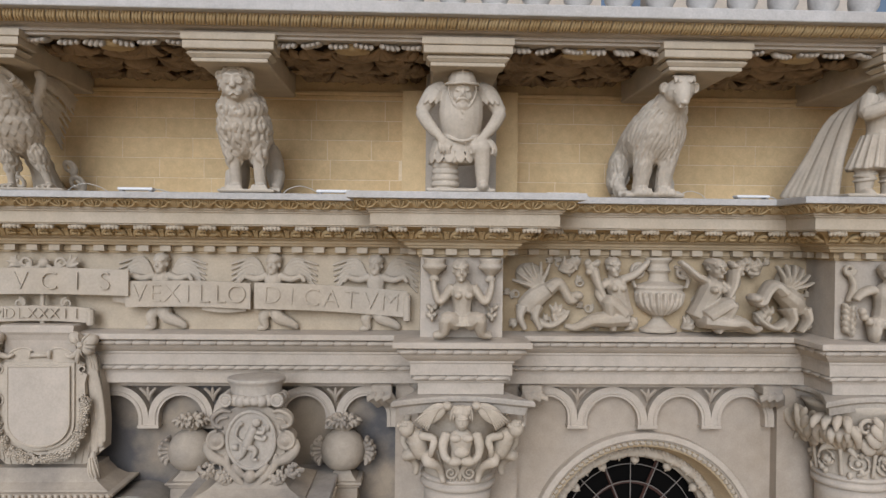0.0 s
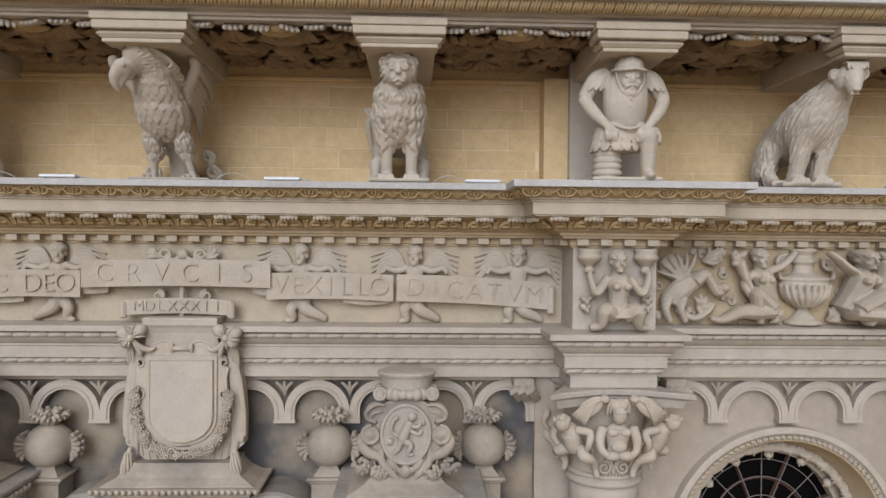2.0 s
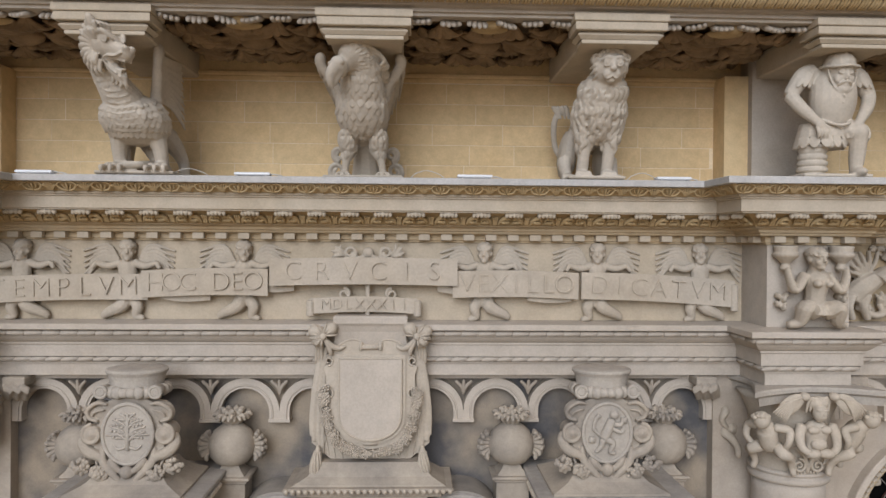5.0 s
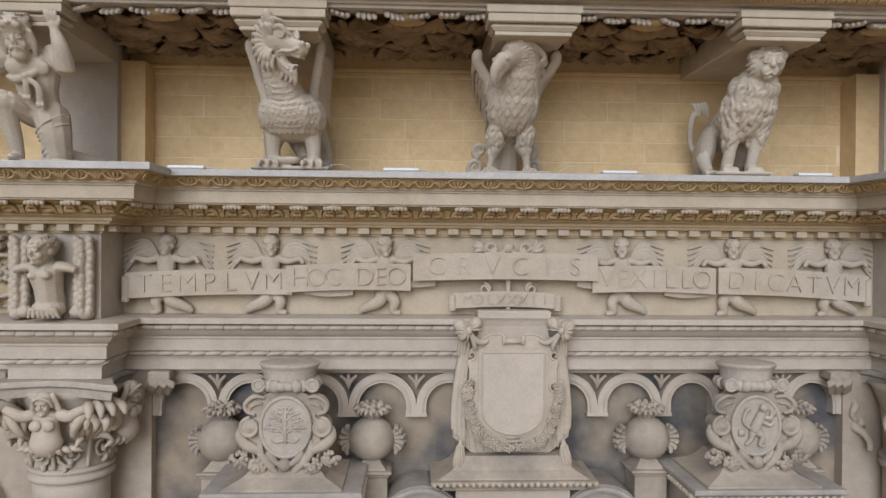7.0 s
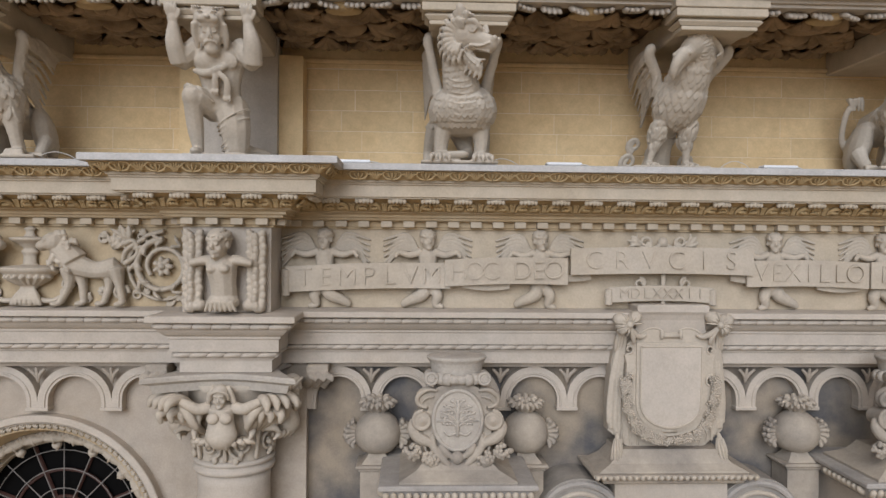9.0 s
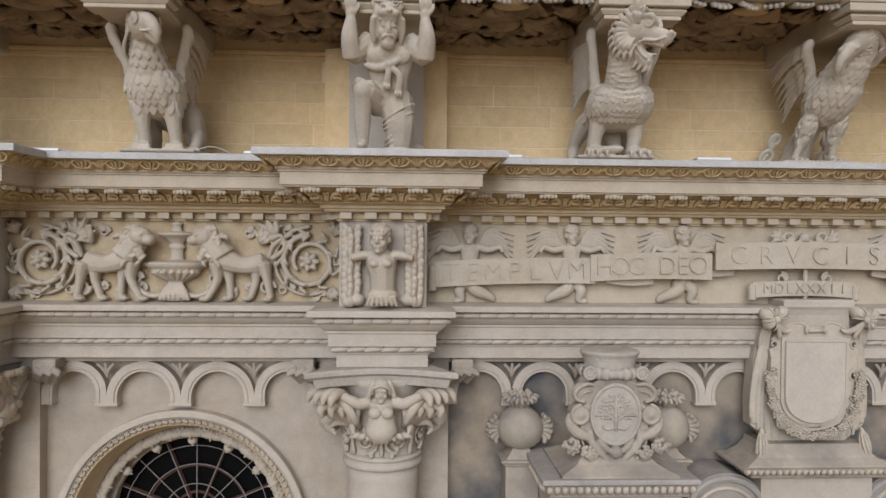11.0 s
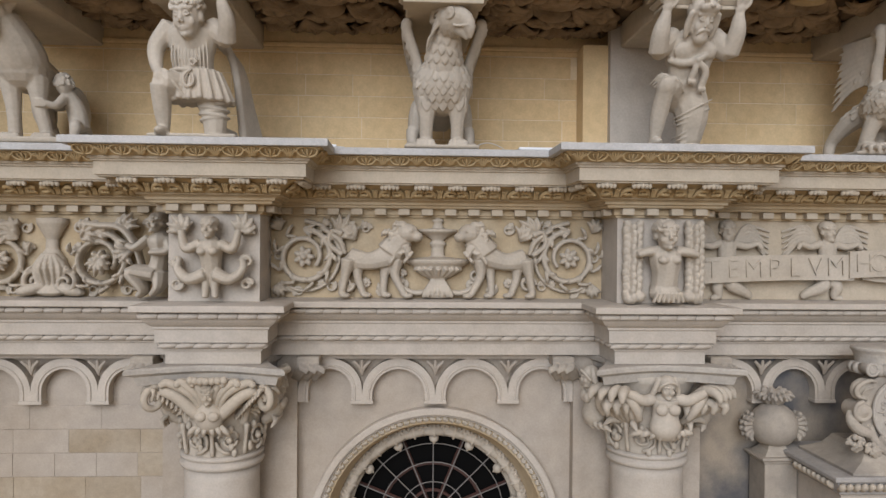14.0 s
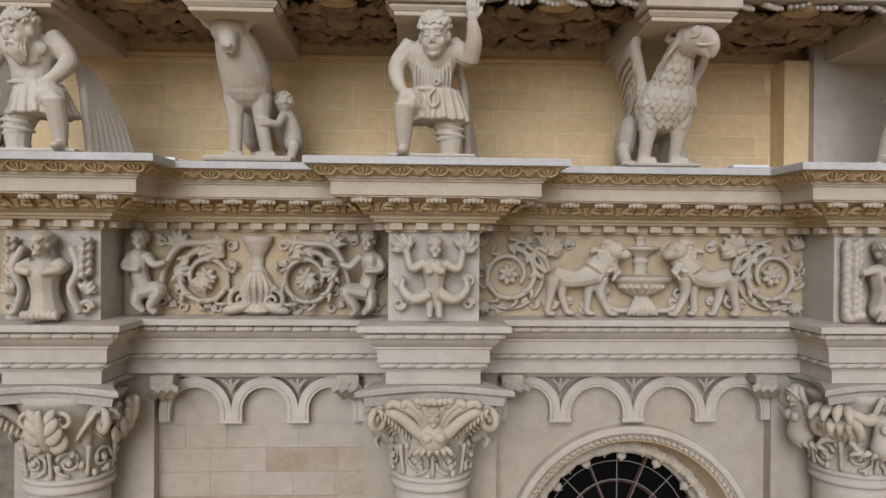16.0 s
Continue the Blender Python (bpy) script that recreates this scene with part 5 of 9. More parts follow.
    coat(d, tree, [(0.0, -0.11, 0.56), (-0.045, -0.17, 0.68), (-0.055, -0.19, 0.80), (-0.04, -0.22, 0.86)], 0.034, 175, 1.2, 0.007, 0.15, 0, 0.3, 4)
    # broad belly plates up the front of breast and neck
    for i in range(8):
        t = i / 7
        z, w = 0.345 + 0.27 * t, 0.125 - 0.045 * t
        x0 = 0.02 - 0.045 * t
        pts = []
        for q in (-1, -0.6, -0.2, 0.2, 0.6, 1):
            p, n, _, _ = tree.ray_cast(Vector((x0 + q * w, -0.9, z - 0.022 * (1 - q * q))), Vector((0, 1, 0)))
            if p is not None and p.y < 0.1:
                pts.append(tuple(p + n * 0.006))
        if len(pts) > 3:
            d.tube(pts, [0.003] + [0.0055] * (len(pts) - 2) + [0.004], seg=8, sub=3)


def griffin(c, d):
    plinth(c, 0.30, -0.26, 0.42)
    c.ball((0.0, -0.04, 0.48), (0.235, 0.21, 0.215))
    c.tube([(0.0, 0.0, 0.50), (0.0, -0.09, 0.64), (0.01, -0.13, 0.77), (0.03, -0.18, 0.88)], [0.19, 0.155, 0.118, 0.095], seg=14)
    h = Clay()
    h.ball((0, 0, 0), (0.092, 0.105, 0.088))
    h.ball((0, -0.06, -0.012), (0.070, 0.060, 0.062))
    h.tube([(0.0, -0.06, 0.0), (0.0, -0.120, -0.025), (0.0, -0.160, -0.075), (0.0, -0.165, -0.125)], [0.066, 0.050, 0.034, 0.008], seg=14, sub=4)
    h.tube([(0.0, -0.07, -0.05), (0.0, -0.12, -0.090), (0.0, -0.140, -0.125)], [0.045, 0.030, 0.010], seg=10, sub=3)
    hd = Clay()
    for s in (-1, 1):
        hd.ball((s * 0.080, -0.058, 0.015), (0.010, 0.015, 0.014), res=(8, 5))
        for r0 in (0.022, 0.034):
            hd.tube([(s * (0.080 - 0.3 * r0 * max(0.0, -math.cos(q * 0.7854))), -0.058 + r0 * math.cos(q * 0.7854), 0.015 + r0 * 0.85 * math.sin(q * 0.7854)) for q in range(9)], 0.0055, seg=6, sub=2)
        hd.tube([(s * 0.030, -0.175, -0.060), (s * 0.050, -0.125, -0.060), (s * 0.062, -0.075, -0.050)], 0.005, seg=6, sub=2)
        for i in range(9):
            hd.tube([(s * (0.025 + 0.008 * i), -0.085 + 0.018 * i, 0.072 - 0.016 * i), (s * (0.055 + 0.006 * i), -0.02 + 0.014 * i, 0.070 - 0.022 * i), (s * (0.080 + 0.002 * i), 0.055 + 0.008 * i, 0.045 - 0.026 * i)], [0.005, 0.011, 0.005], seg=6, sub=3)
        # curled crest plumes
        for k, (yy, zz, rr) in enumerate(((0.075, 0.085, 0.040), (0.030, 0.105, 0.034), (0.110, 0.030, 0.034))):
            pts = [(s * (0.045 - 0.008 * k), yy + rr * math.cos(q * 0.6 - 1.9), zz + rr * math.sin(q * 0.6 - 1.9)) for q in range(11)]
            hd.tube([(s * 0.035, yy - 0.11, zz - 0.02)] + pts[2:], [0.008] + [0.018] * 6 + [0.012] * (len(pts) - 8), seg=8, sub=2)
    hd.tube([(0, -0.05, 0.085), (0, 0.02, 0.120), (0, 0.09, 0.125), (0, 0.115, 0.095), (0, 0.085, 0.080)], [0.012, 0.020, 0.020, 0.016, 0.008], seg=8, sub=4)
    m = pose(0.045, -0.245, 0.885, 0, 0, 40)
    c.add(np.vstack(h.v) * 1.22, h.f, m)
    d.add(np.vstack(hd.v) * 1.22, hd.f, m)
    for s in (-1, 1):
        c.tube([(s * 0.12, -0.09, 0.36), (s * 0.125, -0.11, 0.20), (s * 0.125, -0.11, 0.05)], [0.090, 0.058, 0.054])
        paw(c, d, s * 0.13, -0.13, 1.15)
        c.ball((s * 0.19, 0.26, 0.24), (0.085, 0.16, 0.22))
        c.tube([(s * 0.225, 0.18, 0.18), (s * 0.235, 0.06, 0.10), (s * 0.225, 0.0, 0.05)], [0.065, 0.05, 0.045])
        paw(c, d, s * 0.23, -0.01, 0.95)
        feather_wing(c, d, s, (s * 0.17, 0.02, 0.54), (s * 0.285, 0.04, 0.93), 12, 0.56, 0.0, 0.17)
    c.tube([(0, 0.0, 0.48), (0, 0.25, 0.4), (0, 0.4, 0.35)], [0.17, 0.15, 0.16])
    tree = yield
    coat(d, tree, [(0.0, -0.03, 0.32), (0.0, -0.04, 0.48), (0.0, -0.07, 0.60), (0.01, -0.12, 0.74), (0.03, -0.17, 0.86)], 0.064, 170, 1.35, 0.012, 0.30, 0, 0.5, 7)


def ram(c, d):
    plinth(c, 0.26, -0.26, 0.42, 0.04)
    c.ball((0.0, -0.04, 0.52), (0.240, 0.21, 0.235))
    c.tube([(0.04, -0.12, 0.70), (0.0, 0.02, 0.56), (-0.03, 0.24, 0.46), (-0.04, 0.42, 0.38)], [0.18, 0.225, 0.215, 0.19], seg=14)
    for x in (-0.10, 0.10):
        c.tube([(x, -0.10, 0.40), (x, -0.12, 0.22), (x, -0.12, 0.05)], [0.090, 0.064, 0.060])
        paw(c, d, x, -0.15, 1.2)
    for s in (-1, 1):
        c.ball((s * 0.18 - 0.02, 0.28, 0.26), (0.095, 0.17, 0.22))
        c.tube([(s * 0.21 - 0.02, 0.20, 0.18), (s * 0.22 - 0.01, 0.06, 0.09), (s * 0.21, 0.0, 0.05)], [0.08, 0.055, 0.05])
        paw(c, d, s * 0.215, -0.02, 1.0)
    hx, hy, hz = 0.055, -0.285, 0.815
    c.tube([(0.04, -0.13, 0.72), (hx, hy + 0.06, hz + 0.02)], [0.155, 0.115])
    c.ball((hx, hy, hz + 0.02), (0.122, 0.105, 0.108))
    c.tube([(hx, hy - 0.03, hz + 0.03), (hx + 0.005, hy - 0.10, hz - 0.055), (hx + 0.008, hy - 0.125, hz - 0.100)], [0.088, 0.062, 0.045], seg=14)
    d.ball((hx + 0.008, hy - 0.160, hz - 0.092), (0.030, 0.018, 0.016), res=(8, 5))
    d.tube([(hx - 0.03, hy - 0.135, hz - 0.122), (hx + 0.008, hy - 0.160, hz - 0.124), (hx + 0.045, hy - 0.135, hz - 0.120)], 0.005, seg=6, sub=2)
    eyes(d, hx, hy - 0.088, hz + 0.005, 0.052, 0.022)
    for s in (-1, 1):
        c.ball((hx + s * 0.125, hy + 0.02, hz + 0.045), (0.040, 0.024, 0.046), (0, s * 18, 0))
        d.tube([(hx + s * (0.127 + 0.026 * math.cos(q * 0.7854)), hy - 0.004, hz + 0.045 + 0.034 * math.sin(q * 0.7854)) for q in range(9)], 0.008, seg=6, sub=2)
    tree = yield
    strands(d, tree, [(0.0, 0.0, 0.30), (0.0, -0.04, 0.46), (0.02, -0.08, 0.60), (0.04, -0.12, 0.72), (0.05, -0.18, 0.79)], 0.062, 0.135, 0.0150, 0.16, 175, 0, 4, 1.12)
    strands(d, tree, [(-0.04, 0.40, 0.40), (-0.02, 0.24, 0.47), (0.0, 0.10, 0.54)], 0.062, 0.13, 0.0150, 0.16, 120, 180, 6, 1.12, 0.6)
    for x in (-0.10, 0.10):
        strands(d, tree, [(x, -0.12, 0.07), (x, -0.12, 0.20), (x, -0.11, 0.34)], 0.05, 0.085, 0.010, 0.12, 175, 0, 5)
    for s in (-1, 1):
        strands(d, tree, [(s * 0.2 - 0.02, 0.22, 0.12), (s * 0.19 - 0.02, 0.26, 0.26), (s * 0.18 - 0.02, 0.28, 0.40)], 0.055, 0.09, 0.012, 0.2, 120, s * 60, 8 + s)
    for i in range(11):
        x = hx - 0.08 + 0.016 * i
        d.tube([(x, hy - 0.0, hz + 0.125), (x, hy - 0.07, hz + 0.115), (x + 0.002 * (-1) ** i, hy - 0.105, hz + 0.062 + 0.006 * (i % 2))], [0.008, 0.010, 0.004], seg=6, sub=3)


def wolf(c, d):
    plinth(c, 0.34, -0.26, 0.44, 0.045)
    c.tube([(0.05, 0.42, 0.46), (0.03, 0.20, 0.53), (0.0, 0.0, 0.58), (0.0, -0.08, 0.66), (-0.03, -0.15, 0.80), (-0.05, -0.20, 0.89)], [0.14, 0.15, 0.185, 0.195, 0.170, 0.140], seg=16)
    c.ball((0.0, -0.07, 0.57), (0.190, 0.165, 0.16))
    for x, bx in ((-0.10, -0.115), (0.105, 0.135)):
        c.tube([(x, -0.07, 0.50), (x, -0.09, 0.28), (bx, -0.10, 0.06)], [0.090, 0.058, 0.052])
        paw(c, d, bx + 0.003, -0.125, 1.2)
    for x in (-0.08, 0.20):
        c.ball((x, 0.38, 0.34), (0.09, 0.13, 0.19))
        c.tube([(x, 0.40, 0.25), (x + 0.02, 0.44, 0.14), (x, 0.38, 0.03)], [0.065, 0.048, 0.045])
    hx, hy, hz = -0.065, -0.245, 0.905
    c.ball((hx, hy, hz), (0.135, 0.115, 0.098))
    c.tube([(hx, hy - 0.02, hz), (hx + 0.01, hy - 0.10, hz - 0.085), (hx + 0.018, hy - 0.14, hz - 0.150)], [0.100, 0.072, 0.056], seg=14)
    d.ball((hx + 0.018, hy - 0.185, hz - 0.135), (0.032, 0.016, 0.020), res=(8, 5))
    d.tube([(hx - 0.03, hy - 0.155, hz - 0.175), (hx + 0.018, hy - 0.19, hz - 0.180), (hx + 0.06, hy - 0.155, hz - 0.175)], 0.005, seg=6, sub=2)
    eyes(d, hx + 0.002, hy - 0.092, hz + 0.0, 0.062, 0.020)
    for s in (-1, 1):
        c.tube([(hx + s * 0.08, hy + 0.01, hz + 0.035), (hx + s * 0.150, hy - 0.02, hz + 0.065), (hx + s * 0.215, hy - 0.03, hz + 0.090)], [0.055, 0.046, 0.010], flat=0.6)
    # the small child clinging behind the foreleg
    c.ball((0.255, 0.04, 0.47), (0.066, 0.072, 0.075))
    c.tube([(0.26, 0.06, 0.42), (0.30, 0.10, 0.30), (0.31, 0.10, 0.16)], [0.055, 0.078, 0.080])
    c.tube([(0.25, 0.02, 0.37), (0.22, -0.08, 0.30), (0.155, -0.13, 0.31)], [0.038, 0.032, 0.026])
    c.tube([(0.30, 0.06, 0.16), (0.335, -0.04, 0.15), (0.31, -0.06, 0.05)], [0.060, 0.046, 0.034])
    for q in range(4):
        d.tube([(0.165, -0.14, 0.285 + 0.016 * q), (0.115, -0.155, 0.285 + 0.016 * q), (0.085, -0.135, 0.285 + 0.016 * q)], 0.009, seg=6, sub=2)
    rr = random.Random(5)
    for i in range(46):
        a, b = rr.uniform(0, 6.28), rr.uniform(-0.2, 1.4)
        p = (0.255 + 0.068 * math.cos(a) * math.cos(b), 0.04 + 0.074 * math.sin(a) * math.cos(b), 0.475 + 0.078 * math.sin(b))
        d.scroll(p, 0.014, 0.004, 1.0, a, 0.008, 1)
    yield


def skirt(c, d, x, y, z0, z1, r0, r1, n=16, flat=0.85):
    """A pleated tunic skirt, flaring downwards."""
    c.lathe([(r0, z0), ((r0 + r1) / 2 * 1.02, (z0 + z1) / 2), (r1, z1), (r1 * 0.9, z1 - 0.004)], (0, 0, 0), 28, m=pose(x, y, 0) @ Matrix.Diagonal((1, flat, 1, 1)))
    for i in range(n):
        a = 2 * math.pi * i / n
        ca, sa = math.cos(a), math.sin(a) * flat
        d.tube([(x + r0 * 0.99 * ca, y + r0 * 0.99 * sa, z0), (x + (r0 + r1) / 2 * 1.03 * ca, y + (r0 + r1) / 2 * 1.03 * sa, (z0 + z1) / 2), (x + r1 * 1.03 * ca, y + r1 * 1.03 * sa, z1 + 0.004 * (-1) ** i)], [0.007, 0.014, 0.024], seg=8, sub=3)


def fingers(c, d, x, y, z, up=1.0, lean=0.0):
    """An open palm with four fingers, pressed up (or down) against something."""
    c.ball((x, y, z), (0.042, 0.028, 0.046))
    for i in range(4):
        o = (i - 1.5) * 0.021
        d.tube([(x + o, y - 0.010, z + 0.02 * up), (x + o * 1.15 + lean, y - 0.022, z + 0.062 * up), (x + o * 1.2 + 1.6 * lean, y - 0.010, z + 0.098 * up)], [0.011, 0.012, 0.008], seg=8, sub=3)
    d.tube([(x + 0.035, y - 0.010, z), (x + 0.058, y - 0.020, z + 0.028 * up), (x + 0.060, y - 0.020, z + 0.055 * up)], [0.012, 0.012, 0.008], seg=8, sub=3)


def torso(c, x, y, z0, z1, w0, w1, muscles=True):
    c.tube([(x, y, z0), (x, y - 0.01, z0 + (z1 - z0) * 0.35), (x, y, z0 + (z1 - z0) * 0.75), (x, y, z1)], [w0, w0 * 0.98, w1, w1 * 0.62], seg=16, flat=0.72, up=(0, -1, 0))
    if muscles:
        for s in (-1, 1):
            c.ball((x + s * w1 * 0.42, y - w1 * 0.55, z0 + (z1 - z0) * 0.68), (w1 * 0.45, 0.035, 0.06))
            for k in range(2):
                c.ball((x + s * 0.035, y - w0 * 0.62, z0 + (z1 - z0) * (0.22 + 0.17 * k)), (0.04, 0.025, 0.034))


def folds(d, rings, thick=0.012):
    """Wrinkles round a limb: (x, y, z, radius, tilt) each."""
    for x, y, z, r, tilt in rings:
        d.tube([(x + r * math.sin(radians(a)), y - r * 0.95 * math.cos(radians(a)), z + tilt * math.sin(radians(a))) for a in range(-130, 131, 26)], [0.004] + [thick] * 9 + [0.004], seg=6, sub=2)


def warrior(c, d):
    plinth(c, 0.28, -0.26, 0.35)
    # smooth pointed breastplate
    c.tube([(0.0, -0.07, 0.38), (0.0, -0.10, 0.48), (0.0, -0.12, 0.62), (0.0, -0.10, 0.76), (0.0, -0.06, 0.86)], [0.10, 0.155, 0.180, 0.165, 0.10], seg=18, flat=0.85)
    d.tube([(-0.165, -0.10, 0.49), (-0.08, -0.225, 0.425), (0.0, -0.245, 0.405), (0.08, -0.225, 0.425), (0.165, -0.10, 0.49)], 0.013, seg=8, sub=3)
    d.tube([(-0.02, -0.245, 0.66), (0.0, -0.275, 0.63), (0.02, -0.245, 0.60), (0.0, -0.27, 0.575)], [0.007, 0.010, 0.010, 0.005], seg=6, sub=3)
    head(c, d, 0.0, -0.20, 0.800, 0, 8, "short", "helmet", 2, 1.16)
    # skirt of hanging plates
    skirt(c, d, -0.06, -0.06, 0.44, 0.24, 0.145, 0.185, 4)
    for i in range(7):
        a = radians(-115 + 26 * i)
        for k in range(3):
            q = 0.165 + 0.016 * k
            shingle(d, Vector((-0.06 + q * math.sin(a), -0.07 - q * 0.86 * math.cos(a), 0.435 - 0.062 * k)), Vector((math.sin(a), -math.cos(a), 0)), Vector((0, 0, -1)), 0.078, 0.080, 0.010)
    for s in (-1, 1):
        c.tube([(s * 0.14, -0.05, 0.84), (s * 0.23, -0.07, 0.80), (s * 0.325, -0.07, 0.66)], [0.080, 0.076, 0.056])
        for i in range(5):
            a = radians(-70 + 35 * i)
            shingle(d, Vector((s * 0.20 + 0.078 * math.sin(a), -0.07 - 0.082 * math.cos(a), 0.83)), Vector((math.sin(a), -math.cos(a), 0.2)).normalized(), Vector((s * 0.42, 0, -0.9)).normalized(), 0.052, 0.135, 0.012)
        c.tube([(s * 0.325, -0.07, 0.66), (s * 0.265, -0.14, 0.55), (s * 0.165, -0.21, 0.43)], [0.055, 0.052, 0.034])
        fingers(c, d, s * 0.150, -0.225, 0.405, -1.0, -s * 0.012)
    c.tube([(-0.12, -0.06, 0.30), (-0.125, -0.08, 0.14), (-0.125, -0.09, 0.03)], [0.108, 0.100, 0.085])
    for i in range(4):
        d.lathe([(0.100 - 0.003 * i, 0), (0.118 - 0.003 * i, 0.012), (0.118 - 0.003 * i, 0.038), (0.100 - 0.003 * i, 0.046)], (-0.122, -0.075, 0.045 + 0.050 * i), 20)
    c.tube([(0.06, -0.04, 0.32), (0.15, -0.20, 0.37)], [0.10, 0.085])
    c.ball((0.165, -0.225, 0.345), (0.070, 0.062, 0.068))
    for k in range(3):
        d.tube([(0.165 + (0.090 + 0.016 * k) * math.sin(radians(a)), -0.215 + 0.035 * k, 0.335 + (0.085 + 0.016 * k) * math.cos(radians(a))) for a in range(-110, 111, 22)], 0.012, seg=8, sub=2)
    c.tube([(0.17, -0.215, 0.33), (0.175, -0.19, 0.17), (0.175, -0.18, 0.05)], [0.066, 0.062, 0.046])
    c.ball((0.175, -0.22, 0.045), (0.052, 0.10, 0.040))
    yield


def bearer(c, d):
    """Bearded man kneeling with both arms raised, a beast's pelt knotted on his breast."""
    plinth(c, 0.30, -0.26, 0.35)
    torso(c, 0.03, -0.08, 0.36, 0.84, 0.150, 0.190)
    head(c, d, 0.02, -0.22, 0.860, 8, 10, "short", "skin", 4, 1.08)
    for s, ex in ((-1, -0.245), (1, 0.300)):
        c.tube([(s * 0.15 + 0.03, -0.06, 0.80), (ex, -0.16, 0.685)], [0.085, 0.070])
        c.tube([(ex, -0.16, 0.675), (ex + s * 0.01, -0.20, 0.80), (ex - s * 0.005, -0.21, 0.92)], [0.072, 0.066, 0.040])
        fingers(c, d, ex - s * 0.005, -0.22, 0.955, 1.0, 0.0)
    # pelt legs knotted across, with paws hanging
    c.tube([(-0.15, -0.14, 0.63), (-0.06, -0.215, 0.595), (0.03, -0.235, 0.61), (0.11, -0.20, 0.66), (0.17, -0.12, 0.74)], [0.018, 0.024, 0.030, 0.022, 0.018])
    d.ball((0.035, -0.255, 0.610), (0.030, 0.024, 0.026))
    for x, z1 in ((0.015, 0.48), (0.100, 0.43)):
        d.tube([(0.035, -0.25, 0.605), (x + 0.01, -0.250, 0.54), (x, -0.232, z1)], [0.018, 0.026, 0.030], seg=10, sub=4)
        for i in (-1, 0, 1):
            d.tube([(x + 0.018 * i, -0.245, z1 + 0.01), (x + 0.021 * i, -0.262, z1 - 0.015), (x + 0.020 * i, -0.255, z1 - 0.035)], [0.010, 0.011, 0.006], seg=6, sub=2)
    c.tube([(-0.04, -0.05, 0.38), (-0.15, -0.23, 0.44)], [0.11, 0.085])
    c.ball((-0.165, -0.245, 0.425), (0.074, 0.070, 0.076))
    c.tube([(-0.165, -0.235, 0.41), (-0.175, -0.20, 0.22), (-0.175, -0.185, 0.05)], [0.070, 0.066, 0.042])
    c.ball((-0.180, -0.235, 0.042), (0.046, 0.10, 0.036))
    for i in range(5):
        d.tube([(-0.255 + 0.01 * i, -0.12 - 0.03 * i, 0.47 - 0.015 * i), (-0.20 + 0.02 * i, -0.20 - 0.018 * i, 0.525 - 0.012 * i), (-0.09 + 0.02 * i, -0.21, 0.48 - 0.02 * i)], [0.008, 0.013, 0.007], seg=6, sub=3)
    c.tube([(0.08, -0.05, 0.40), (0.11, -0.13, 0.24), (0.11, -0.14, 0.05)], [0.135, 0.125, 0.095])
    c.tube([(0.11, -0.10, 0.06), (0.25, 0.1, 0.05), (0.32, 0.2, 0.04)], [0.080, 0.058, 0.04])
    folds(d, [(0.105, -0.125, 0.06 + 0.048 * i, 0.106 + 0.005 * i, 0.03 + 0.02 * (i % 3)) for i in range(6)], 0.006)
    yield


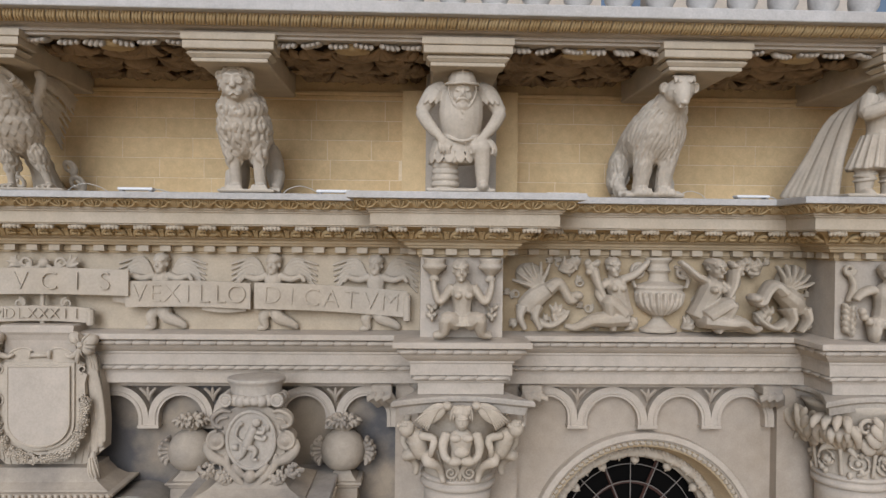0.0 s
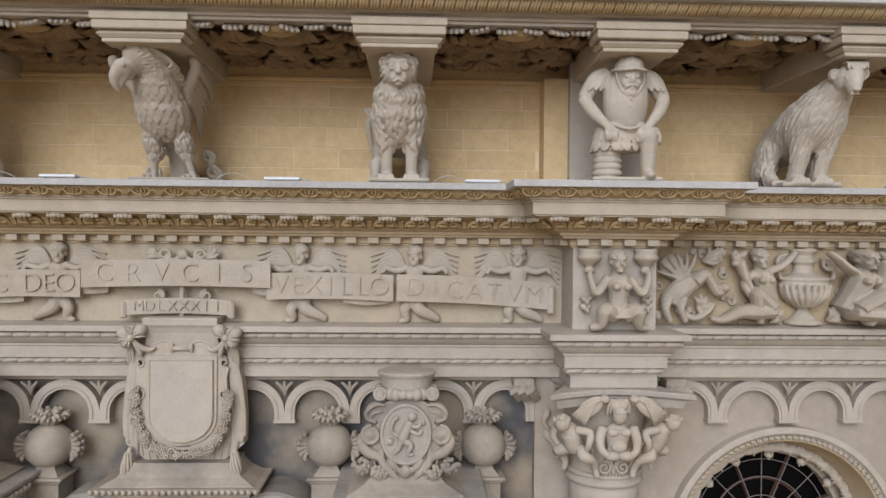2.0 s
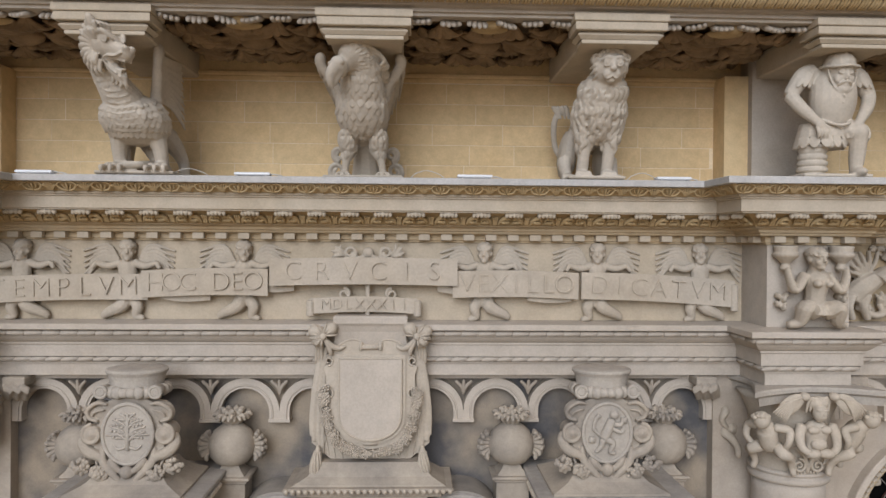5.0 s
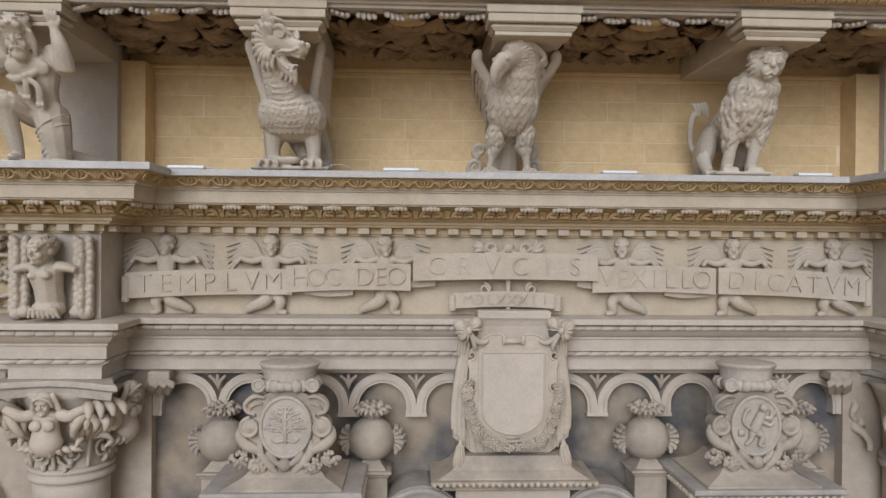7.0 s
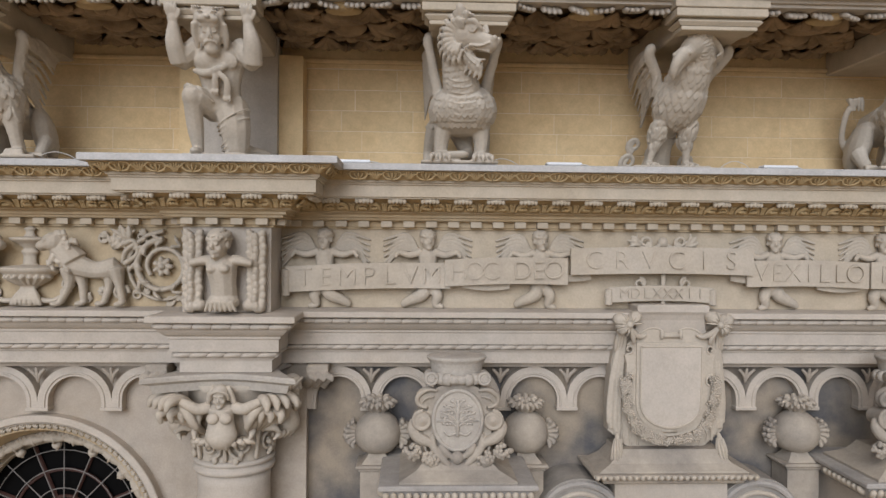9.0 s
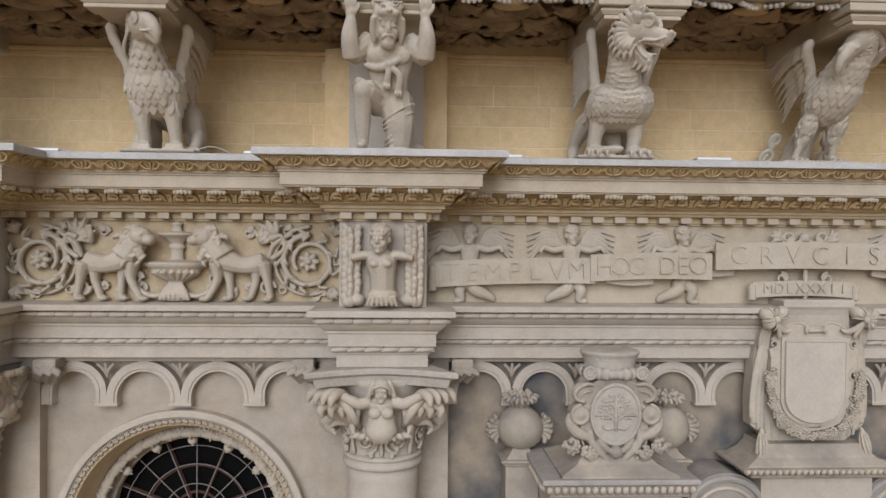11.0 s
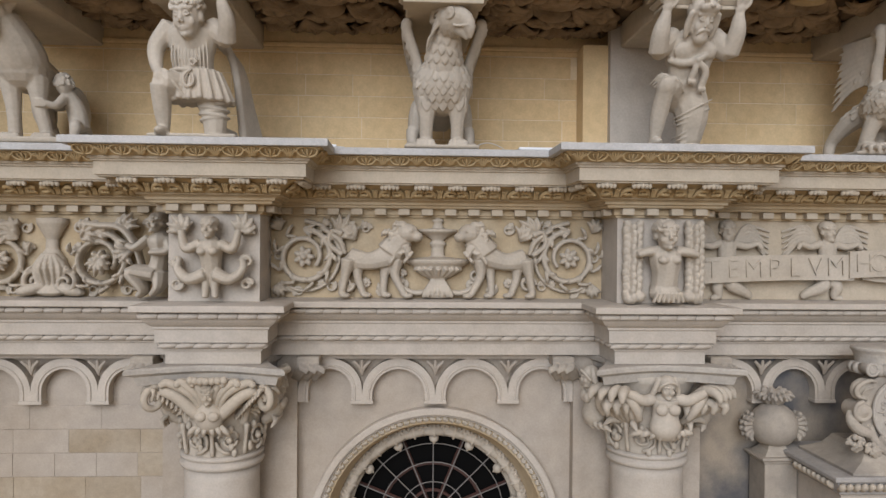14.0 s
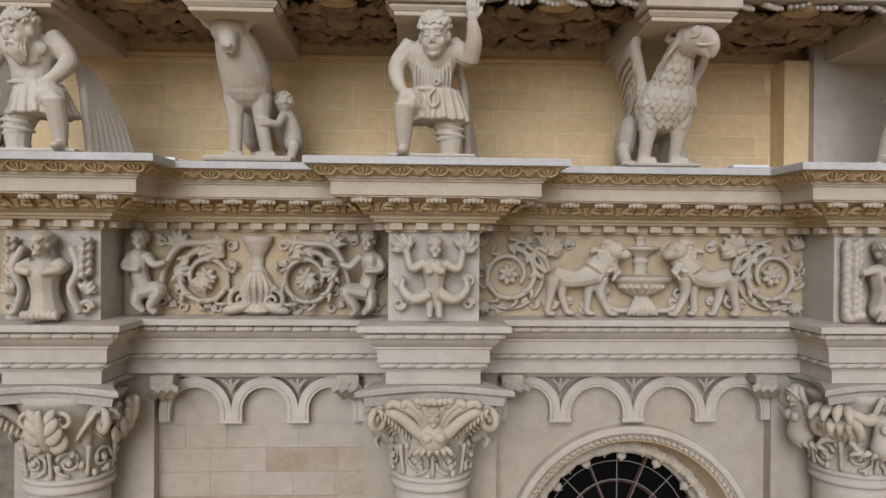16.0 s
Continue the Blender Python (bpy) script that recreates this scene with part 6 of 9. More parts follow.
def kneeler(c, d, mirror=1, raised=True, cape=False, seed=7):
    """Youth in a pleated tunic, kneeling on one knee."""
    plinth(c, 0.32, -0.26, 0.35)
    m = mirror
    torso(c, 0.0, -0.08, 0.44, 0.84, 0.150, 0.185, seed == 9)
    head(c, d, 0.01 * m, -0.21, 0.835 if seed == 7 else 0.80, -12 * m if seed == 7 else -35, 12, "long" if seed == 9 else False, "curls", seed, 1.22)
    skirt(c, d, 0.04 * m, -0.08, 0.49, 0.27, 0.155, 0.225, 18)
    d.tube([(-0.16, -0.12, 0.49), (-0.09, -0.185, 0.485), (0.0, -0.205, 0.48), (0.09, -0.185, 0.485), (0.16, -0.12, 0.49)], 0.014, seg=8, sub=3)
    if seed == 7:
        # gathered doublet and a knotted sash
        for q in range(11):
            x = -0.125 + 0.025 * q
            d.tube([(x, -0.188 + 0.9 * x * x, 0.50), (x * 1.02, -0.20 + 0.9 * x * x, 0.58), (x * 0.98, -0.185 + 0.9 * x * x, 0.68)], [0.006, 0.008, 0.003], seg=6, sub=3)
        d.scroll((0.03, -0.225, 0.525), 0.028, 0.010, 1.2, 0, 0.010, 1)
        d.tube([(0.02, -0.23, 0.48), (-0.03, -0.265, 0.42), (-0.01, -0.275, 0.35), (0.04, -0.27, 0.38), (0.03, -0.25, 0.45)], [0.010, 0.013, 0.013, 0.012, 0.008], seg=8, sub=4)
        for q in range(5):
            d.tube([(-0.05 + 0.025 * q, -0.185, 0.745 - 0.012 * abs(q - 2)), (-0.03 + 0.015 * q, -0.20, 0.72), (-0.004 + 0.002 * q, -0.208, 0.695)], 0.005, seg=6, sub=2)
    if raised:
        c.tube([(0.14 * m, -0.08, 0.80), (0.265 * m, -0.16, 0.70)], [0.08, 0.068])
        c.tube([(0.265 * m, -0.16, 0.69), (0.285 * m, -0.24, 0.81), (0.265 * m, -0.28, 0.92)], [0.068, 0.060, 0.040])
        fingers(c, d, 0.265 * m, -0.29, 0.95, 1.0, 0.0)
    else:
        c.tube([(0.14 * m, -0.08, 0.80), (0.26 * m, -0.10, 0.66), (0.215 * m, -0.18, 0.54), (0.14 * m, -0.23, 0.47)], [0.085, 0.068, 0.05, 0.036])
        fingers(c, d, 0.13 * m, -0.25, 0.45, -1.0, 0.0)
    c.tube([(-0.15 * m, -0.08, 0.80), (-0.255 * m, -0.10, 0.66), (-0.245 * m, -0.17, 0.53), (-0.205 * m, -0.25, 0.44)], [0.080, 0.064, 0.050, 0.034])
    fingers(c, d, -0.20 * m, -0.27, 0.415, -1.0, 0.0)
    k = -1 if raised else 1
    c.tube([(0.05 * k * m, -0.06, 0.36), (0.195 * k * m, -0.25, 0.385)], [0.115, 0.088])
    c.tube([(0.20 * k * m, -0.25, 0.37), (0.205 * k * m, -0.215, 0.2), (0.205 * k * m, -0.20, 0.05)], [0.074, 0.066, 0.042])
    c.ball((0.21 * k * m, -0.25, 0.042), (0.046, 0.10, 0.036))
    for i in range(5):
        d.tube([((0.26 - 0.01 * i) * k * m, -0.16 - 0.02 * i, 0.43 - 0.02 * i), ((0.17 - 0.01 * i) * k * m, -0.25 - 0.006 * i, 0.465 - 0.015 * i), ((0.08 - 0.012 * i) * k * m, -0.21 - 0.01 * i, 0.40 - 0.03 * i)], [0.008, 0.014, 0.007], seg=6, sub=3)
    c.tube([(-0.10 * k * m, -0.06, 0.32), (-0.135 * k * m, -0.10, 0.18), (-0.14 * k * m, -0.115, 0.03)], [0.115, 0.096, 0.078])
    c.tube([(-0.14 * k * m, -0.08, 0.05), (-0.22 * k * m, 0.12, 0.05)], [0.075, 0.05])
    folds(d, [(-0.135 * k * m, -0.095, 0.15 + 0.024 * i, 0.098 + 0.006 * (i % 2), 0.012 * (-1) ** i) for i in range(5)], 0.012)
    if cape:
        for i in range(8):
            t = i / 7
            c.tube([(0.12 * m, 0.02, 0.86 - 0.02 * i), (0.26 * m + 0.03 * t * m, 0.06 + 0.02 * i, 0.62), (0.30 * m + 0.14 * t * m, 0.02 + 0.04 * i, 0.30), (0.30 * m + 0.2 * t * m, 0.05 + 0.04 * i, 0.03)], [0.03, 0.036, 0.034, 0.04], seg=8, sub=3)
    elif seed == 7:
        for i in range(7):
            t = i / 6
            c.tube([(0.13, 0.05, 0.86 - 0.02 * i), (0.24 + 0.02 * t, 0.14 + 0.02 * i, 0.60), (0.27 + 0.05 * t, 0.16 + 0.03 * i, 0.30), (0.29 + 0.08 * t, 0.16 + 0.04 * i, 0.03)], [0.026, 0.032, 0.032, 0.038], seg=8, sub=3)
    yield


def cloaked(c, d):
    """Kneeling man in a short tunic with a long cloak, one arm raised."""
    plinth(c, 0.34, -0.26, 0.35)
    torso(c, 0.0, -0.06, 0.44, 0.84, 0.13, 0.165)
    head(c, d, 0.05, -0.18, 0.87, 10, 6, "long", "curls", 12, 1.25)
    skirt(c, d, 0.0, -0.06, 0.52, 0.24, 0.15, 0.225, 18)
    for s in (-1, 1):
        c.tube([(s * 0.10, -0.06, 0.28), (s * 0.11, -0.08, 0.14), (s * 0.11, -0.08, 0.03)], [0.085, 0.075, 0.06])
        folds(d, [(s * 0.11, -0.08, 0.15 + 0.022 * i, 0.084, 0.01 * (-1) ** i) for i in range(3)], 0.011)
        c.ball((s * 0.12, -0.14, 0.042), (0.05, 0.10, 0.036))
    c.tube([(-0.14, -0.08, 0.80), (-0.20, -0.18, 0.68), (-0.05, -0.26, 0.76), (0.02, -0.28, 0.90)], [0.08, 0.064, 0.055, 0.036])
    fingers(c, d, 0.02, -0.30, 0.93, 1.0, 0.0)
    c.tube([(0.14, -0.08, 0.80), (0.28, -0.15, 0.70), (0.27, -0.3, 0.90)], [0.08, 0.064, 0.04])
    fingers(c, d, 0.27, -0.31, 0.93, 1.0, 0.0)
    for i in range(15):
        t = i / 14
        wave = 0.018 * math.sin(i * 2.1)
        c.tube([(-0.06 - 0.02 * t, 0.0, 0.92 - 0.008 * i), (-0.19 - 0.05 * t, 0.04 + 0.016 * i + wave, 0.70), (-0.27 - 0.12 * t, 0.05 + 0.020 * i + wave, 0.36), (-0.30 - 0.23 * t, 0.04 + 0.026 * i, 0.02)], [0.026, 0.030, 0.034, 0.040] if i % 2 else [0.032, 0.042, 0.046, 0.054], seg=10, sub=4)
    yield


STATUE_Y = 6.12
STATUES = [
    (lion, -1.45, 0.46, "weathered limestone lion statue with a shaggy mane, under the balcony"),
    (eagle, -3.40, 0.70, "limestone eagle statue with raised wings, standing on the cornice"),
    (dragon, -5.235, 0.58, "limestone dragon statue with scaly breast and open jaws"),
    (griffin, -8.945, 0.50, "limestone griffin statue with feathered breast and hooked beak"),
    (ram, 2.06, 0.46, "limestone shaggy beast statue with a ram-like head"),
    (wolf, -12.20, 0.34, "smooth limestone wolf statue with a child behind its leg"),
    (warrior, 0.355, 0.06, "limestone soldier statue in helmet and cuirass, one knee raised"),
    (bearer, -7.12, 0.46, "limestone kneeling bearded statue holding up the bracket"),
    (lambda c, d: kneeler(c, d, 1, True, False, 7), -10.79, 0.20, "limestone kneeling statue in a pleated tunic, one arm raised"),
    (lambda c, d: kneeler(c, d, 1, False, True, 9), -13.62, 0.20, "limestone kneeling statue with a cloak and bowed head"),
    (cloaked, 3.86, 0.15, "limestone cloaked standing statue with a raised arm"),
]
for build, x, lean, label in STATUES:
    soft, crisp = Clay(), Clay()
    steps = build(soft, crisp)
    next(steps)
    pts, faces = fused(soft, 0.0085, 2)
    try:
        steps.send(BVHTree.FromPolygons(pts.tolist(), faces))
    except StopIteration:
        pass
    crisp.add(pts, faces)
    crisp.v = [v + np.outer(v[:, 2], (0, -lean, 0)) for v in crisp.v]  # they lean out from the wall under the brackets
    back = 0.42 if min(abs(a - x) for a in AXES.values()) > 0.6 else 0.0
    back += 0.19 if build in (eagle, bearer) else 0.0
    put("statue", crisp, STATUE, at=pose(x, STATUE_Y + back, LEDGE + 0.004), fuse=0.0058, soft=0, thin=0.42, label=label, category="statue", group="statues along the cornice")

# ---- carved frieze ----
FZ = 11.163


def panel(cx, front, label):
    return thing("frieze_relief", label, "relief", at=pose(cx, front, FZ), group="frieze carvings")


def rosette(c, x, y, z, r, n=8):
    c.ball((x, y, z), (r * 0.34, r * 0.4, r * 0.34), res=(8, 5))
    for i in range(n):
        a = 2 * math.pi * i / n
        c.ball((x + r * 0.62 * math.cos(a), y + 0.006, z + r * 0.62 * math.sin(a)), (r * 0.36, r * 0.26, r * 0.24), (0, -math.degrees(a), 0), (8, 5))


def spray(c, x, y, z, ang, ln, n=5, w=0.05):
    """A fan of lobed acanthus leaves."""
    for i in range(n):
        a = radians(ang + (i - (n - 1) / 2) * 26)
        s = ln * (1 - 0.12 * abs(i - (n - 1) / 2))
        c.tube([(x, y, z), (x + 0.55 * s * math.cos(a), y - 0.030, z + 0.55 * s * math.sin(a)), (x + s * math.cos(a + 0.18), y - 0.022, z + s * math.sin(a + 0.18))], [w * 0.25, w * 0.42, w * 0.14], seg=8, sub=3)
        for sd in (-1, 1):
            b = a + sd * 0.55
            c.ball((x + 0.55 * s * math.cos(a) + 0.22 * s * math.cos(b), y - 0.022, z + 0.55 * s * math.sin(a) + 0.22 * s * math.sin(b)), (0.2 * s, 0.012, w * 0.2), (0, -math.degrees(b), 0), (8, 5))


def volute(c, x, y, z, r, hand, start=0.0, turns=1.8, thick=0.026):
    """A leafy scroll: one coil that ends in a large rosette, with leaves curling off it inside and out."""
    c.scroll((x, y - 0.03, z), r, r * 0.52, min(turns, 1.35), start, thick * 0.95, hand, taper=0.7)
    rosette(c, x, y - 0.040, z, r * 0.40, 7)
    for i in range(9):
        a = start + hand * 2 * math.pi * i / 9
        for o, e in ((0.98, 1.20), (0.92, 0.70)):
            b = a + hand * 0.36
            c.tube([(x + r * o * math.cos(a), y - 0.034, z + r * o * math.sin(a)), (x + r * (o + e) / 2 * math.cos(a + hand * 0.22), y - 0.048, z + r * (o + e) / 2 * math.sin(a + hand * 0.22)), (x + r * e * math.cos(b), y - 0.032, z + r * e * math.sin(b))], [0.010, 0.018, 0.005], seg=6, sub=3)


def flip(clay, m):
    """Adds the mirror image, left for right, to the clay m."""
    v = np.vstack(clay.v) * np.array((-1, 1, 1))
    m.add(v, [tuple(reversed(q)) for q in clay.f])


def little_head(c, x, y, z, s=1.0, seed=0, turn=0):
    head(c, c, x, y, z, turn, 0, False, "curls", seed, 0.62 * s)


def winged_child(c, lean):
    """Flying child carrying the ribbon: wings spread, legs below; lean: the way it strides."""
    little_head(c, 0, -0.06, 0.60, 1.2, 3, 15 * lean)
    c.tube([(0, -0.03, 0.14), (0, -0.05, 0.30), (0, -0.06, 0.46), (0, -0.05, 0.52)], [0.07, 0.075, 0.082, 0.05], flat=0.7)
    for s in (-1, 1):
        c.tube([(s * 0.06, -0.06, 0.50), (s * 0.16, -0.08, 0.47), (s * 0.26, -0.09, 0.50)], [0.036, 0.032, 0.024])
        c.tube([(s * 0.26, -0.09, 0.50), (s * 0.29, -0.10, 0.45)], [0.024, 0.018])
        for i in range(6):
            t = i / 5
            c.tube([(s * 0.07, -0.02, 0.49), (s * (0.18 + 0.012 * i), -0.026, 0.655 - 0.03 * i), (s * (0.40 - 0.015 * t), -0.018, 0.60 - 0.05 * i)], [0.010, 0.015, 0.011], seg=8, sub=4)
    c.tube([(-0.03 * lean, -0.03, 0.18), (-0.05 * lean, -0.07, 0.12), (-0.18 * lean, -0.05, 0.055), (-0.22 * lean, -0.04, 0.02)], [0.062, 0.06, 0.042, 0.026])
    c.tube([(0.05 * lean, -0.03, 0.18), (0.09 * lean, -0.06, 0.11), (0.07 * lean, -0.05, 0.03), (0.14 * lean, -0.06, 0.012)], [0.055, 0.05, 0.032, 0.022])


frz = panel(-3.37, BAY, "carved frieze of winged children carrying a lettered ribbon")
for i, (x, lean) in enumerate(((-6.39, -1), (-5.48, 1), (-4.47, 1), (-2.33, -1), (-1.31, -1), (-0.37, -1))):
    if i < 2:
        cl = Clay()
        winged_child(cl, 1 if i else -1)
        made = put("winged_child", cl, CARVED, frz, at=pose(x + 3.37, 0, 0), fuse=0.007, soft=1, thin=0.6)
        if i == 1:
            right_child = made.data
        else:
            left_child = made.data
    else:
        put("winged_child", right_child if lean > 0 else left_child, CARVED, frz, at=pose(x + 3.37, 0, 0), fuse=0.007, soft=1, thin=0.6)


def ribbon(x0, x1, z0, z1, h, y, bow=0.02, n=24, curl0=0, curl1=0):
    """A stretch of lettered ribbon with thickness; curl: rolled ends."""
    c = Clay()
    v, f = [], []
    for i in range(n + 1):
        t = i / n
        x, z = x0 + (x1 - x0) * t, z0 + (z1 - z0) * t + bow * math.sin(math.pi * t)
        yy = y - 0.006 * math.sin(math.pi * t * 2.0)
        v += [(x, yy, z - h / 2), (x, yy, z + h / 2), (x, yy + 0.028, z + h / 2), (x, yy + 0.028, z - h / 2)]
    for i in range(n):
        for k in range(4):
            a, b = i * 4 + k, i * 4 + (k + 1) % 4
            f.append((a, a + 4, b + 4, b))
    f += [(0, 1, 2, 3), (4 * n + 3, 4 * n + 2, 4 * n + 1, 4 * n)]
    c.add(v, f)
    for e, cu in ((0, curl0), (1, curl1)):
        if cu:
            x, z = (x0, z0) if e == 0 else (x1, z1)
            c.tube([(x, y + 0.01, z - h * 0.62), (x, y + 0.01, z + h * 0.35)], 0.034, seg=10, sub=3)
    return c


def letters(text, m, size, width, parent):
    """Raised capitals spread evenly over the width, each one a piece of its own; m: the pose of the line's middle."""
    glyph = {}
    n = len(text)
    for i, ch in enumerate(text):
        if ch == " ":
            continue
        if ch not in glyph:
            cu = bpy.data.curves.new("letter", "FONT")
            cu.body, cu.size, cu.extrude, cu.bevel_depth = ch, size, 0.006, 0.001
            cu.align_x, cu.offset = "CENTER", -0.0045 * size / 0.21
            tmp = new("letter_source", cu)
            bpy.context.view_layer.update()
            glyph[ch] = bpy.data.meshes.new_from_object(tmp)
            bpy.data.objects.remove(tmp)
            glyph[ch].materials.append(CARVED)
        put("letter", glyph[ch], None, parent, at=m @ pose(((i + 0.5) / n - 0.5) * width, 0, 0))


for text, x0, x1, z0, z1, h, y, c0, c1 in (
        ("TEMPLVM", -6.72, -5.28, 0.250, 0.290, 0.225, -0.135, 1, 0), ("HOC DEO", -5.33, -4.24, 0.315, 0.335, 0.235, -0.155, 0, 0),
        ("CRVCIS", -4.22, -2.58, 0.425, 0.430, 0.235, -0.185, 0, 0), ("VEXILLO", -2.62, -1.50, 0.325, 0.315, 0.235, -0.150, 0, 0),
        ("DICATVM", -1.47, -0.08, 0.320, 0.250, 0.240, -0.135, 0, 1)):
    band = put("ribbon", ribbon(x0 + 3.37, x1 + 3.37, z0, z1, h, y, 0.015, 24, c0, c1), CARVED, frz)
    tx, lean = (x0 + x1) / 2 + 3.37, math.degrees(math.atan2(z1 - z0, x1 - x0))
    w = (x1 - x0) * 0.90
    letters(text, pose(tx, y - 0.010, (z0 + z1) / 2 - 0.062, 90, 0, 0) @ pose(0, 0, 0, 0, 0, lean), 0.235, w, band)
for x0, x1, z in ((-5.18, -4.75, 0.215), (-4.40, -4.02, 0.30), (-2.75, -2.36, 0.29), (-1.95, -1.55, 0.215)):
    put("ribbon_fold", ribbon(x0 + 3.37, x1 + 3.37, z, z - 0.01, 0.06, -0.10, -0.02, 12), CARVED, frz)
band = put("ribbon", ribbon(-3.87 + 3.37, -2.93 + 3.37, 0.13, 0.13, 0.135, -0.15, 0.02, 16, 1, 1), CARVED, frz)
letters("MDLXXXII", pose(-0.02, -0.162, 0.105, 90, 0, 0), 0.13, 0.78, band)
cl = Clay()
cl.tube([(0, -0.11, 0.02), (0, -0.11, 0.32)], 0.022, seg=8)
for s in (-1, 1):
    cl.scroll((s * 0.21, -0.10, 0.235), 0.055, 0.015, 1.3, 1.57, 0.016, s)
    cl.scroll((s * 0.16, -0.10, 0.60), 0.06, 0.015, 1.3, -1.57, 0.018, -s)
    cl.tube([(s * 0.02, -0.09, 0.58), (s * 0.10, -0.10, 0.54), (s * 0.2, -0.09, 0.55)], [0.02, 0.022, 0.012])
    spray(cl, s * 0.2, -0.08, 0.57, 90 - s * 60, 0.14, 3, 0.04)
cl.ball((0, -0.09, 0.60), (0.05, 0.04, 0.05))
put("scrollwork", cl, CARVED, frz, fuse=0.007, soft=1)


def beast(c, x, m, z=0.0):
    """A standing lion in relief, facing the middle; m: 1 looks to the right."""
    def P(px, py, pz):
        return (x + m * px, py, z + pz)
    c.tube([P(-0.19, -0.04, 0.31), P(-0.05, -0.06, 0.29), P(0.10, -0.07, 0.34)], [0.085, 0.07, 0.095], flat=0.6)
    c.tube([P(0.09, -0.07, 0.36), P(0.17, -0.08, 0.47)], [0.105, 0.09], flat=0.7)
    c.ball(P(0.21, -0.10, 0.51), (0.08, 0.06, 0.075))
    c.ball(P(0.275, -0.11, 0.48), (0.045, 0.045, 0.042))
    c.ball(P(0.17, -0.11, 0.575), (0.026, 0.02, 0.03), res=(8, 5))
    c.ball(P(0.235, -0.155, 0.525), (0.014, 0.01, 0.012), res=(8, 5))
    r = random.Random(5)
    for i in range(30):
        a, q = r.uniform(-1.9, 2.6), r.uniform(0.05, 0.12)
        p = P(0.15 + q * math.cos(a), -0.105, 0.45 + q * 1.3 * math.sin(a))
        c.tube([p, (p[0] - m * 0.02, p[1] - 0.02, p[2] - 0.03), (p[0] - m * 0.03, p[1], p[2] - 0.055)], [0.012, 0.014, 0.006], seg=6, sub=2)
    for px, dx, dy in ((-0.20, -0.05, 0.0), (-0.13, 0.03, 0.03), (0.07, -0.03, 0.03), (0.13, 0.06, 0.0)):
        c.tube([P(px, -0.06 + dy, 0.30), P(px + dx * 0.2 - 0.015, -0.06 + dy, 0.17), P(px + dx, -0.06 + dy, 0.03)], [0.058, 0.032, 0.025])
        c.ball(P(px + dx + 0.025, -0.07 + dy, 0.022), (0.040, 0.032, 0.022), res=(8, 5))
    c.tube([P(-0.25, -0.04, 0.34), P(-0.34, -0.04, 0.42), P(-0.32, -0.05, 0.52), P(-0.25, -0.05, 0.50)], [0.022, 0.02, 0.018, 0.03])


def relief(name, clay, parent, grain=0.007):
    clay.v = [v * np.array((1, 1.7, 1)) for v in clay.v]
    return put(name, clay, CARVED, parent, fuse=grain, soft=1, thin=0.7)


# lions at a fountain
frz = panel(-8.95, BAY, "carved frieze of two lions at a fountain among leafy scrolls")
for m in (-1, 1):
    cl = Clay()
    beast(cl, m * 0.49, -m)
    cl.v = [(v - np.array((m * 0.49, 0, 0))) * np.array((1.22, 1, 1.1)) + np.array((m * 0.52, 0, 0)) for v in cl.v]
    relief("lion_carving", cl, frz)
    cl = Clay()
    volute(cl, m * 1.15, 0.0, 0.35, 0.245, m, math.pi / 2, 2.0, 0.030)
    cl.scroll((m * 1.15, -0.02, 0.35), 0.31, 0.29, 0.62, math.pi * 0.5, 0.022, m)
    spray(cl, m * 0.86, -0.02, 0.55, 90 + m * 40, 0.20, 5)
    spray(cl, m * 0.72, -0.02, 0.50, 90 - m * 30, 0.17, 4)
    spray(cl, m * 1.36, -0.01, 0.58, 90 - m * 20, 0.13, 4)
    spray(cl, m * 1.36, -0.01, 0.12, 270, 0.12, 4)
    cl.scroll((m * 0.82, -0.03, 0.62), 0.06, 0.015, 1.3, 0, 0.018, -m)
    cl.scroll((m * 0.79, -0.03, 0.12), 0.07, 0.02, 1.4, 0, 0.02, m)
    cl.scroll((m * 0.33, -0.03, 0.20), 0.055, 0.015, 1.3, 0, 0.017, -m)
    cl.tube([(m * 0.05, -0.03, 0.06), (m * 0.22, -0.04, 0.05), (m * 0.36, -0.04, 0.14)], [0.024, 0.024, 0.018])
    cl.tube([(m * 1.0, -0.03, 0.60), (m * 0.85, -0.04, 0.50), (m * 0.80, -0.03, 0.38)], [0.02, 0.026, 0.018])
    rosette(cl, m * 0.62, -0.02, 0.13, 0.05)
    relief("leaf_scroll", cl, frz)
cl = Clay().lathe([(0.10, 0.0), (0.13, 0.03), (0.06, 0.10), (0.05, 0.14), (0.10, 0.18), (0.17, 0.22), (0.20, 0.26), (0.27, 0.305), (0.285, 0.33), (0.26, 0.34), (0.06, 0.36), (0.055, 0.44), (0.075, 0.47), (0.05, 0.50), (0.10, 0.54), (0.17, 0.575), (0.175, 0.595), (0.05, 0.605), (0.035, 0.65), (0.055, 0.675), (0.0, 0.70)], seg=24)
cl.v = [v * np.array((1, 0.38, 1)) + np.array((0, -0.02, 0)) for v in cl.v]
for i in range(9):
    a = radians(-80 + 20 * i)
    cl.tube([(0.10 * math.sin(a), -0.02 - 0.10 * 0.38 * math.cos(a), 0.19), (0.20 * math.sin(a), -0.03 - 0.20 * 0.38 * math.cos(a), 0.26)], [0.016, 0.026], seg=6, sub=2)
    cl.tube([(0.05 * math.sin(a), -0.04, 0.16), (0.11 * math.sin(a), -0.06, 0.06), (0.13 * math.sin(a), -0.06, 0.01)], [0.012, 0.02, 0.01], seg=6, sub=2)
relief("fountain_carving", cl, frz)


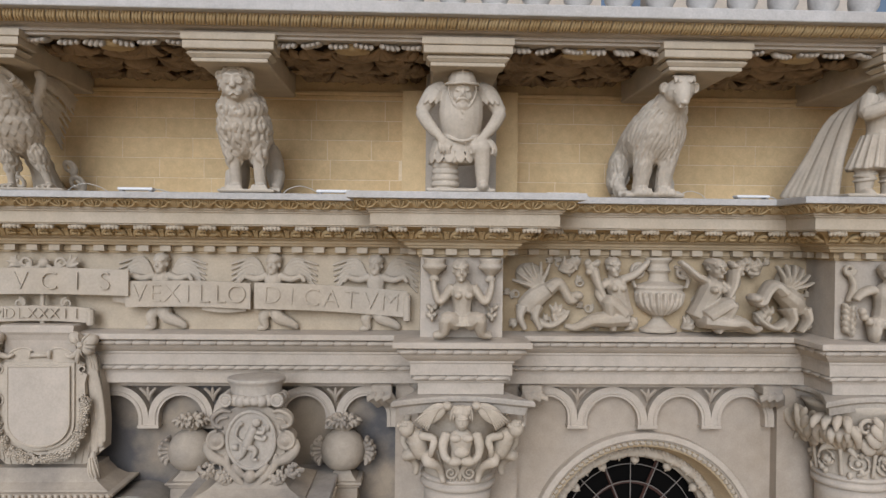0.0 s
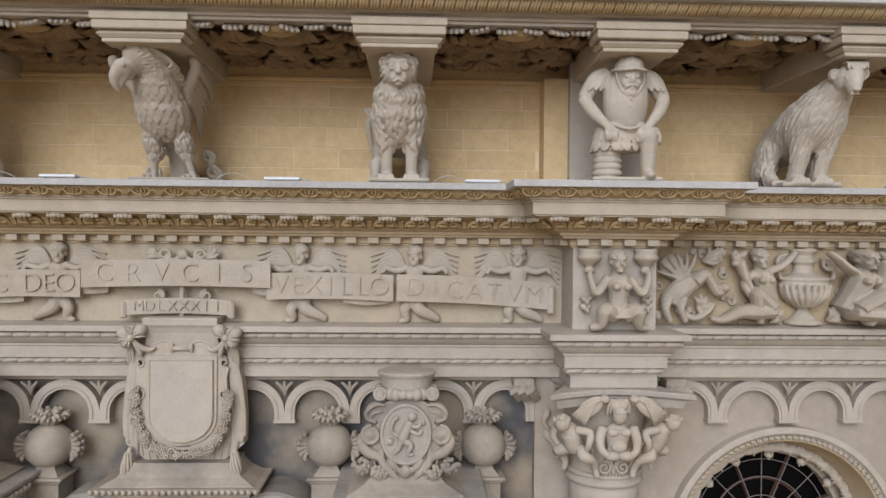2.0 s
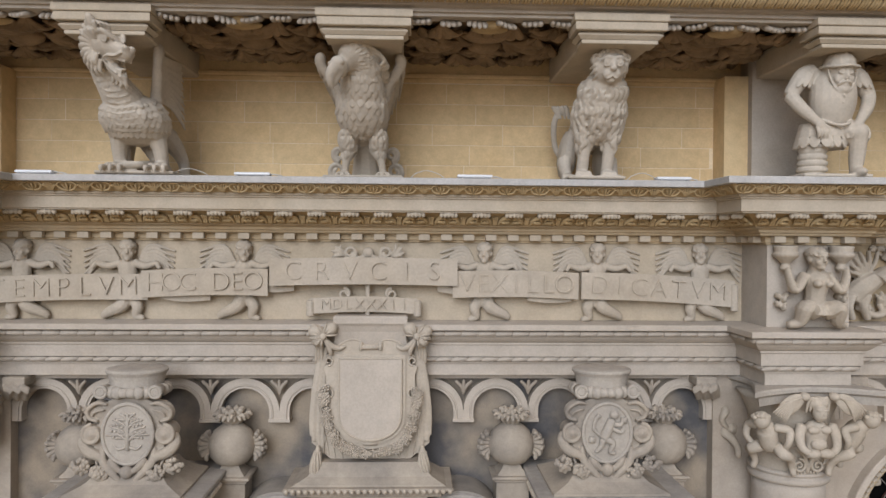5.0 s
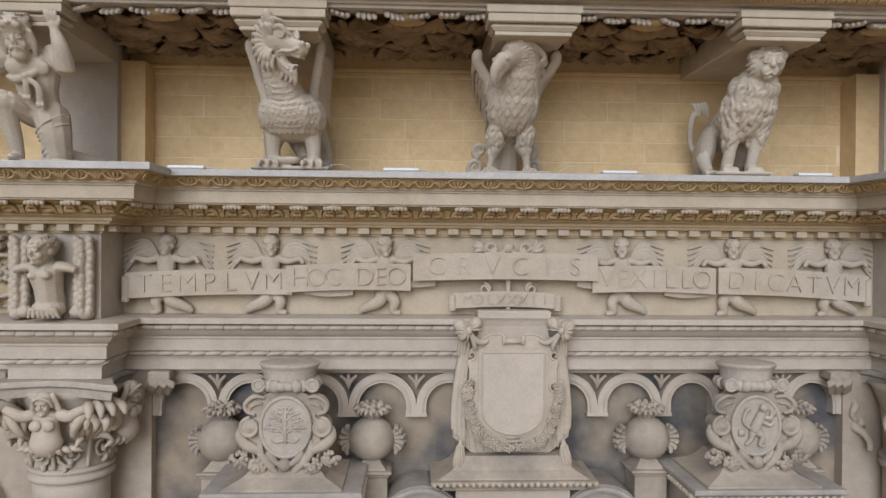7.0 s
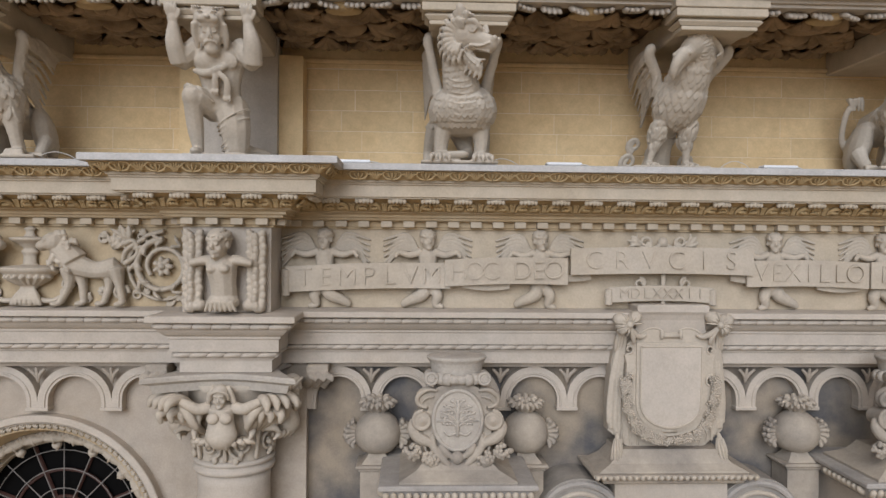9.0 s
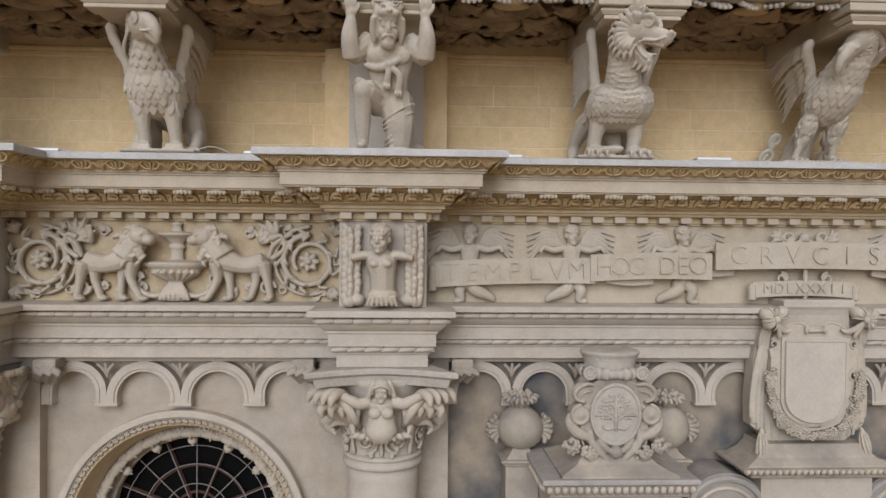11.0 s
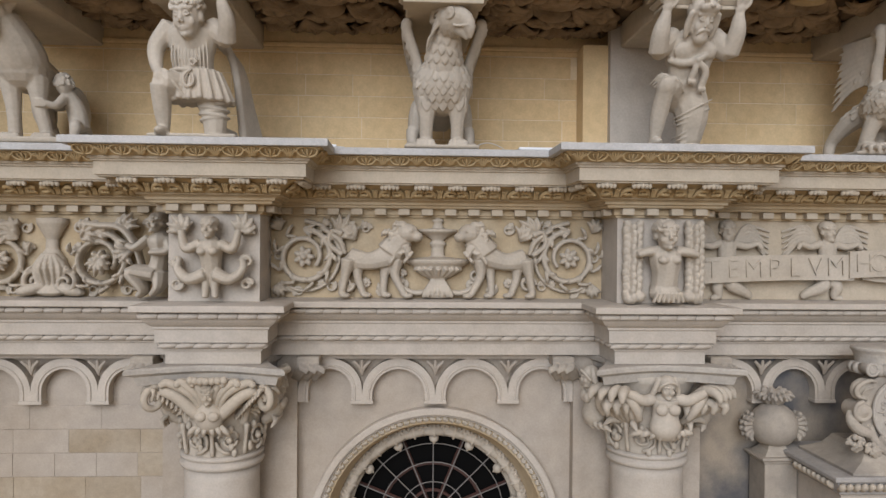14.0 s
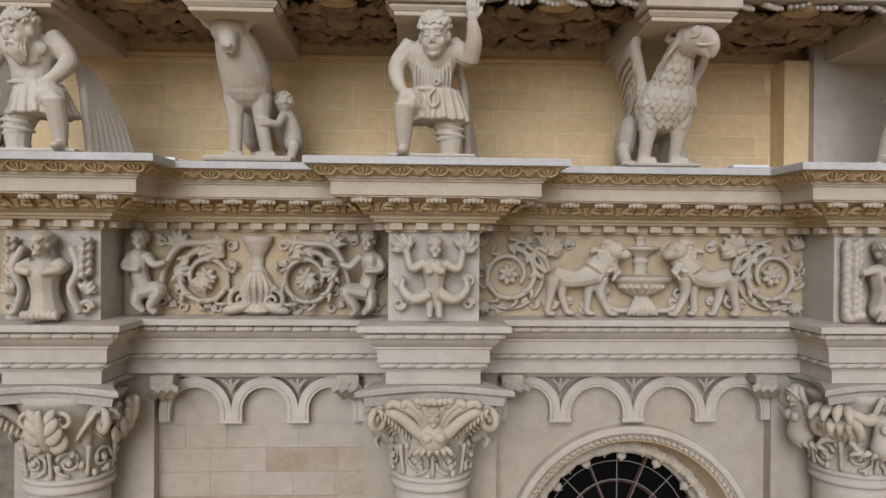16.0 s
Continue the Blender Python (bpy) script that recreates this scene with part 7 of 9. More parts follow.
def tendrils(parent, spots, r=0.048):
    """Small curled tendrils that fill the ground between the figures."""
    c = Clay()
    for k, (x, z) in enumerate(spots):
        for m in (-1, 1):
            c.scroll((m * x, -0.022, z), r, r * 0.3, 1.3, 0.8 * k, 0.014, m if k % 2 else -m)
            spray(c, m * (x + 0.05), -0.010, z, (40 if k % 2 else 140) if m > 0 else (140 if k % 2 else 40), 0.085, 3, 0.032)
    return put("tendril", c, CARVED, parent, fuse=0.006, soft=1, thin=0.6, kind="stuff")


def recliner(c, m):
    """A seated nude in relief leaning outwards, one arm up to the vase; built for the left side."""
    little_head(c, -0.46, -0.08, 0.605, 1.15, 21, 10)
    c.tube([(-0.33, -0.04, 0.16), (-0.37, -0.06, 0.28), (-0.43, -0.08, 0.44), (-0.45, -0.06, 0.51)], [0.09, 0.082, 0.095, 0.05], flat=0.7)
    for s in (-1, 1):
        c.ball((-0.43 + s * 0.04, -0.135, 0.42), (0.036, 0.028, 0.034), res=(8, 5))
    c.tube([(-0.38, -0.07, 0.49), (-0.27, -0.09, 0.54), (-0.18, -0.09, 0.62), (-0.13, -0.08, 0.67)], [0.042, 0.036, 0.03, 0.022])
    c.tube([(-0.50, -0.07, 0.48), (-0.60, -0.08, 0.38), (-0.56, -0.10, 0.27)], [0.042, 0.034, 0.026])
    c.tube([(-0.34, -0.06, 0.14), (-0.52, -0.10, 0.13), (-0.66, -0.10, 0.12), (-0.80, -0.08, 0.05), (-0.90, -0.07, 0.06)], [0.085, 0.078, 0.06, 0.04, 0.022])
    c.tube([(-0.36, -0.09, 0.18), (-0.52, -0.13, 0.30), (-0.50, -0.12, 0.16), (-0.46, -0.10, 0.03)], [0.07, 0.062, 0.045, 0.03])
    c.tube([(-0.64, -0.07, 0.58), (-0.60, -0.09, 0.44), (-0.52, -0.10, 0.28)], [0.05, 0.038, 0.024])
    for i in range(10):
        r = random.Random(i)
        c.ball((-0.66 + r.uniform(-.06, .06), -0.08, 0.60 + r.uniform(-.05, .06)), 0.03, res=(8, 5))


def hybrid(c):
    """A winged creature with curling tail, for the left end."""
    c.tube([(-1.26, -0.04, 0.22), (-1.18, -0.07, 0.32), (-1.06, -0.08, 0.40)], [0.10, 0.10, 0.075], flat=0.6)
    c.tube([(-1.06, -0.08, 0.40), (-0.98, -0.09, 0.46), (-0.92, -0.09, 0.40), (-0.86, -0.09, 0.30), (-0.78, -0.09, 0.33)], [0.07, 0.055, 0.045, 0.045, 0.03])
    c.ball((-0.80, -0.10, 0.345), (0.06, 0.045, 0.045))
    c.ball((-1.22, -0.04, 0.52), (0.15, 0.035, 0.12), (0, 25, 0))
    for i in range(6):
        a = radians(70 + 18 * i)
        c.tube([(-1.14, -0.06, 0.40), (-1.14 + 0.16 * math.cos(a), -0.085, 0.40 + 0.15 * math.sin(a)), (-1.14 + 0.27 * math.cos(a), -0.07, 0.40 + 0.25 * math.sin(a))], [0.012, 0.018, 0.014], seg=8, sub=3)
    for x in (-1.30, -1.16):
        c.tube([(x, -0.06, 0.24), (x - 0.02, -0.08, 0.14), (x + 0.03, -0.07, 0.03)], [0.06, 0.036, 0.026])
    c.tube([(-1.20, -0.05, 0.14), (-1.05, -0.06, 0.06), (-0.92, -0.06, 0.12), (-0.86, -0.06, 0.2)], [0.035, 0.032, 0.026, 0.016])
    c.scroll((-0.93, -0.05, 0.16), 0.075, 0.018, 1.3, 3.14, 0.02, 1)
    spray(c, -1.0, -0.03, 0.14, 60, 0.15, 4)
    spray(c, -0.95, -0.02, 0.58, 20, 0.17, 4)
    spray(c, -0.78, -0.02, 0.60, 120, 0.13, 4)
    c.scroll((-0.85, -0.04, 0.58), 0.06, 0.015, 1.3, 0, 0.02, 1)
    spray(c, -1.33, -0.02, 0.10, 200, 0.1, 3)


tendrils(frz, ((0.62, 0.60), (0.92, 0.10), (0.95, 0.62), (1.38, 0.36), (0.48, 0.06), (1.20, 0.05), (0.30, 0.12)))

frz = panel(2.285, BAY, "carved frieze of reclining figures and winged beasts round a vase")
left = Clay()
recliner(left, 1)
relief("figure_carving", left, frz)
right = Clay()
flip(left, right)
relief("figure_carving", right, frz)
left = Clay()
hybrid(left)
relief("beast_carving", left, frz)
right = Clay()
flip(left, right)
relief("beast_carving", right, frz)
cl = Clay().lathe([(0.17, 0.0), (0.18, 0.03), (0.12, 0.06), (0.05, 0.13), (0.06, 0.16), (0.15, 0.20), (0.21, 0.28), (0.23, 0.37), (0.225, 0.40), (0.24, 0.42), (0.225, 0.44), (0.10, 0.48), (0.085, 0.55), (0.12, 0.58), (0.10, 0.60), (0.09, 0.64), (0.13, 0.68), (0.12, 0.70), (0.0, 0.70)], seg=24)
cl.v = [v * np.array((1, 0.45, 1)) + np.array((0, -0.02, 0)) for v in cl.v]
for i in range(11):
    a = radians(-85 + 17 * i)
    cl.tube([(0.08 * math.sin(a), -0.03 - 0.05 * math.cos(a), 0.17), (0.19 * math.sin(a), -0.03 - 0.09 * math.cos(a), 0.26), (0.225 * math.sin(a), -0.03 - 0.105 * math.cos(a), 0.37)], [0.014, 0.026, 0.020], seg=6, sub=3)
for s in (-1, 1):
    cl.scroll((s * 0.21, -0.05, 0.57), 0.075, 0.02, 1.5, 1.2, 0.02, -s)
    cl.tube([(s * 0.14, -0.05, 0.62), (s * 0.26, -0.05, 0.52), (s * 0.24, -0.06, 0.42)], [0.018, 0.02, 0.016])
    cl.scroll((s * 0.30, -0.04, 0.12), 0.06, 0.015, 1.3, 0, 0.018, s)
    spray(cl, s * 0.22, -0.03, 0.04, 90 - s * 50, 0.14, 4)
relief("vase_carving", cl, frz)

tendrils(frz, ((0.36, 0.30), (0.66, 0.22), (0.74, 0.46), (0.95, 0.64), (1.05, 0.10), (1.35, 0.34), (0.60, 0.05)))

# children among scrolls
frz = panel(-12.22, BAY, "carved frieze of children among leafy scrolls round a vase")
left = Clay()
volute(left, -0.42, 0.0, 0.31, 0.24, 1, math.pi / 2, 1.7, 0.030)
left.tube([(-0.80, -0.04, 0.16), (-0.74, -0.05, 0.42), (-0.62, -0.05, 0.58), (-0.44, -0.05, 0.60), (-0.26, -0.04, 0.62)], [0.022, 0.026, 0.03, 0.03, 0.02])
spray(left, -0.64, -0.02, 0.56, 100, 0.16, 5)
spray(left, -0.28, -0.02, 0.52, 150, 0.20, 5)
spray(left, -0.44, -0.04, 0.33, 270, 0.16, 5)
spray(left, -0.68, -0.02, 0.40, 330, 0.15, 4)
left.scroll((-0.14, -0.03, 0.12), 0.10, 0.02, 1.3, 1.57, 0.026, 1)
left.scroll((-0.78, -0.03, 0.12), 0.06, 0.015, 1.3, 0, 0.02, 1)
rosette(left, -0.50, -0.03, 0.56, 0.05)
relief("leaf_scroll", left, frz)
right = Clay()
flip(left, right)
relief("leaf_scroll", right, frz)
left = Clay()
little_head(left, -0.94, -0.07, 0.62, 1.1, 31, 20)
left.tube([(-0.92, -0.05, 0.22), (-0.95, -0.06, 0.36), (-0.95, -0.07, 0.48), (-0.94, -0.06, 0.54)], [0.075, 0.07, 0.085, 0.05], flat=0.7)
left.tube([(-0.88, -0.08, 0.50), (-0.80, -0.11, 0.42), (-0.72, -0.10, 0.44)], [0.04, 0.034, 0.024])
left.tube([(-1.01, -0.06, 0.50), (-1.05, -0.09, 0.40), (-0.92, -0.12, 0.38)], [0.04, 0.034, 0.024])
left.tube([(-0.92, -0.06, 0.20), (-0.76, -0.10, 0.22), (-0.84, -0.09, 0.08), (-0.80, -0.09, 0.02)], [0.07, 0.055, 0.04, 0.026])
left.tube([(-0.95, -0.05, 0.20), (-0.96, -0.08, 0.10), (-0.90, -0.08, 0.03)], [0.065, 0.045, 0.026])
left.scroll((-0.99, -0.02, 0.38), 0.10, 0.08, 0.6, 1.57, 0.018, 1)
relief("child_carving", left, frz)
right = Clay()
flip(left, right)
relief("child_carving", right, frz)
cl = Clay().lathe([(0.06, 0.0), (0.13, 0.03), (0.07, 0.10), (0.09, 0.16), (0.14, 0.24), (0.11, 0.32), (0.055, 0.40), (0.05, 0.48), (0.09, 0.55), (0.13, 0.62), (0.13, 0.66), (0.0, 0.67)], seg=20)
cl.v = [v * np.array((1, 0.5, 1)) + np.array((0, -0.02, 0)) for v in cl.v]
for i in range(7):
    a = radians(-75 + 25 * i)
    cl.tube([(0.05 * math.sin(a), -0.06, 0.36), (0.13 * math.sin(a), -0.03 - 0.06 * math.cos(a), 0.24), (0.10 * math.sin(a), -0.05, 0.10)], [0.012, 0.022, 0.014], seg=6, sub=3)
for s in (-1, 1):
    cl.ball((s * 0.16, -0.04, 0.06), (0.13, 0.05, 0.05), (0, s * 14, 0))
relief("vase_carving", cl, frz)

tendrils(frz, ((0.20, 0.40), (0.22, 0.58), (0.64, 0.20), (0.62, 0.06), (0.80, 0.62), (0.33, 0.05), (1.02, 0.08)))

# single figures on the projecting blocks


def drop(c, x, y, z0, z1, r=0.05, seed=0):
    """A hanging string of leaves and fruit."""
    q = random.Random(seed)
    n = int((z1 - z0) / 0.052)
    for i in range(n):
        z = z1 - (z1 - z0) * (i + 0.5) / n
        for k in (-1, 1):
            c.ball((x + k * r * 0.62 + q.uniform(-.006, .006), y - 0.02, z), (r * 0.52, 0.030, r * 0.78), (22, k * 28, 0), (8, 5))
        c.ball((x + q.uniform(-.008, .008), y - 0.045, z - 0.026), (r * 0.45, 0.028, r * 0.70), (22, 0, 0), (8, 5))


def block_panel(axis, build, label):
    b = panel(axis, FRONT, label)
    c = Clay()
    build(c)
    relief("figure_carving", c, b)


def block_c(c):
    little_head(c, -0.02, -0.11, 0.55, 1.55, 5, -10)
    c.tube([(0.0, -0.04, 0.10), (0.0, -0.07, 0.24), (-0.01, -0.08, 0.38), (-0.01, -0.06, 0.46)], [0.11, 0.105, 0.125, 0.07], flat=0.7)
    for s in (-1, 1):
        c.ball((s * 0.05 - 0.01, -0.150, 0.36), (0.045, 0.03, 0.036), res=(8, 5))
        c.tube([(s * 0.08, -0.08, 0.43), (s * 0.17, -0.10, 0.42), (s * 0.24, -0.10, 0.40)], [0.045, 0.038, 0.03])
        drop(c, s * 0.255, -0.02, 0.04, 0.66, 0.072, 3 + s)
        c.ball((s * 0.21, -0.04, 0.06), (0.07, 0.05, 0.05))
        c.ball((s * 0.28, -0.04, 0.04), (0.05, 0.045, 0.045))
    c.ball((0, -0.07, 0.09), (0.13, 0.07, 0.08))
    for i in range(7):
        c.tube([(-0.09 + 0.03 * i, -0.13, 0.10), (-0.12 + 0.04 * i, -0.12, 0.02)], [0.018, 0.012], seg=6, sub=2)


def block_b(c):
    little_head(c, 0, -0.09, 0.58, 1.1, 8)
    c.tube([(0, -0.04, 0.20), (0, -0.06, 0.34), (0, -0.07, 0.44), (0, -0.05, 0.50)], [0.07, 0.085, 0.10, 0.05], flat=0.7)
    for s in (-1, 1):
        c.ball((s * 0.045, -0.13, 0.40), (0.04, 0.028, 0.032), res=(8, 5))
        c.tube([(s * 0.08, -0.07, 0.46), (s * 0.18, -0.09, 0.42), (s * 0.22, -0.08, 0.56)], [0.042, 0.038, 0.028])
        spray(c, s * 0.22, -0.02, 0.54, 90 - s * 25, 0.17, 5, 0.06)
        c.tube([(s * 0.04, -0.07, 0.22), (s * 0.16, -0.08, 0.18), (s * 0.25, -0.07, 0.26), (s * 0.24, -0.06, 0.34)], [0.055, 0.045, 0.035, 0.02])
        c.scroll((s * 0.27, -0.05, 0.32), 0.05, 0.014, 1.3, 3.14, 0.017, -s)
        c.scroll((s * 0.27, -0.04, 0.14), 0.05, 0.014, 1.3, 0, 0.017, s)
        c.tube([(s * 0.03, -0.06, 0.20), (s * 0.04, -0.07, 0.04)], [0.035, 0.028])


def block_d(c):
    little_head(c, -0.02, -0.10, 0.58, 1.2, 9)
    c.tube([(0, -0.05, 0.14), (0, -0.07, 0.28), (0, -0.08, 0.42), (0, -0.06, 0.50)], [0.085, 0.08, 0.10, 0.05], flat=0.7)
    for s in (-1, 1):
        c.ball((s * 0.045, -0.14, 0.38), (0.04, 0.03, 0.034), res=(8, 5))
        c.tube([(s * 0.09, -0.07, 0.45), (s * 0.19, -0.09, 0.32), (s * 0.24, -0.09, 0.42), (s * 0.25, -0.08, 0.50)], [0.042, 0.036, 0.03, 0.02])
        v = Clay().lathe([(0.03, 0.48), (0.05, 0.50), (0.03, 0.54), (0.10, 0.60), (0.11, 0.62), (0.09, 0.64), (0.10, 0.69), (0.0, 0.69)], seg=16)
        c.add(np.vstack(v.v) * np.array((1, 0.6, 1)) + np.array((s * 0.24, -0.05, 0)), v.f)
        drop(c, s * 0.26, -0.01, 0.16, 0.30, 0.045, 7 + s)
        c.tube([(s * 0.05, -0.08, 0.14), (s * 0.14, -0.13, 0.18), (s * 0.16, -0.10, 0.06), (s * 0.24, -0.08, 0.03)], [0.075, 0.062, 0.045, 0.03])
    for i in range(8):
        a = radians(-70 + 20 * i)
        c.tube([(0.07 * math.sin(a), -0.10 - 0.03 * math.cos(a), 0.20), (0.09 * math.sin(a), -0.11 - 0.04 * math.cos(a), 0.12)], [0.016, 0.02], seg=6, sub=2)


def block_e(c):
    little_head(c, 0.04, -0.10, 0.58, 1.25, 10, 10)
    c.tube([(0.02, -0.05, 0.16), (0.02, -0.07, 0.30), (0.02, -0.08, 0.42), (0.03, -0.06, 0.49)], [0.09, 0.085, 0.10, 0.05], flat=0.7)
    for s in (-1, 1):
        c.tube([(s * 0.09, -0.07, 0.45), (s * 0.20, -0.09, 0.42), (s * 0.26, -0.09, 0.36)], [0.045, 0.038, 0.028])
        c.scroll((s * 0.27, -0.04, 0.62), 0.055, 0.015, 1.4, 0, 0.02, s)
        c.tube([(s * 0.28, -0.04, 0.60), (s * 0.24, -0.05, 0.48), (s * 0.28, -0.04, 0.34)], [0.02, 0.025, 0.02])
        drop(c, s * 0.27, -0.02, 0.06, 0.32, 0.05, 17 + s)
        c.tube([(s * 0.06, -0.06, 0.18), (s * 0.09, -0.09, 0.08), (s * 0.07, -0.07, 0.0)], [0.065, 0.05, 0.034])
    for i in range(9):
        a = math.pi * i / 8
        c.ball((0.22 * math.cos(a), -0.11, 0.26 - 0.12 * math.sin(a)), (0.036, 0.03, 0.036), res=(8, 5))


def block_a(c):
    little_head(c, 0.0, -0.10, 0.58, 1.2, 14, -15)
    c.tube([(0, -0.05, 0.06), (0, -0.07, 0.22), (0, -0.08, 0.38), (0, -0.06, 0.48)], [0.13, 0.095, 0.115, 0.06], flat=0.7)
    for s in (-1, 1):
        c.tube([(s * 0.10, -0.07, 0.44), (s * 0.15, -0.11, 0.40), (s * 0.04, -0.15, 0.37)], [0.05, 0.042, 0.03])
        c.tube([(s * 0.18, -0.05, 0.56), (s * 0.24, -0.06, 0.40), (s * 0.18, -0.06, 0.24), (s * 0.24, -0.05, 0.06)], [0.03, 0.036, 0.032, 0.03])
        drop(c, s * 0.28, -0.02, 0.34, 0.64, 0.045, 27 + s)
        spray(c, s * 0.26, -0.02, 0.2, 90 - s * 30, 0.13, 4)
        c.scroll((s * 0.28, -0.04, 0.10), 0.055, 0.015, 1.3, 0, 0.02, s)
    for i in range(7):
        c.ball((-0.12 + 0.04 * i, -0.12, 0.05), (0.026, 0.03, 0.04), res=(8, 5))


block_panel(AXES["a"], block_a, "carved block with a bust between fruit and scrolls")
block_panel(AXES["b"], block_b, "carved block with a twin-tailed figure and leaves")
block_panel(AXES["c"], block_c, "carved block with a child between hanging fruit garlands")
block_panel(AXES["d"], block_d, "carved block with a kneeling figure holding up two urns")
block_panel(AXES["e"], block_e, "carved block with a child and a fruit garland")

# ---- coats of arms, urns and pedestals over the doorway ----


def leaf_tuft(c, r, n, lift, spread):
    """Curling lobed leaves that fan out along +x."""
    for i in range(n):
        a = radians(-spread + 2 * spread * i / (n - 1))
        ca, sa = math.cos(a), math.sin(a)
        for k in range(3):
            o = (k - 1) * 0.030
            c.tube([(0.0, o * 0.5, 0.05 * sa), (0.07 * ca, o, 0.10 * sa), (0.115 * ca - abs(k - 1) * 0.02, o * 1.5, lift * sa), (0.10 * ca - abs(k - 1) * 0.02, o * 1.9, (lift + 0.01) * sa - 0.012)], [0.014, 0.025, 0.024, 0.013], seg=6, sub=3)
        c.ball((0.085 * ca, r.uniform(-.03, .03), 0.125 * sa), (0.020, 0.012, 0.016), (0, 0, 0), (6, 4))


def urn(x):
    u = thing("stone_urn", "round limestone pomegranate finial with leafy crown on a square pedestal", "urn", at=pose(x, 6.88, 9.78), group="pomegranate urns")
    put("pedestal", Clay().box((-0.145, -0.145, -2.0), (0.145, 0.145, -0.055), bev=0.01).box((-0.16, -0.16, -0.055), (0.16, 0.16, -0.03), bev=0.006).box((-0.185, -0.185, -0.03), (0.185, 0.185, 0.0), bev=0.01), WEATHERED, u)
    put("foot", Clay().lathe([(0.19, 0.0), (0.18, 0.012), (0.13, 0.05), (0.105, 0.085), (0.10, 0.10)], seg=4, m=pose(0, 0, 0, 0, 0, 45)), WEATHERED, u)
    globe = put("globe", Clay().lathe([(0.07, 0.075), (0.14, 0.10), (0.19, 0.16), (0.208, 0.24), (0.20, 0.31), (0.165, 0.38), (0.11, 0.425), (0.07, 0.445)], seg=36), WEATHERED, u, smooth=True)
    c = Clay()
    r = random.Random(3)
    for ring, n, rad, z0 in ((0, 9, 1.0, 0.0), (1, 7, 0.62, 0.035)):
        for i in range(n):
            a = 2 * math.pi * (i + 0.5 * ring) / n
            for k in (-1, 0, 1):
                b = a + k * 0.17
                q = rad * (1.0 - 0.13 * abs(k))
                c.tube([(0.045 * math.cos(a), 0.045 * math.sin(a), 0.43), (0.085 * q * math.cos(b), 0.085 * q * math.sin(b), 0.485 + z0), (0.135 * q * math.cos(b), 0.135 * q * math.sin(b), 0.540 + z0 - 0.02 * abs(k)), (0.172 * q * math.cos(b), 0.172 * q * math.sin(b), 0.522 + z0 - 0.03 * abs(k))], [0.016, 0.023, 0.022, 0.012], seg=6, sub=3)
    put("leaf_crown", c, WEATHERED, globe, smooth=True)
    for k, a0 in enumerate((0, 180)):
        c = Clay()
        leaf_tuft(c, r, 6, 0.120, 62)
        put("side_leaf", c, WEATHERED, globe, at=pose(0, 0, 0, 0, 0, a0) @ pose(0.185, 0, 0.25), smooth=True)


for x in (-5.915, -4.58, -2.07, -0.665):
    urn(x)


def oval(rx, rz, n=40, cx=0.0, cz=0.0):
    return [(cx + rx * math.cos(2 * math.pi * i / n), cz + rz * math.sin(2 * math.pi * i / n)) for i in range(n)]


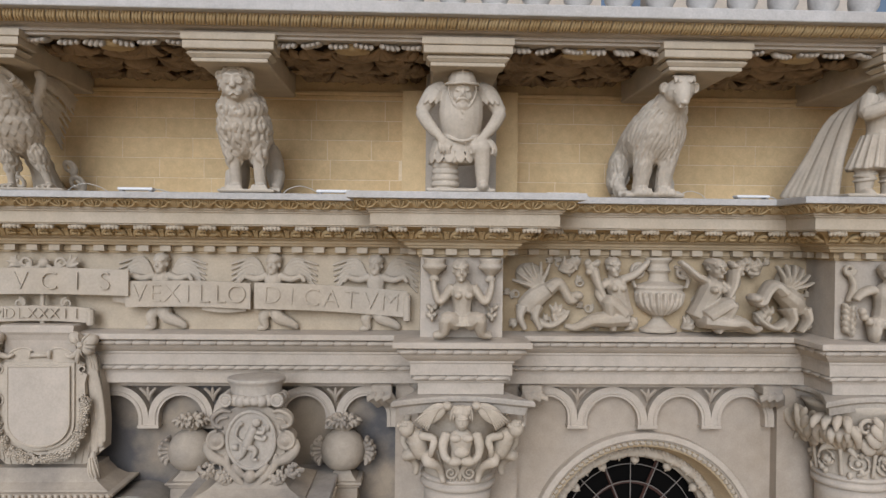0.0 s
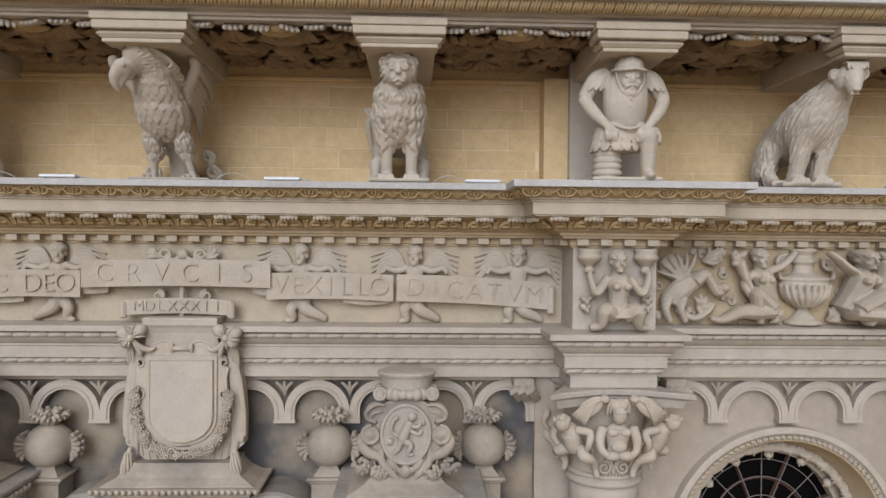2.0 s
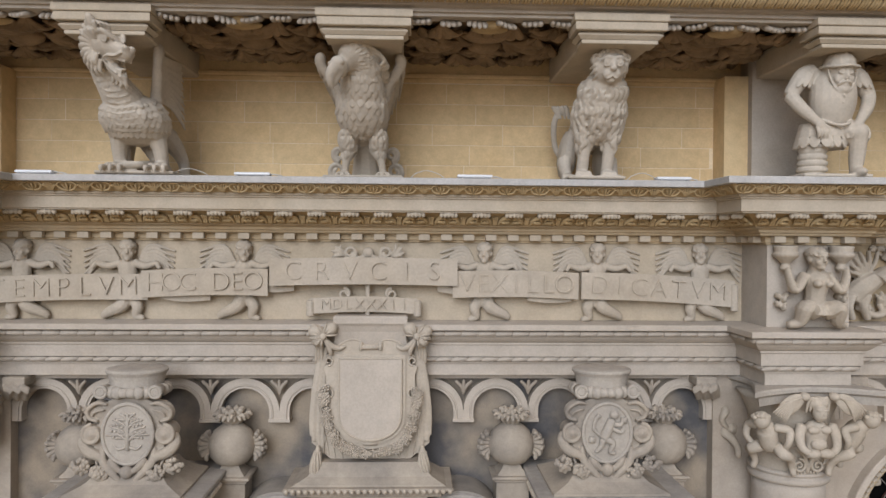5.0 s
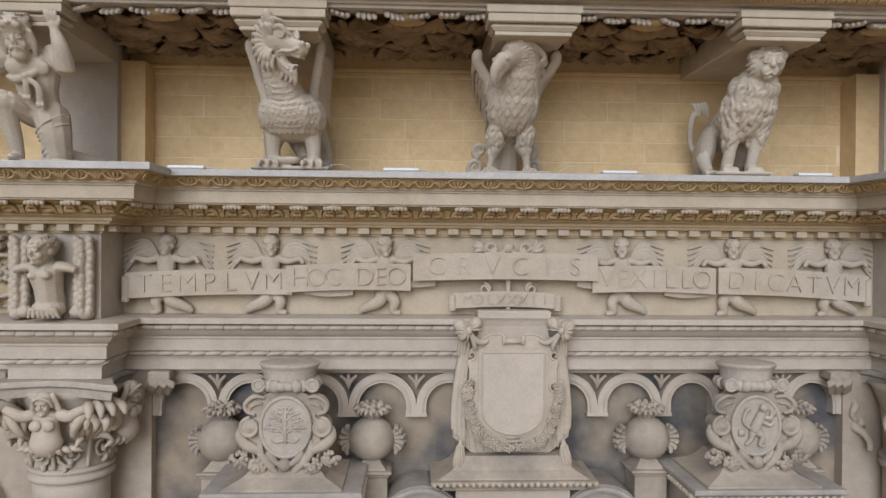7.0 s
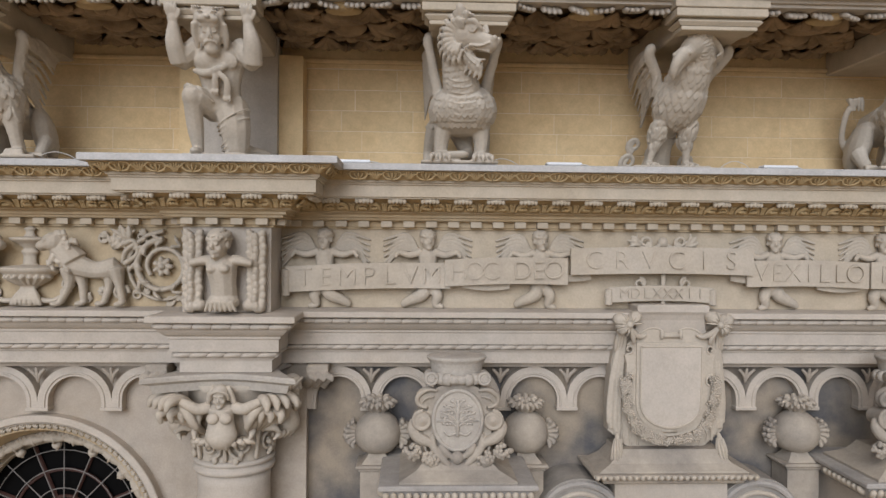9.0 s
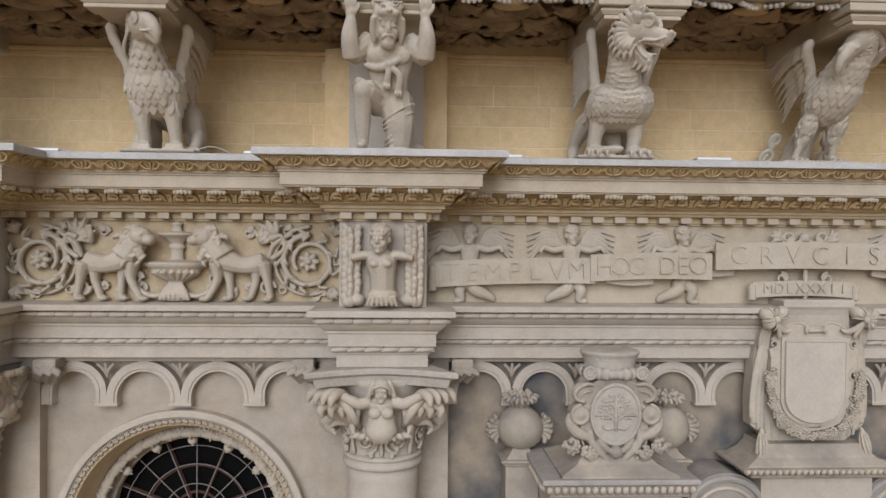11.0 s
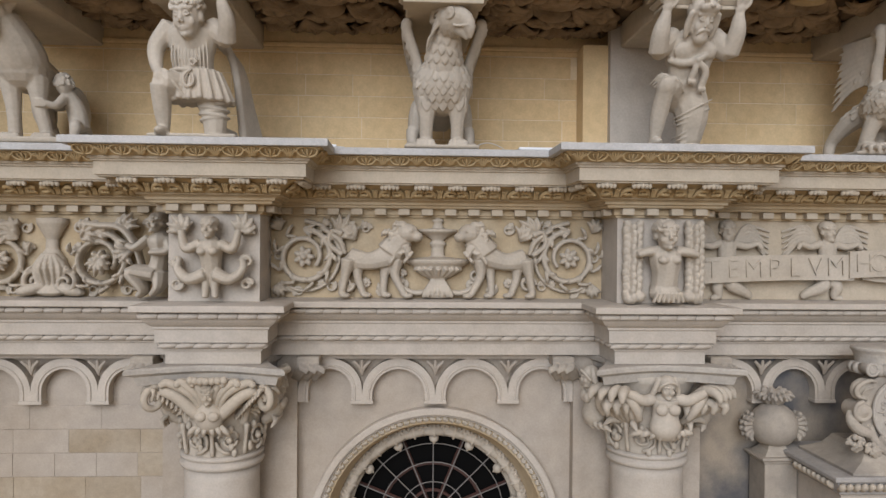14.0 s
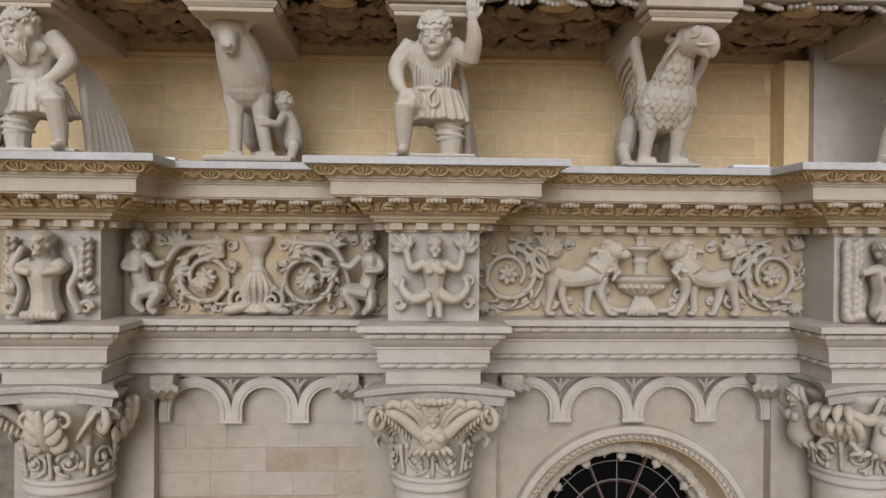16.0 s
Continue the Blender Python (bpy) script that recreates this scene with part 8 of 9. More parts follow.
def cartouche(x, device, label):
    k = thing("coat_of_arms", label, "coat of arms", at=pose(x, 6.22, 9.86), group="smaller coats of arms")
    zc = 0.45
    c = Clay()
    half = [(0.0, -0.30), (0.12, -0.30), (0.20, -0.27), (0.25, -0.20), (0.27, -0.12), (0.30, -0.06), (0.30, 0.05), (0.24, 0.07), (0.22, 0.16), (0.18, 0.25), (0.08, 0.30)]
    ring = half + [(-x, z) for x, z in reversed(half[1:])]
    c.slab([(x, zc + z) for x, z in ring], 0.0, 0.15)
    for s in (-1, 1):
        # folded ears above, tight volutes at mid height, sweeping straps below
        c.ball((s * 0.245, 0.05, zc + 0.165), (0.105, 0.06, 0.092), (0, s * 25, 0), (16, 10))
        c.tube([(s * 0.17, -0.02, zc + 0.235), (s * 0.25, -0.03, zc + 0.245), (s * 0.325, -0.01, zc + 0.185), (s * 0.315, 0.0, zc + 0.12), (s * 0.25, -0.01, zc + 0.095)], [0.012, 0.018, 0.02, 0.018, 0.012], seg=8, sub=4)
        c.tube([(s * 0.19, -0.02, zc + 0.19), (s * 0.26, -0.03, zc + 0.175), (s * 0.29, -0.02, zc + 0.135)], [0.010, 0.012, 0.008], seg=6, sub=3)
        c.tube([(s * 0.285, 0.16, zc - 0.005), (s * 0.285, -0.03, zc - 0.005)], 0.072, seg=20, sub=1)
        c.scroll((s * 0.285, -0.035, zc - 0.005), 0.082, 0.012, 2.2, math.pi / 2, 0.017, -s)
        c.tube([(s * 0.362, 0.03, zc - 0.01), (s * 0.37, 0.0, zc - 0.08), (s * 0.31, -0.01, zc - 0.15), (s * 0.22, -0.02, zc - 0.19), (s * 0.15, -0.03, zc - 0.27)], [0.022, 0.040, 0.048, 0.036, 0.02], seg=10, sub=4)
        c.tube([(s * 0.20, 0.0, zc - 0.12), (s * 0.19, -0.03, zc - 0.23), (s * 0.10, -0.04, zc - 0.33), (s * 0.05, -0.04, zc - 0.38)], [0.02, 0.034, 0.03, 0.02], seg=10, sub=4)
        c.tube([(s * 0.045, -0.05, zc - 0.30), (s * 0.10, -0.05, zc - 0.25), (s * 0.14, -0.03, zc - 0.20)], [0.02, 0.03, 0.018], seg=8, sub=3)
        # small scroll block at the foot
        c.scroll((s * 0.095, -0.06, zc - 0.41), 0.034, 0.008, 1.5, 0, 0.013, s)
        c.tube([(s * 0.22, -0.02, zc - 0.38), (s * 0.15, -0.04, zc - 0.40), (s * 0.09, -0.05, zc - 0.43)], [0.018, 0.02, 0.02], seg=8, sub=3)
    c.ball((0, -0.05, zc - 0.30), (0.052, 0.05, 0.055))
    c.box((-0.10, -0.07, zc - 0.445), (0.10, 0.05, zc - 0.375), bev=0.012)
    put("frame", c, WEATHERED, k, fuse=0.006, soft=0, thin=0.6)
    c = Clay()
    pts = [(0.198 * math.cos(2 * math.pi * i / 40), -0.035, zc + 0.240 * math.sin(2 * math.pi * i / 40)) for i in range(41)]
    c.tube(pts, 0.016, seg=8, sub=1)
    c.slab(oval(0.196, 0.238, 40, 0, zc), -0.035, 0.05)
    oval_face = put("oval_field", c, TOPS, k, smooth=False)
    c = Clay()
    device(c, zc + 0.02)
    put("device", c, TOPS, oval_face, smooth=True)
    r = random.Random(9)
    for s in (-1, 1):
        for gx, gz, n in ((0.225, -0.315, 26), (0.37, -0.255, 26)):
            c = Clay()
            for i in range(n):
                a, q = r.random() * 6.283, math.sqrt(r.random())
                c.ball((s * (gx + 0.068 * q * math.cos(a)), -0.05 - 0.045 * (1 - q), zc + gz + 0.058 * q * math.sin(a)), 0.021, res=(8, 5))
            c.tube([(s * 0.28, 0.02, zc - 0.17), (s * (gx + 0.02), -0.01, zc + gz + 0.03)], 0.012, seg=6, sub=1)
            put("carved_grape", c, WEATHERED, k, smooth=True)
    # flaring lid over a strap rolled into curls
    c = Clay()
    prof = [(0.0, -0.01), (0.228, -0.01), (0.230, 0.03), (0.235, 0.06), (0.245, 0.09), (0.260, 0.112), (0.266, 0.118), (0.268, 0.132), (0.258, 0.142), (0.20, 0.152), (0.0, 0.158)]
    c.lathe(prof, (0, 0.0, 0.0), 36, m=pose(0, 0.17, zc + 0.355) @ Matrix.Diagonal((0.93, 0.80, 1.0, 1)))
    put("crown_lid", c, TOPS, k, smooth=False)
    c = Clay()
    c.tube([(0.215 * math.cos(2 * math.pi * i / 30), 0.17 + 0.185 * math.sin(2 * math.pi * i / 30), zc + 0.300) for i in range(31)], 0.020, seg=8, sub=1)
    for i in range(7):
        a = radians(-180 + 30 * i)
        ca, sa = 0.222 * math.cos(a), 0.17 + 0.205 * math.sin(a)
        tx, ty = -math.sin(a), math.cos(a)
        for o, rr in ((-0.030, 0.050), (0.030, 0.050)):
            c.tube([(ca + tx * (o - 0.026), sa + ty * (o - 0.026), zc + 0.325), (ca + tx * (o + 0.026), sa + ty * (o + 0.026), zc + 0.325)], rr - (0.012 if i % 2 else 0.0), seg=14, sub=1)
        c.tube([(ca + tx * -0.065, sa + ty * -0.065, zc + 0.335), (ca + tx * 0.065, sa + ty * 0.065, zc + 0.335)], 0.026, seg=12, sub=1)
    for s in (-1, 1):
        for rr, ww in ((0.046, 0.014), (0.024, 0.011)):
            c.tube([(s * 0.215 + rr * math.cos(q * 0.7854), -0.035, zc + 0.335 + rr * math.sin(q * 0.7854)) for q in range(9)], ww, seg=8, sub=2)
        c.tube([(s * 0.215, 0.10, zc + 0.335), (s * 0.215, -0.03, zc + 0.335)], 0.040, seg=16, sub=1)
    put("crown_curl", c, TOPS, k, smooth=True)
    # flared foot
    c = Clay()
    v = []
    for z, w, d0, d1 in ((-0.02, 0.47, -0.20, 0.60), (0.0, 0.47, -0.20, 0.60), (0.02, 0.42, -0.16, 0.56), (0.06, 0.33, -0.09, 0.5), (0.115, 0.27, -0.03, 0.48), (0.15, 0.25, 0.0, 0.46)):
        v += [(-w, d0, z), (w, d0, z), (w, d1, z), (-w, d1, z)]
    f = [(3, 2, 1, 0), (20, 21, 22, 23)]
    for i in range(5):
        for j in range(4):
            a, b = i * 4 + j, i * 4 + (j + 1) % 4
            f.append((a, b, b + 4, a + 4))
    put("foot", c.add(v, f), WEATHERED, k)


def tree_device(c, zc):
    r = random.Random(4)
    for z, w in ((0.12, 0.05), (0.075, 0.105), (0.02, 0.13), (-0.03, 0.11)):
        for s in (-1, 1):
            c.tube([(0, -0.038, zc + z - 0.05), (s * w * 0.5, -0.042, zc + z), (s * w, -0.040, zc + z + 0.015)], [0.010, 0.009, 0.006], seg=6, sub=3)
            for q in (0.35, 0.55, 0.75, 1.0):
                for o in (-0.018, 0.018):
                    c.ball((s * w * q, -0.038, zc + z + o + r.uniform(-.006, .006)), (0.017, 0.010, 0.011), (0, r.uniform(-40, 40), 0), (6, 4))
    c.tube([(0, -0.036, zc - 0.15), (0, -0.042, zc + 0.14)], [0.018, 0.010], seg=8, sub=2)
    c.box((-0.17, -0.045, zc - 0.035), (0.17, -0.030, zc - 0.02), bev=0.003)
    for s in (-1, 1):
        c.tube([(0, -0.036, zc - 0.12), (s * 0.07, -0.04, zc - 0.14), (s * 0.11, -0.038, zc - 0.11)], [0.012, 0.012, 0.008], seg=6, sub=3)


def rampant(c, zc):
    c.tube([(-0.03, -0.05, zc - 0.06), (0.0, -0.06, zc + 0.02), (0.03, -0.06, zc + 0.09)], [0.045, 0.04, 0.035])
    c.ball((0.05, -0.065, zc + 0.135), (0.04, 0.03, 0.036))
    c.tube([(0.02, -0.06, zc + 0.06), (0.10, -0.06, zc + 0.05), (0.12, -0.06, zc + 0.10)], [0.02, 0.017, 0.014])
    c.tube([(0.02, -0.06, zc + 0.03), (0.10, -0.06, zc - 0.01), (0.13, -0.06, zc + 0.02)], [0.02, 0.017, 0.014])
    c.tube([(-0.03, -0.06, zc - 0.06), (0.04, -0.06, zc - 0.10), (0.02, -0.06, zc - 0.17), (0.06, -0.06, zc - 0.18)], [0.032, 0.026, 0.018, 0.014])
    c.tube([(-0.04, -0.06, zc - 0.07), (-0.06, -0.06, zc - 0.13), (-0.10, -0.06, zc - 0.17)], [0.03, 0.02, 0.014])
    c.tube([(-0.06, -0.05, zc - 0.04), (-0.12, -0.06, zc + 0.02), (-0.10, -0.06, zc + 0.10), (-0.07, -0.06, zc + 0.13)], [0.014, 0.014, 0.014, 0.02])
    for s in (-1, 1):
        c.box((s * 0.13 - 0.025, -0.06, zc + 0.08 * s - 0.02), (s * 0.13 + 0.025, -0.04, zc + 0.08 * s + 0.03))


cartouche(-5.24, tree_device, "oval limestone coat of arms with a tree device under a crown")
cartouche(-1.37, rampant, "oval limestone coat of arms with a rearing lion under a crown")


def pier_block(x):
    """A projecting door-case pier with a leaf-edged top."""
    p = thing("door_pier", "projecting limestone pier with a leaf-carved top edge", "pier", at=pose(x, 0, 0), group="door-case piers")
    top = 9.838
    put("body", Clay().box((-0.52, 6.10, 0.0), (0.52, RECESS, top - 0.16)), LIME, p)
    put("cap", Clay().box((-0.56, 6.05, top - 0.16), (0.56, RECESS, top - 0.11), bev=0.01).box((-0.63, 5.985, top - 0.045), (0.63, RECESS, top), bev=0.01).box((-0.59, 6.02, top - 0.11), (0.59, RECESS, top - 0.045)), COOL, p)
    lf = Clay().tube([(0, 0.02, -0.03), (0, -0.018, 0.0), (0, -0.022, 0.022)], [0.022, 0.028, 0.018], seg=8, sub=2).mesh("edge_leaf")
    lf.materials.append(CARVED)
    for i in range(20):
        put("edge_leaf", lf, None, p, at=pose(-0.57 + 0.06 * i, 6.012, top - 0.078))
    for s in (-1, 1):
        for i in range(8):
            put("edge_leaf", lf, None, p, at=pose(s * 0.598, 6.10 + 0.07 * i, top - 0.078, 0, 0, 90 * s))


pier_block(-5.24)
pier_block(-1.33)


def great_shield():
    g = thing("great_coat_of_arms", "large blank limestone shield with ribbons and garland on a pedestal", "coat of arms", at=pose(-3.335, 6.70, 9.77))
    put("pedestal", Clay().box((-0.50, 0.0 - 0.12, -2.5), (0.50, 0.36, -0.10), bev=0.01), LIME, g)
    put("pedestal_cap", Clay().box((-0.72, -0.26, -0.03), (0.72, 0.36, 0.0), bev=0.008).box((-0.62, -0.18, -0.10), (0.62, 0.36, -0.03), bev=0.01), WEATHERED, g)
    lf = Clay().tube([(0, 0.02, -0.02), (0, -0.014, 0.0), (0, -0.018, 0.016)], [0.018, 0.022, 0.014], seg=8, sub=2).mesh("edge_leaf")
    lf.materials.append(CARVED)
    for i in range(26):
        put("edge_leaf", lf, None, g, at=pose(-0.69 + 0.0552 * i, -0.262, -0.016))
    c = Clay()
    v = []
    for z, w, d0 in ((0.0, 0.66, -0.20), (0.012, 0.64, -0.19), (0.06, 0.54, -0.12), (0.13, 0.47, -0.08), (0.17, 0.46, -0.06)):
        v += [(-w, d0, z), (w, d0, z), (w, 0.3, z), (-w, 0.3, z)]
    f = [(3, 2, 1, 0), (16, 17, 18, 19)]
    for i in range(4):
        for j in range(4):
            a, b = i * 4 + j, i * 4 + (j + 1) % 4
            f.append((a, b, b + 4, a + 4))
    put("sloping_foot", c.add(v, f), WEATHERED, g)
    # cloth folded behind the shield
    cloth = [(0.0, 0.10), (0.20, 0.10), (0.34, 0.16), (0.52, 0.31), (0.525, 0.55), (0.50, 0.90), (0.46, 1.15), (0.36, 1.24), (0.0, 1.28)]
    put("back_plate", Clay().slab(cloth + [(-x, z) for x, z in reversed(cloth[1:-1])], 0.05, 0.20), CARVED, g)
    for s in (-1, 1):
        c = Clay()
        for i, (x0, x1, x2, z1, rr) in enumerate(((0.42, 0.47, 0.50, 0.33, 0.026), (0.40, 0.44, 0.455, 0.27, 0.022), (0.385, 0.41, 0.42, 0.22, 0.018), (0.44, 0.495, 0.525, 0.38, 0.018))):
            c.tube([(s * x0, -0.02, 1.17), (s * x1, 0.02, 0.85), (s * x2, 0.035, 0.55), (s * x2, 0.04, z1)], [rr * 0.7, rr, rr, rr * 0.8], seg=8, sub=4)
        for x, z in ((0.24, 0.125), (0.31, 0.16), (0.37, 0.20)):
            c.tube([(s * x, 0.05, z), (s * (x + 0.03), 0.04, z + 0.18)], [0.012, 0.008], seg=6, sub=1)
        put("hanging_ribbon", c, CARVED, g, fuse=0.008, soft=1)
    # strap-work border with round notches
    def notch(cx, cz, r, a0, a1):
        return [(cx + r * math.cos(radians(a0 + (a1 - a0) * i / 10)), cz + r * math.sin(radians(a0 + (a1 - a0) * i / 10))) for i in range(11)]
    edge = [(0.0, 1.20), (0.08, 1.20), (0.11, 1.235), (0.18, 1.24), (0.27, 1.195), (0.33, 1.14), (0.385, 1.085)] + notch(0.365, 1.05, 0.034, 60, 290) + [(0.405, 1.0), (0.385, 0.92), (0.39, 0.82)] + notch(0.375, 0.765, 0.050, 75, 285) + [(0.405, 0.70), (0.39, 0.60), (0.34, 0.46), (0.24, 0.345), (0.12, 0.295), (0.0, 0.28)]
    put("strapwork", Clay().slab(edge + [(-x, z) for x, z in reversed(edge[1:-1])], -0.05, 0.06), CARVED, g)
    shape = [(-0.27, 1.08), (-0.27, 0.62)] + [(-0.27 * math.cos(math.pi * i / 24) * (1.0), 0.60 - 0.235 * math.sin(math.pi * i / 24) ** 0.9) for i in range(1, 24)] + [(0.27, 0.62), (0.27, 1.08)]
    big = [(x * 1.13, 0.75 + (z - 0.75) * 1.10) for x, z in shape]
    put("shield_border", Clay().slab(big, -0.072, -0.04), CARVED, g)
    face = put("shield", Clay().slab(shape, -0.090, -0.05), LIME, g, label="plain blank shield face")
    rim = [(x, -0.090, z) for x, z in shape] + [(shape[0][0], -0.090, shape[0][1])]
    put("shield_rim", Clay().tube(rim, 0.010, seg=6, sub=1), CARVED, face)
    c = Clay()
    for s in (-1, 1):
        c.tube([(s * 0.07, -0.048, 1.20), (s * 0.11, -0.05, 1.232), (s * 0.18, -0.05, 1.237), (s * 0.27, -0.048, 1.192), (s * 0.385, -0.045, 1.085)], 0.009, seg=8, sub=3)
        c.scroll((s * 0.375, -0.05, 0.765), 0.058, 0.018, 1.0, math.pi / 2, 0.014, s)
        c.scroll((s * 0.365, -0.05, 1.05), 0.040, 0.014, 1.0, -math.pi / 2, 0.012, -s)
        c.tube([(s * 0.085, -0.075, 1.15), (s * 0.085, -0.08, 1.215)], 0.016, seg=8, sub=2)
    c.box((-0.075, -0.085, 1.155), (0.075, 0.0, 1.195), bev=0.01)
    c.box((-0.065, -0.075, 0.315), (0.065, 0.0, 0.355), bev=0.01)
    put("strap_edge", c, CARVED, g, smooth=True)
    # broad concave head that flares to a lid
    v = []
    prof = ((1.18, 0.33, -0.035), (1.24, 0.31, -0.055), (1.31, 0.30, -0.075), (1.36, 0.305, -0.10), (1.385, 0.315, -0.12), (1.435, 0.32, -0.125), (1.448, 0.31, -0.115))
    for z, w, d0 in prof:
        v += [(-w, d0, z), (w, d0, z), (w, 0.16, z), (-w, 0.16, z)]
    n = len(prof)
    f = [(3, 2, 1, 0), (4 * n - 4, 4 * n - 3, 4 * n - 2, 4 * n - 1)]
    for i in range(n - 1):
        for q in range(4):
            a, b = i * 4 + q, i * 4 + (q + 1) % 4
            f.append((a, b, b + 4, a + 4))
    put("head_block", Clay().add(v, f), LIME, g)
    # garland of flowers slung below the shield
    c = Clay()
    r = random.Random(2)
    pts = []
    for i in range(60):
        a = math.pi * i / 59
        pts.append((-0.405 * math.copysign(abs(math.cos(a)) ** 0.72, math.cos(a)), 0.80 - 0.545 * math.sin(a) ** 0.95))
    for px, pz in pts:
        for k in range(4):
            fx, fz, fy = px + r.uniform(-.032, .032), pz + r.uniform(-.032, .032), -0.080 + r.uniform(-.03, .02)
            q0, size = r.random() * 6, r.uniform(0.8, 1.2)
            c.ball((fx, fy - 0.012, fz), 0.0075 * size, res=(6, 4))
            for q in range(5):
                c.ball((fx + 0.019 * size * math.cos(q0 + q * 1.257), fy, fz + 0.019 * size * math.sin(q0 + q * 1.257)), (0.0105 * size, 0.016, 0.0105 * size), res=(6, 4))
    put("garland", c, CARVED, g, smooth=True)
    for s in (-1, 1):
        c = Clay()
        for lx, lz, tilt, wide in ((0.062, 0.030, 20, 0.075), (-0.055, 0.050, 140, 0.070), (0.045, -0.045, -45, 0.060)):
            c.ball((s * (0.40 + lx), -0.12, 1.285 + lz), (wide, 0.07, wide * 0.80), (0, -s * tilt, 0), (16, 10))
            for q in range(4):
                a = radians(tilt + (q - 1.5) * 24)
                c.tube([(s * (0.40 + 0.02 * math.cos(a)), -0.178, 1.285 + 0.02 * math.sin(a)), (s * (0.40 + 0.07 * math.cos(a)), -0.186, 1.285 + 0.07 * math.sin(a)), (s * (0.40 + 0.125 * math.cos(a)), -0.150, 1.285 + 0.115 * math.sin(a))], [0.004, 0.008, 0.004], seg=6, sub=3)
        c.ball((s * 0.40, -0.17, 1.28), (0.032, 0.035, 0.034))
        c.tube([(s * 0.39, -0.15, 1.26), (s * 0.33, -0.11, 1.19), (s * 0.27, -0.08, 1.165), (s * 0.225, -0.08, 1.185)], [0.016, 0.026, 0.022, 0.012], seg=8, sub=4)
        c.tube([(s * 0.39, -0.15, 1.25), (s * 0.35, -0.11, 1.16), (s * 0.34, -0.09, 1.11)], [0.014, 0.022, 0.014], seg=8, sub=4)
        for q in range(3):
            c.tube([(s * 0.41, -0.14, 1.26), (s * (0.425 + 0.02 * q), -0.06, 1.18), (s * (0.43 + 0.025 * q), 0.0, 1.02)], [0.014, 0.018, 0.012], seg=8, sub=4)
        put("bow", c, CARVED, g, smooth=True)
        c = Clay().tube([(s * 0.455, -0.02, 0.30), (s * 0.46, -0.05, 0.24), (s * 0.47, -0.06, 0.16), (s * 0.48, -0.06, 0.09)], [0.014, 0.03, 0.042, 0.036], seg=10, sub=4)
        for i in range(9):
            a = 2 * math.pi * i / 9
            c.tube([(s * 0.458 + 0.026 * math.cos(a), -0.05 + 0.03 * math.sin(a), 0.26), (s * 0.468 + 0.043 * math.cos(a + .4), -0.06 + 0.045 * math.sin(a + .4), 0.16), (s * 0.48 + 0.04 * math.cos(a + .8), -0.06 + 0.04 * math.sin(a + .8), 0.075)], [0.008, 0.011, 0.009], seg=6, sub=3)
        put("tassel", c, CARVED, g, smooth=True)


great_shield()


def volute_gable(x, m):
    """The curled end of the broken gable beside the pedestal."""
    arc = [radians(a) for a in range(0, 181, 9)]
    v = thing("broken_gable", "rounded stone end of the broken door gable", "gable", at=pose(x, 0, 9.36), group="broken gable ends")
    put("body", Clay().slab([(0.37 * math.cos(a), 0.33 * math.sin(a)) for a in arc] + [(-0.37, -1.6), (0.37, -1.6)], 6.62, RECESS), BLUISH, v)
    put("roll_moulding", Clay().tube([(0.335 * math.cos(a), 6.61, 0.285 * math.sin(a)) for a in arc], 0.032, seg=8, sub=1), COOL, v)
    put("inner_moulding", Clay().tube([(0.25 * math.cos(a), 6.612, 0.20 * math.sin(a)) for a in arc], 0.02, seg=8, sub=1), LIME, v)


volute_gable(-4.13, -1)
volute_gable(-2.54, 1)

# ---- leafy carving under the balcony ----


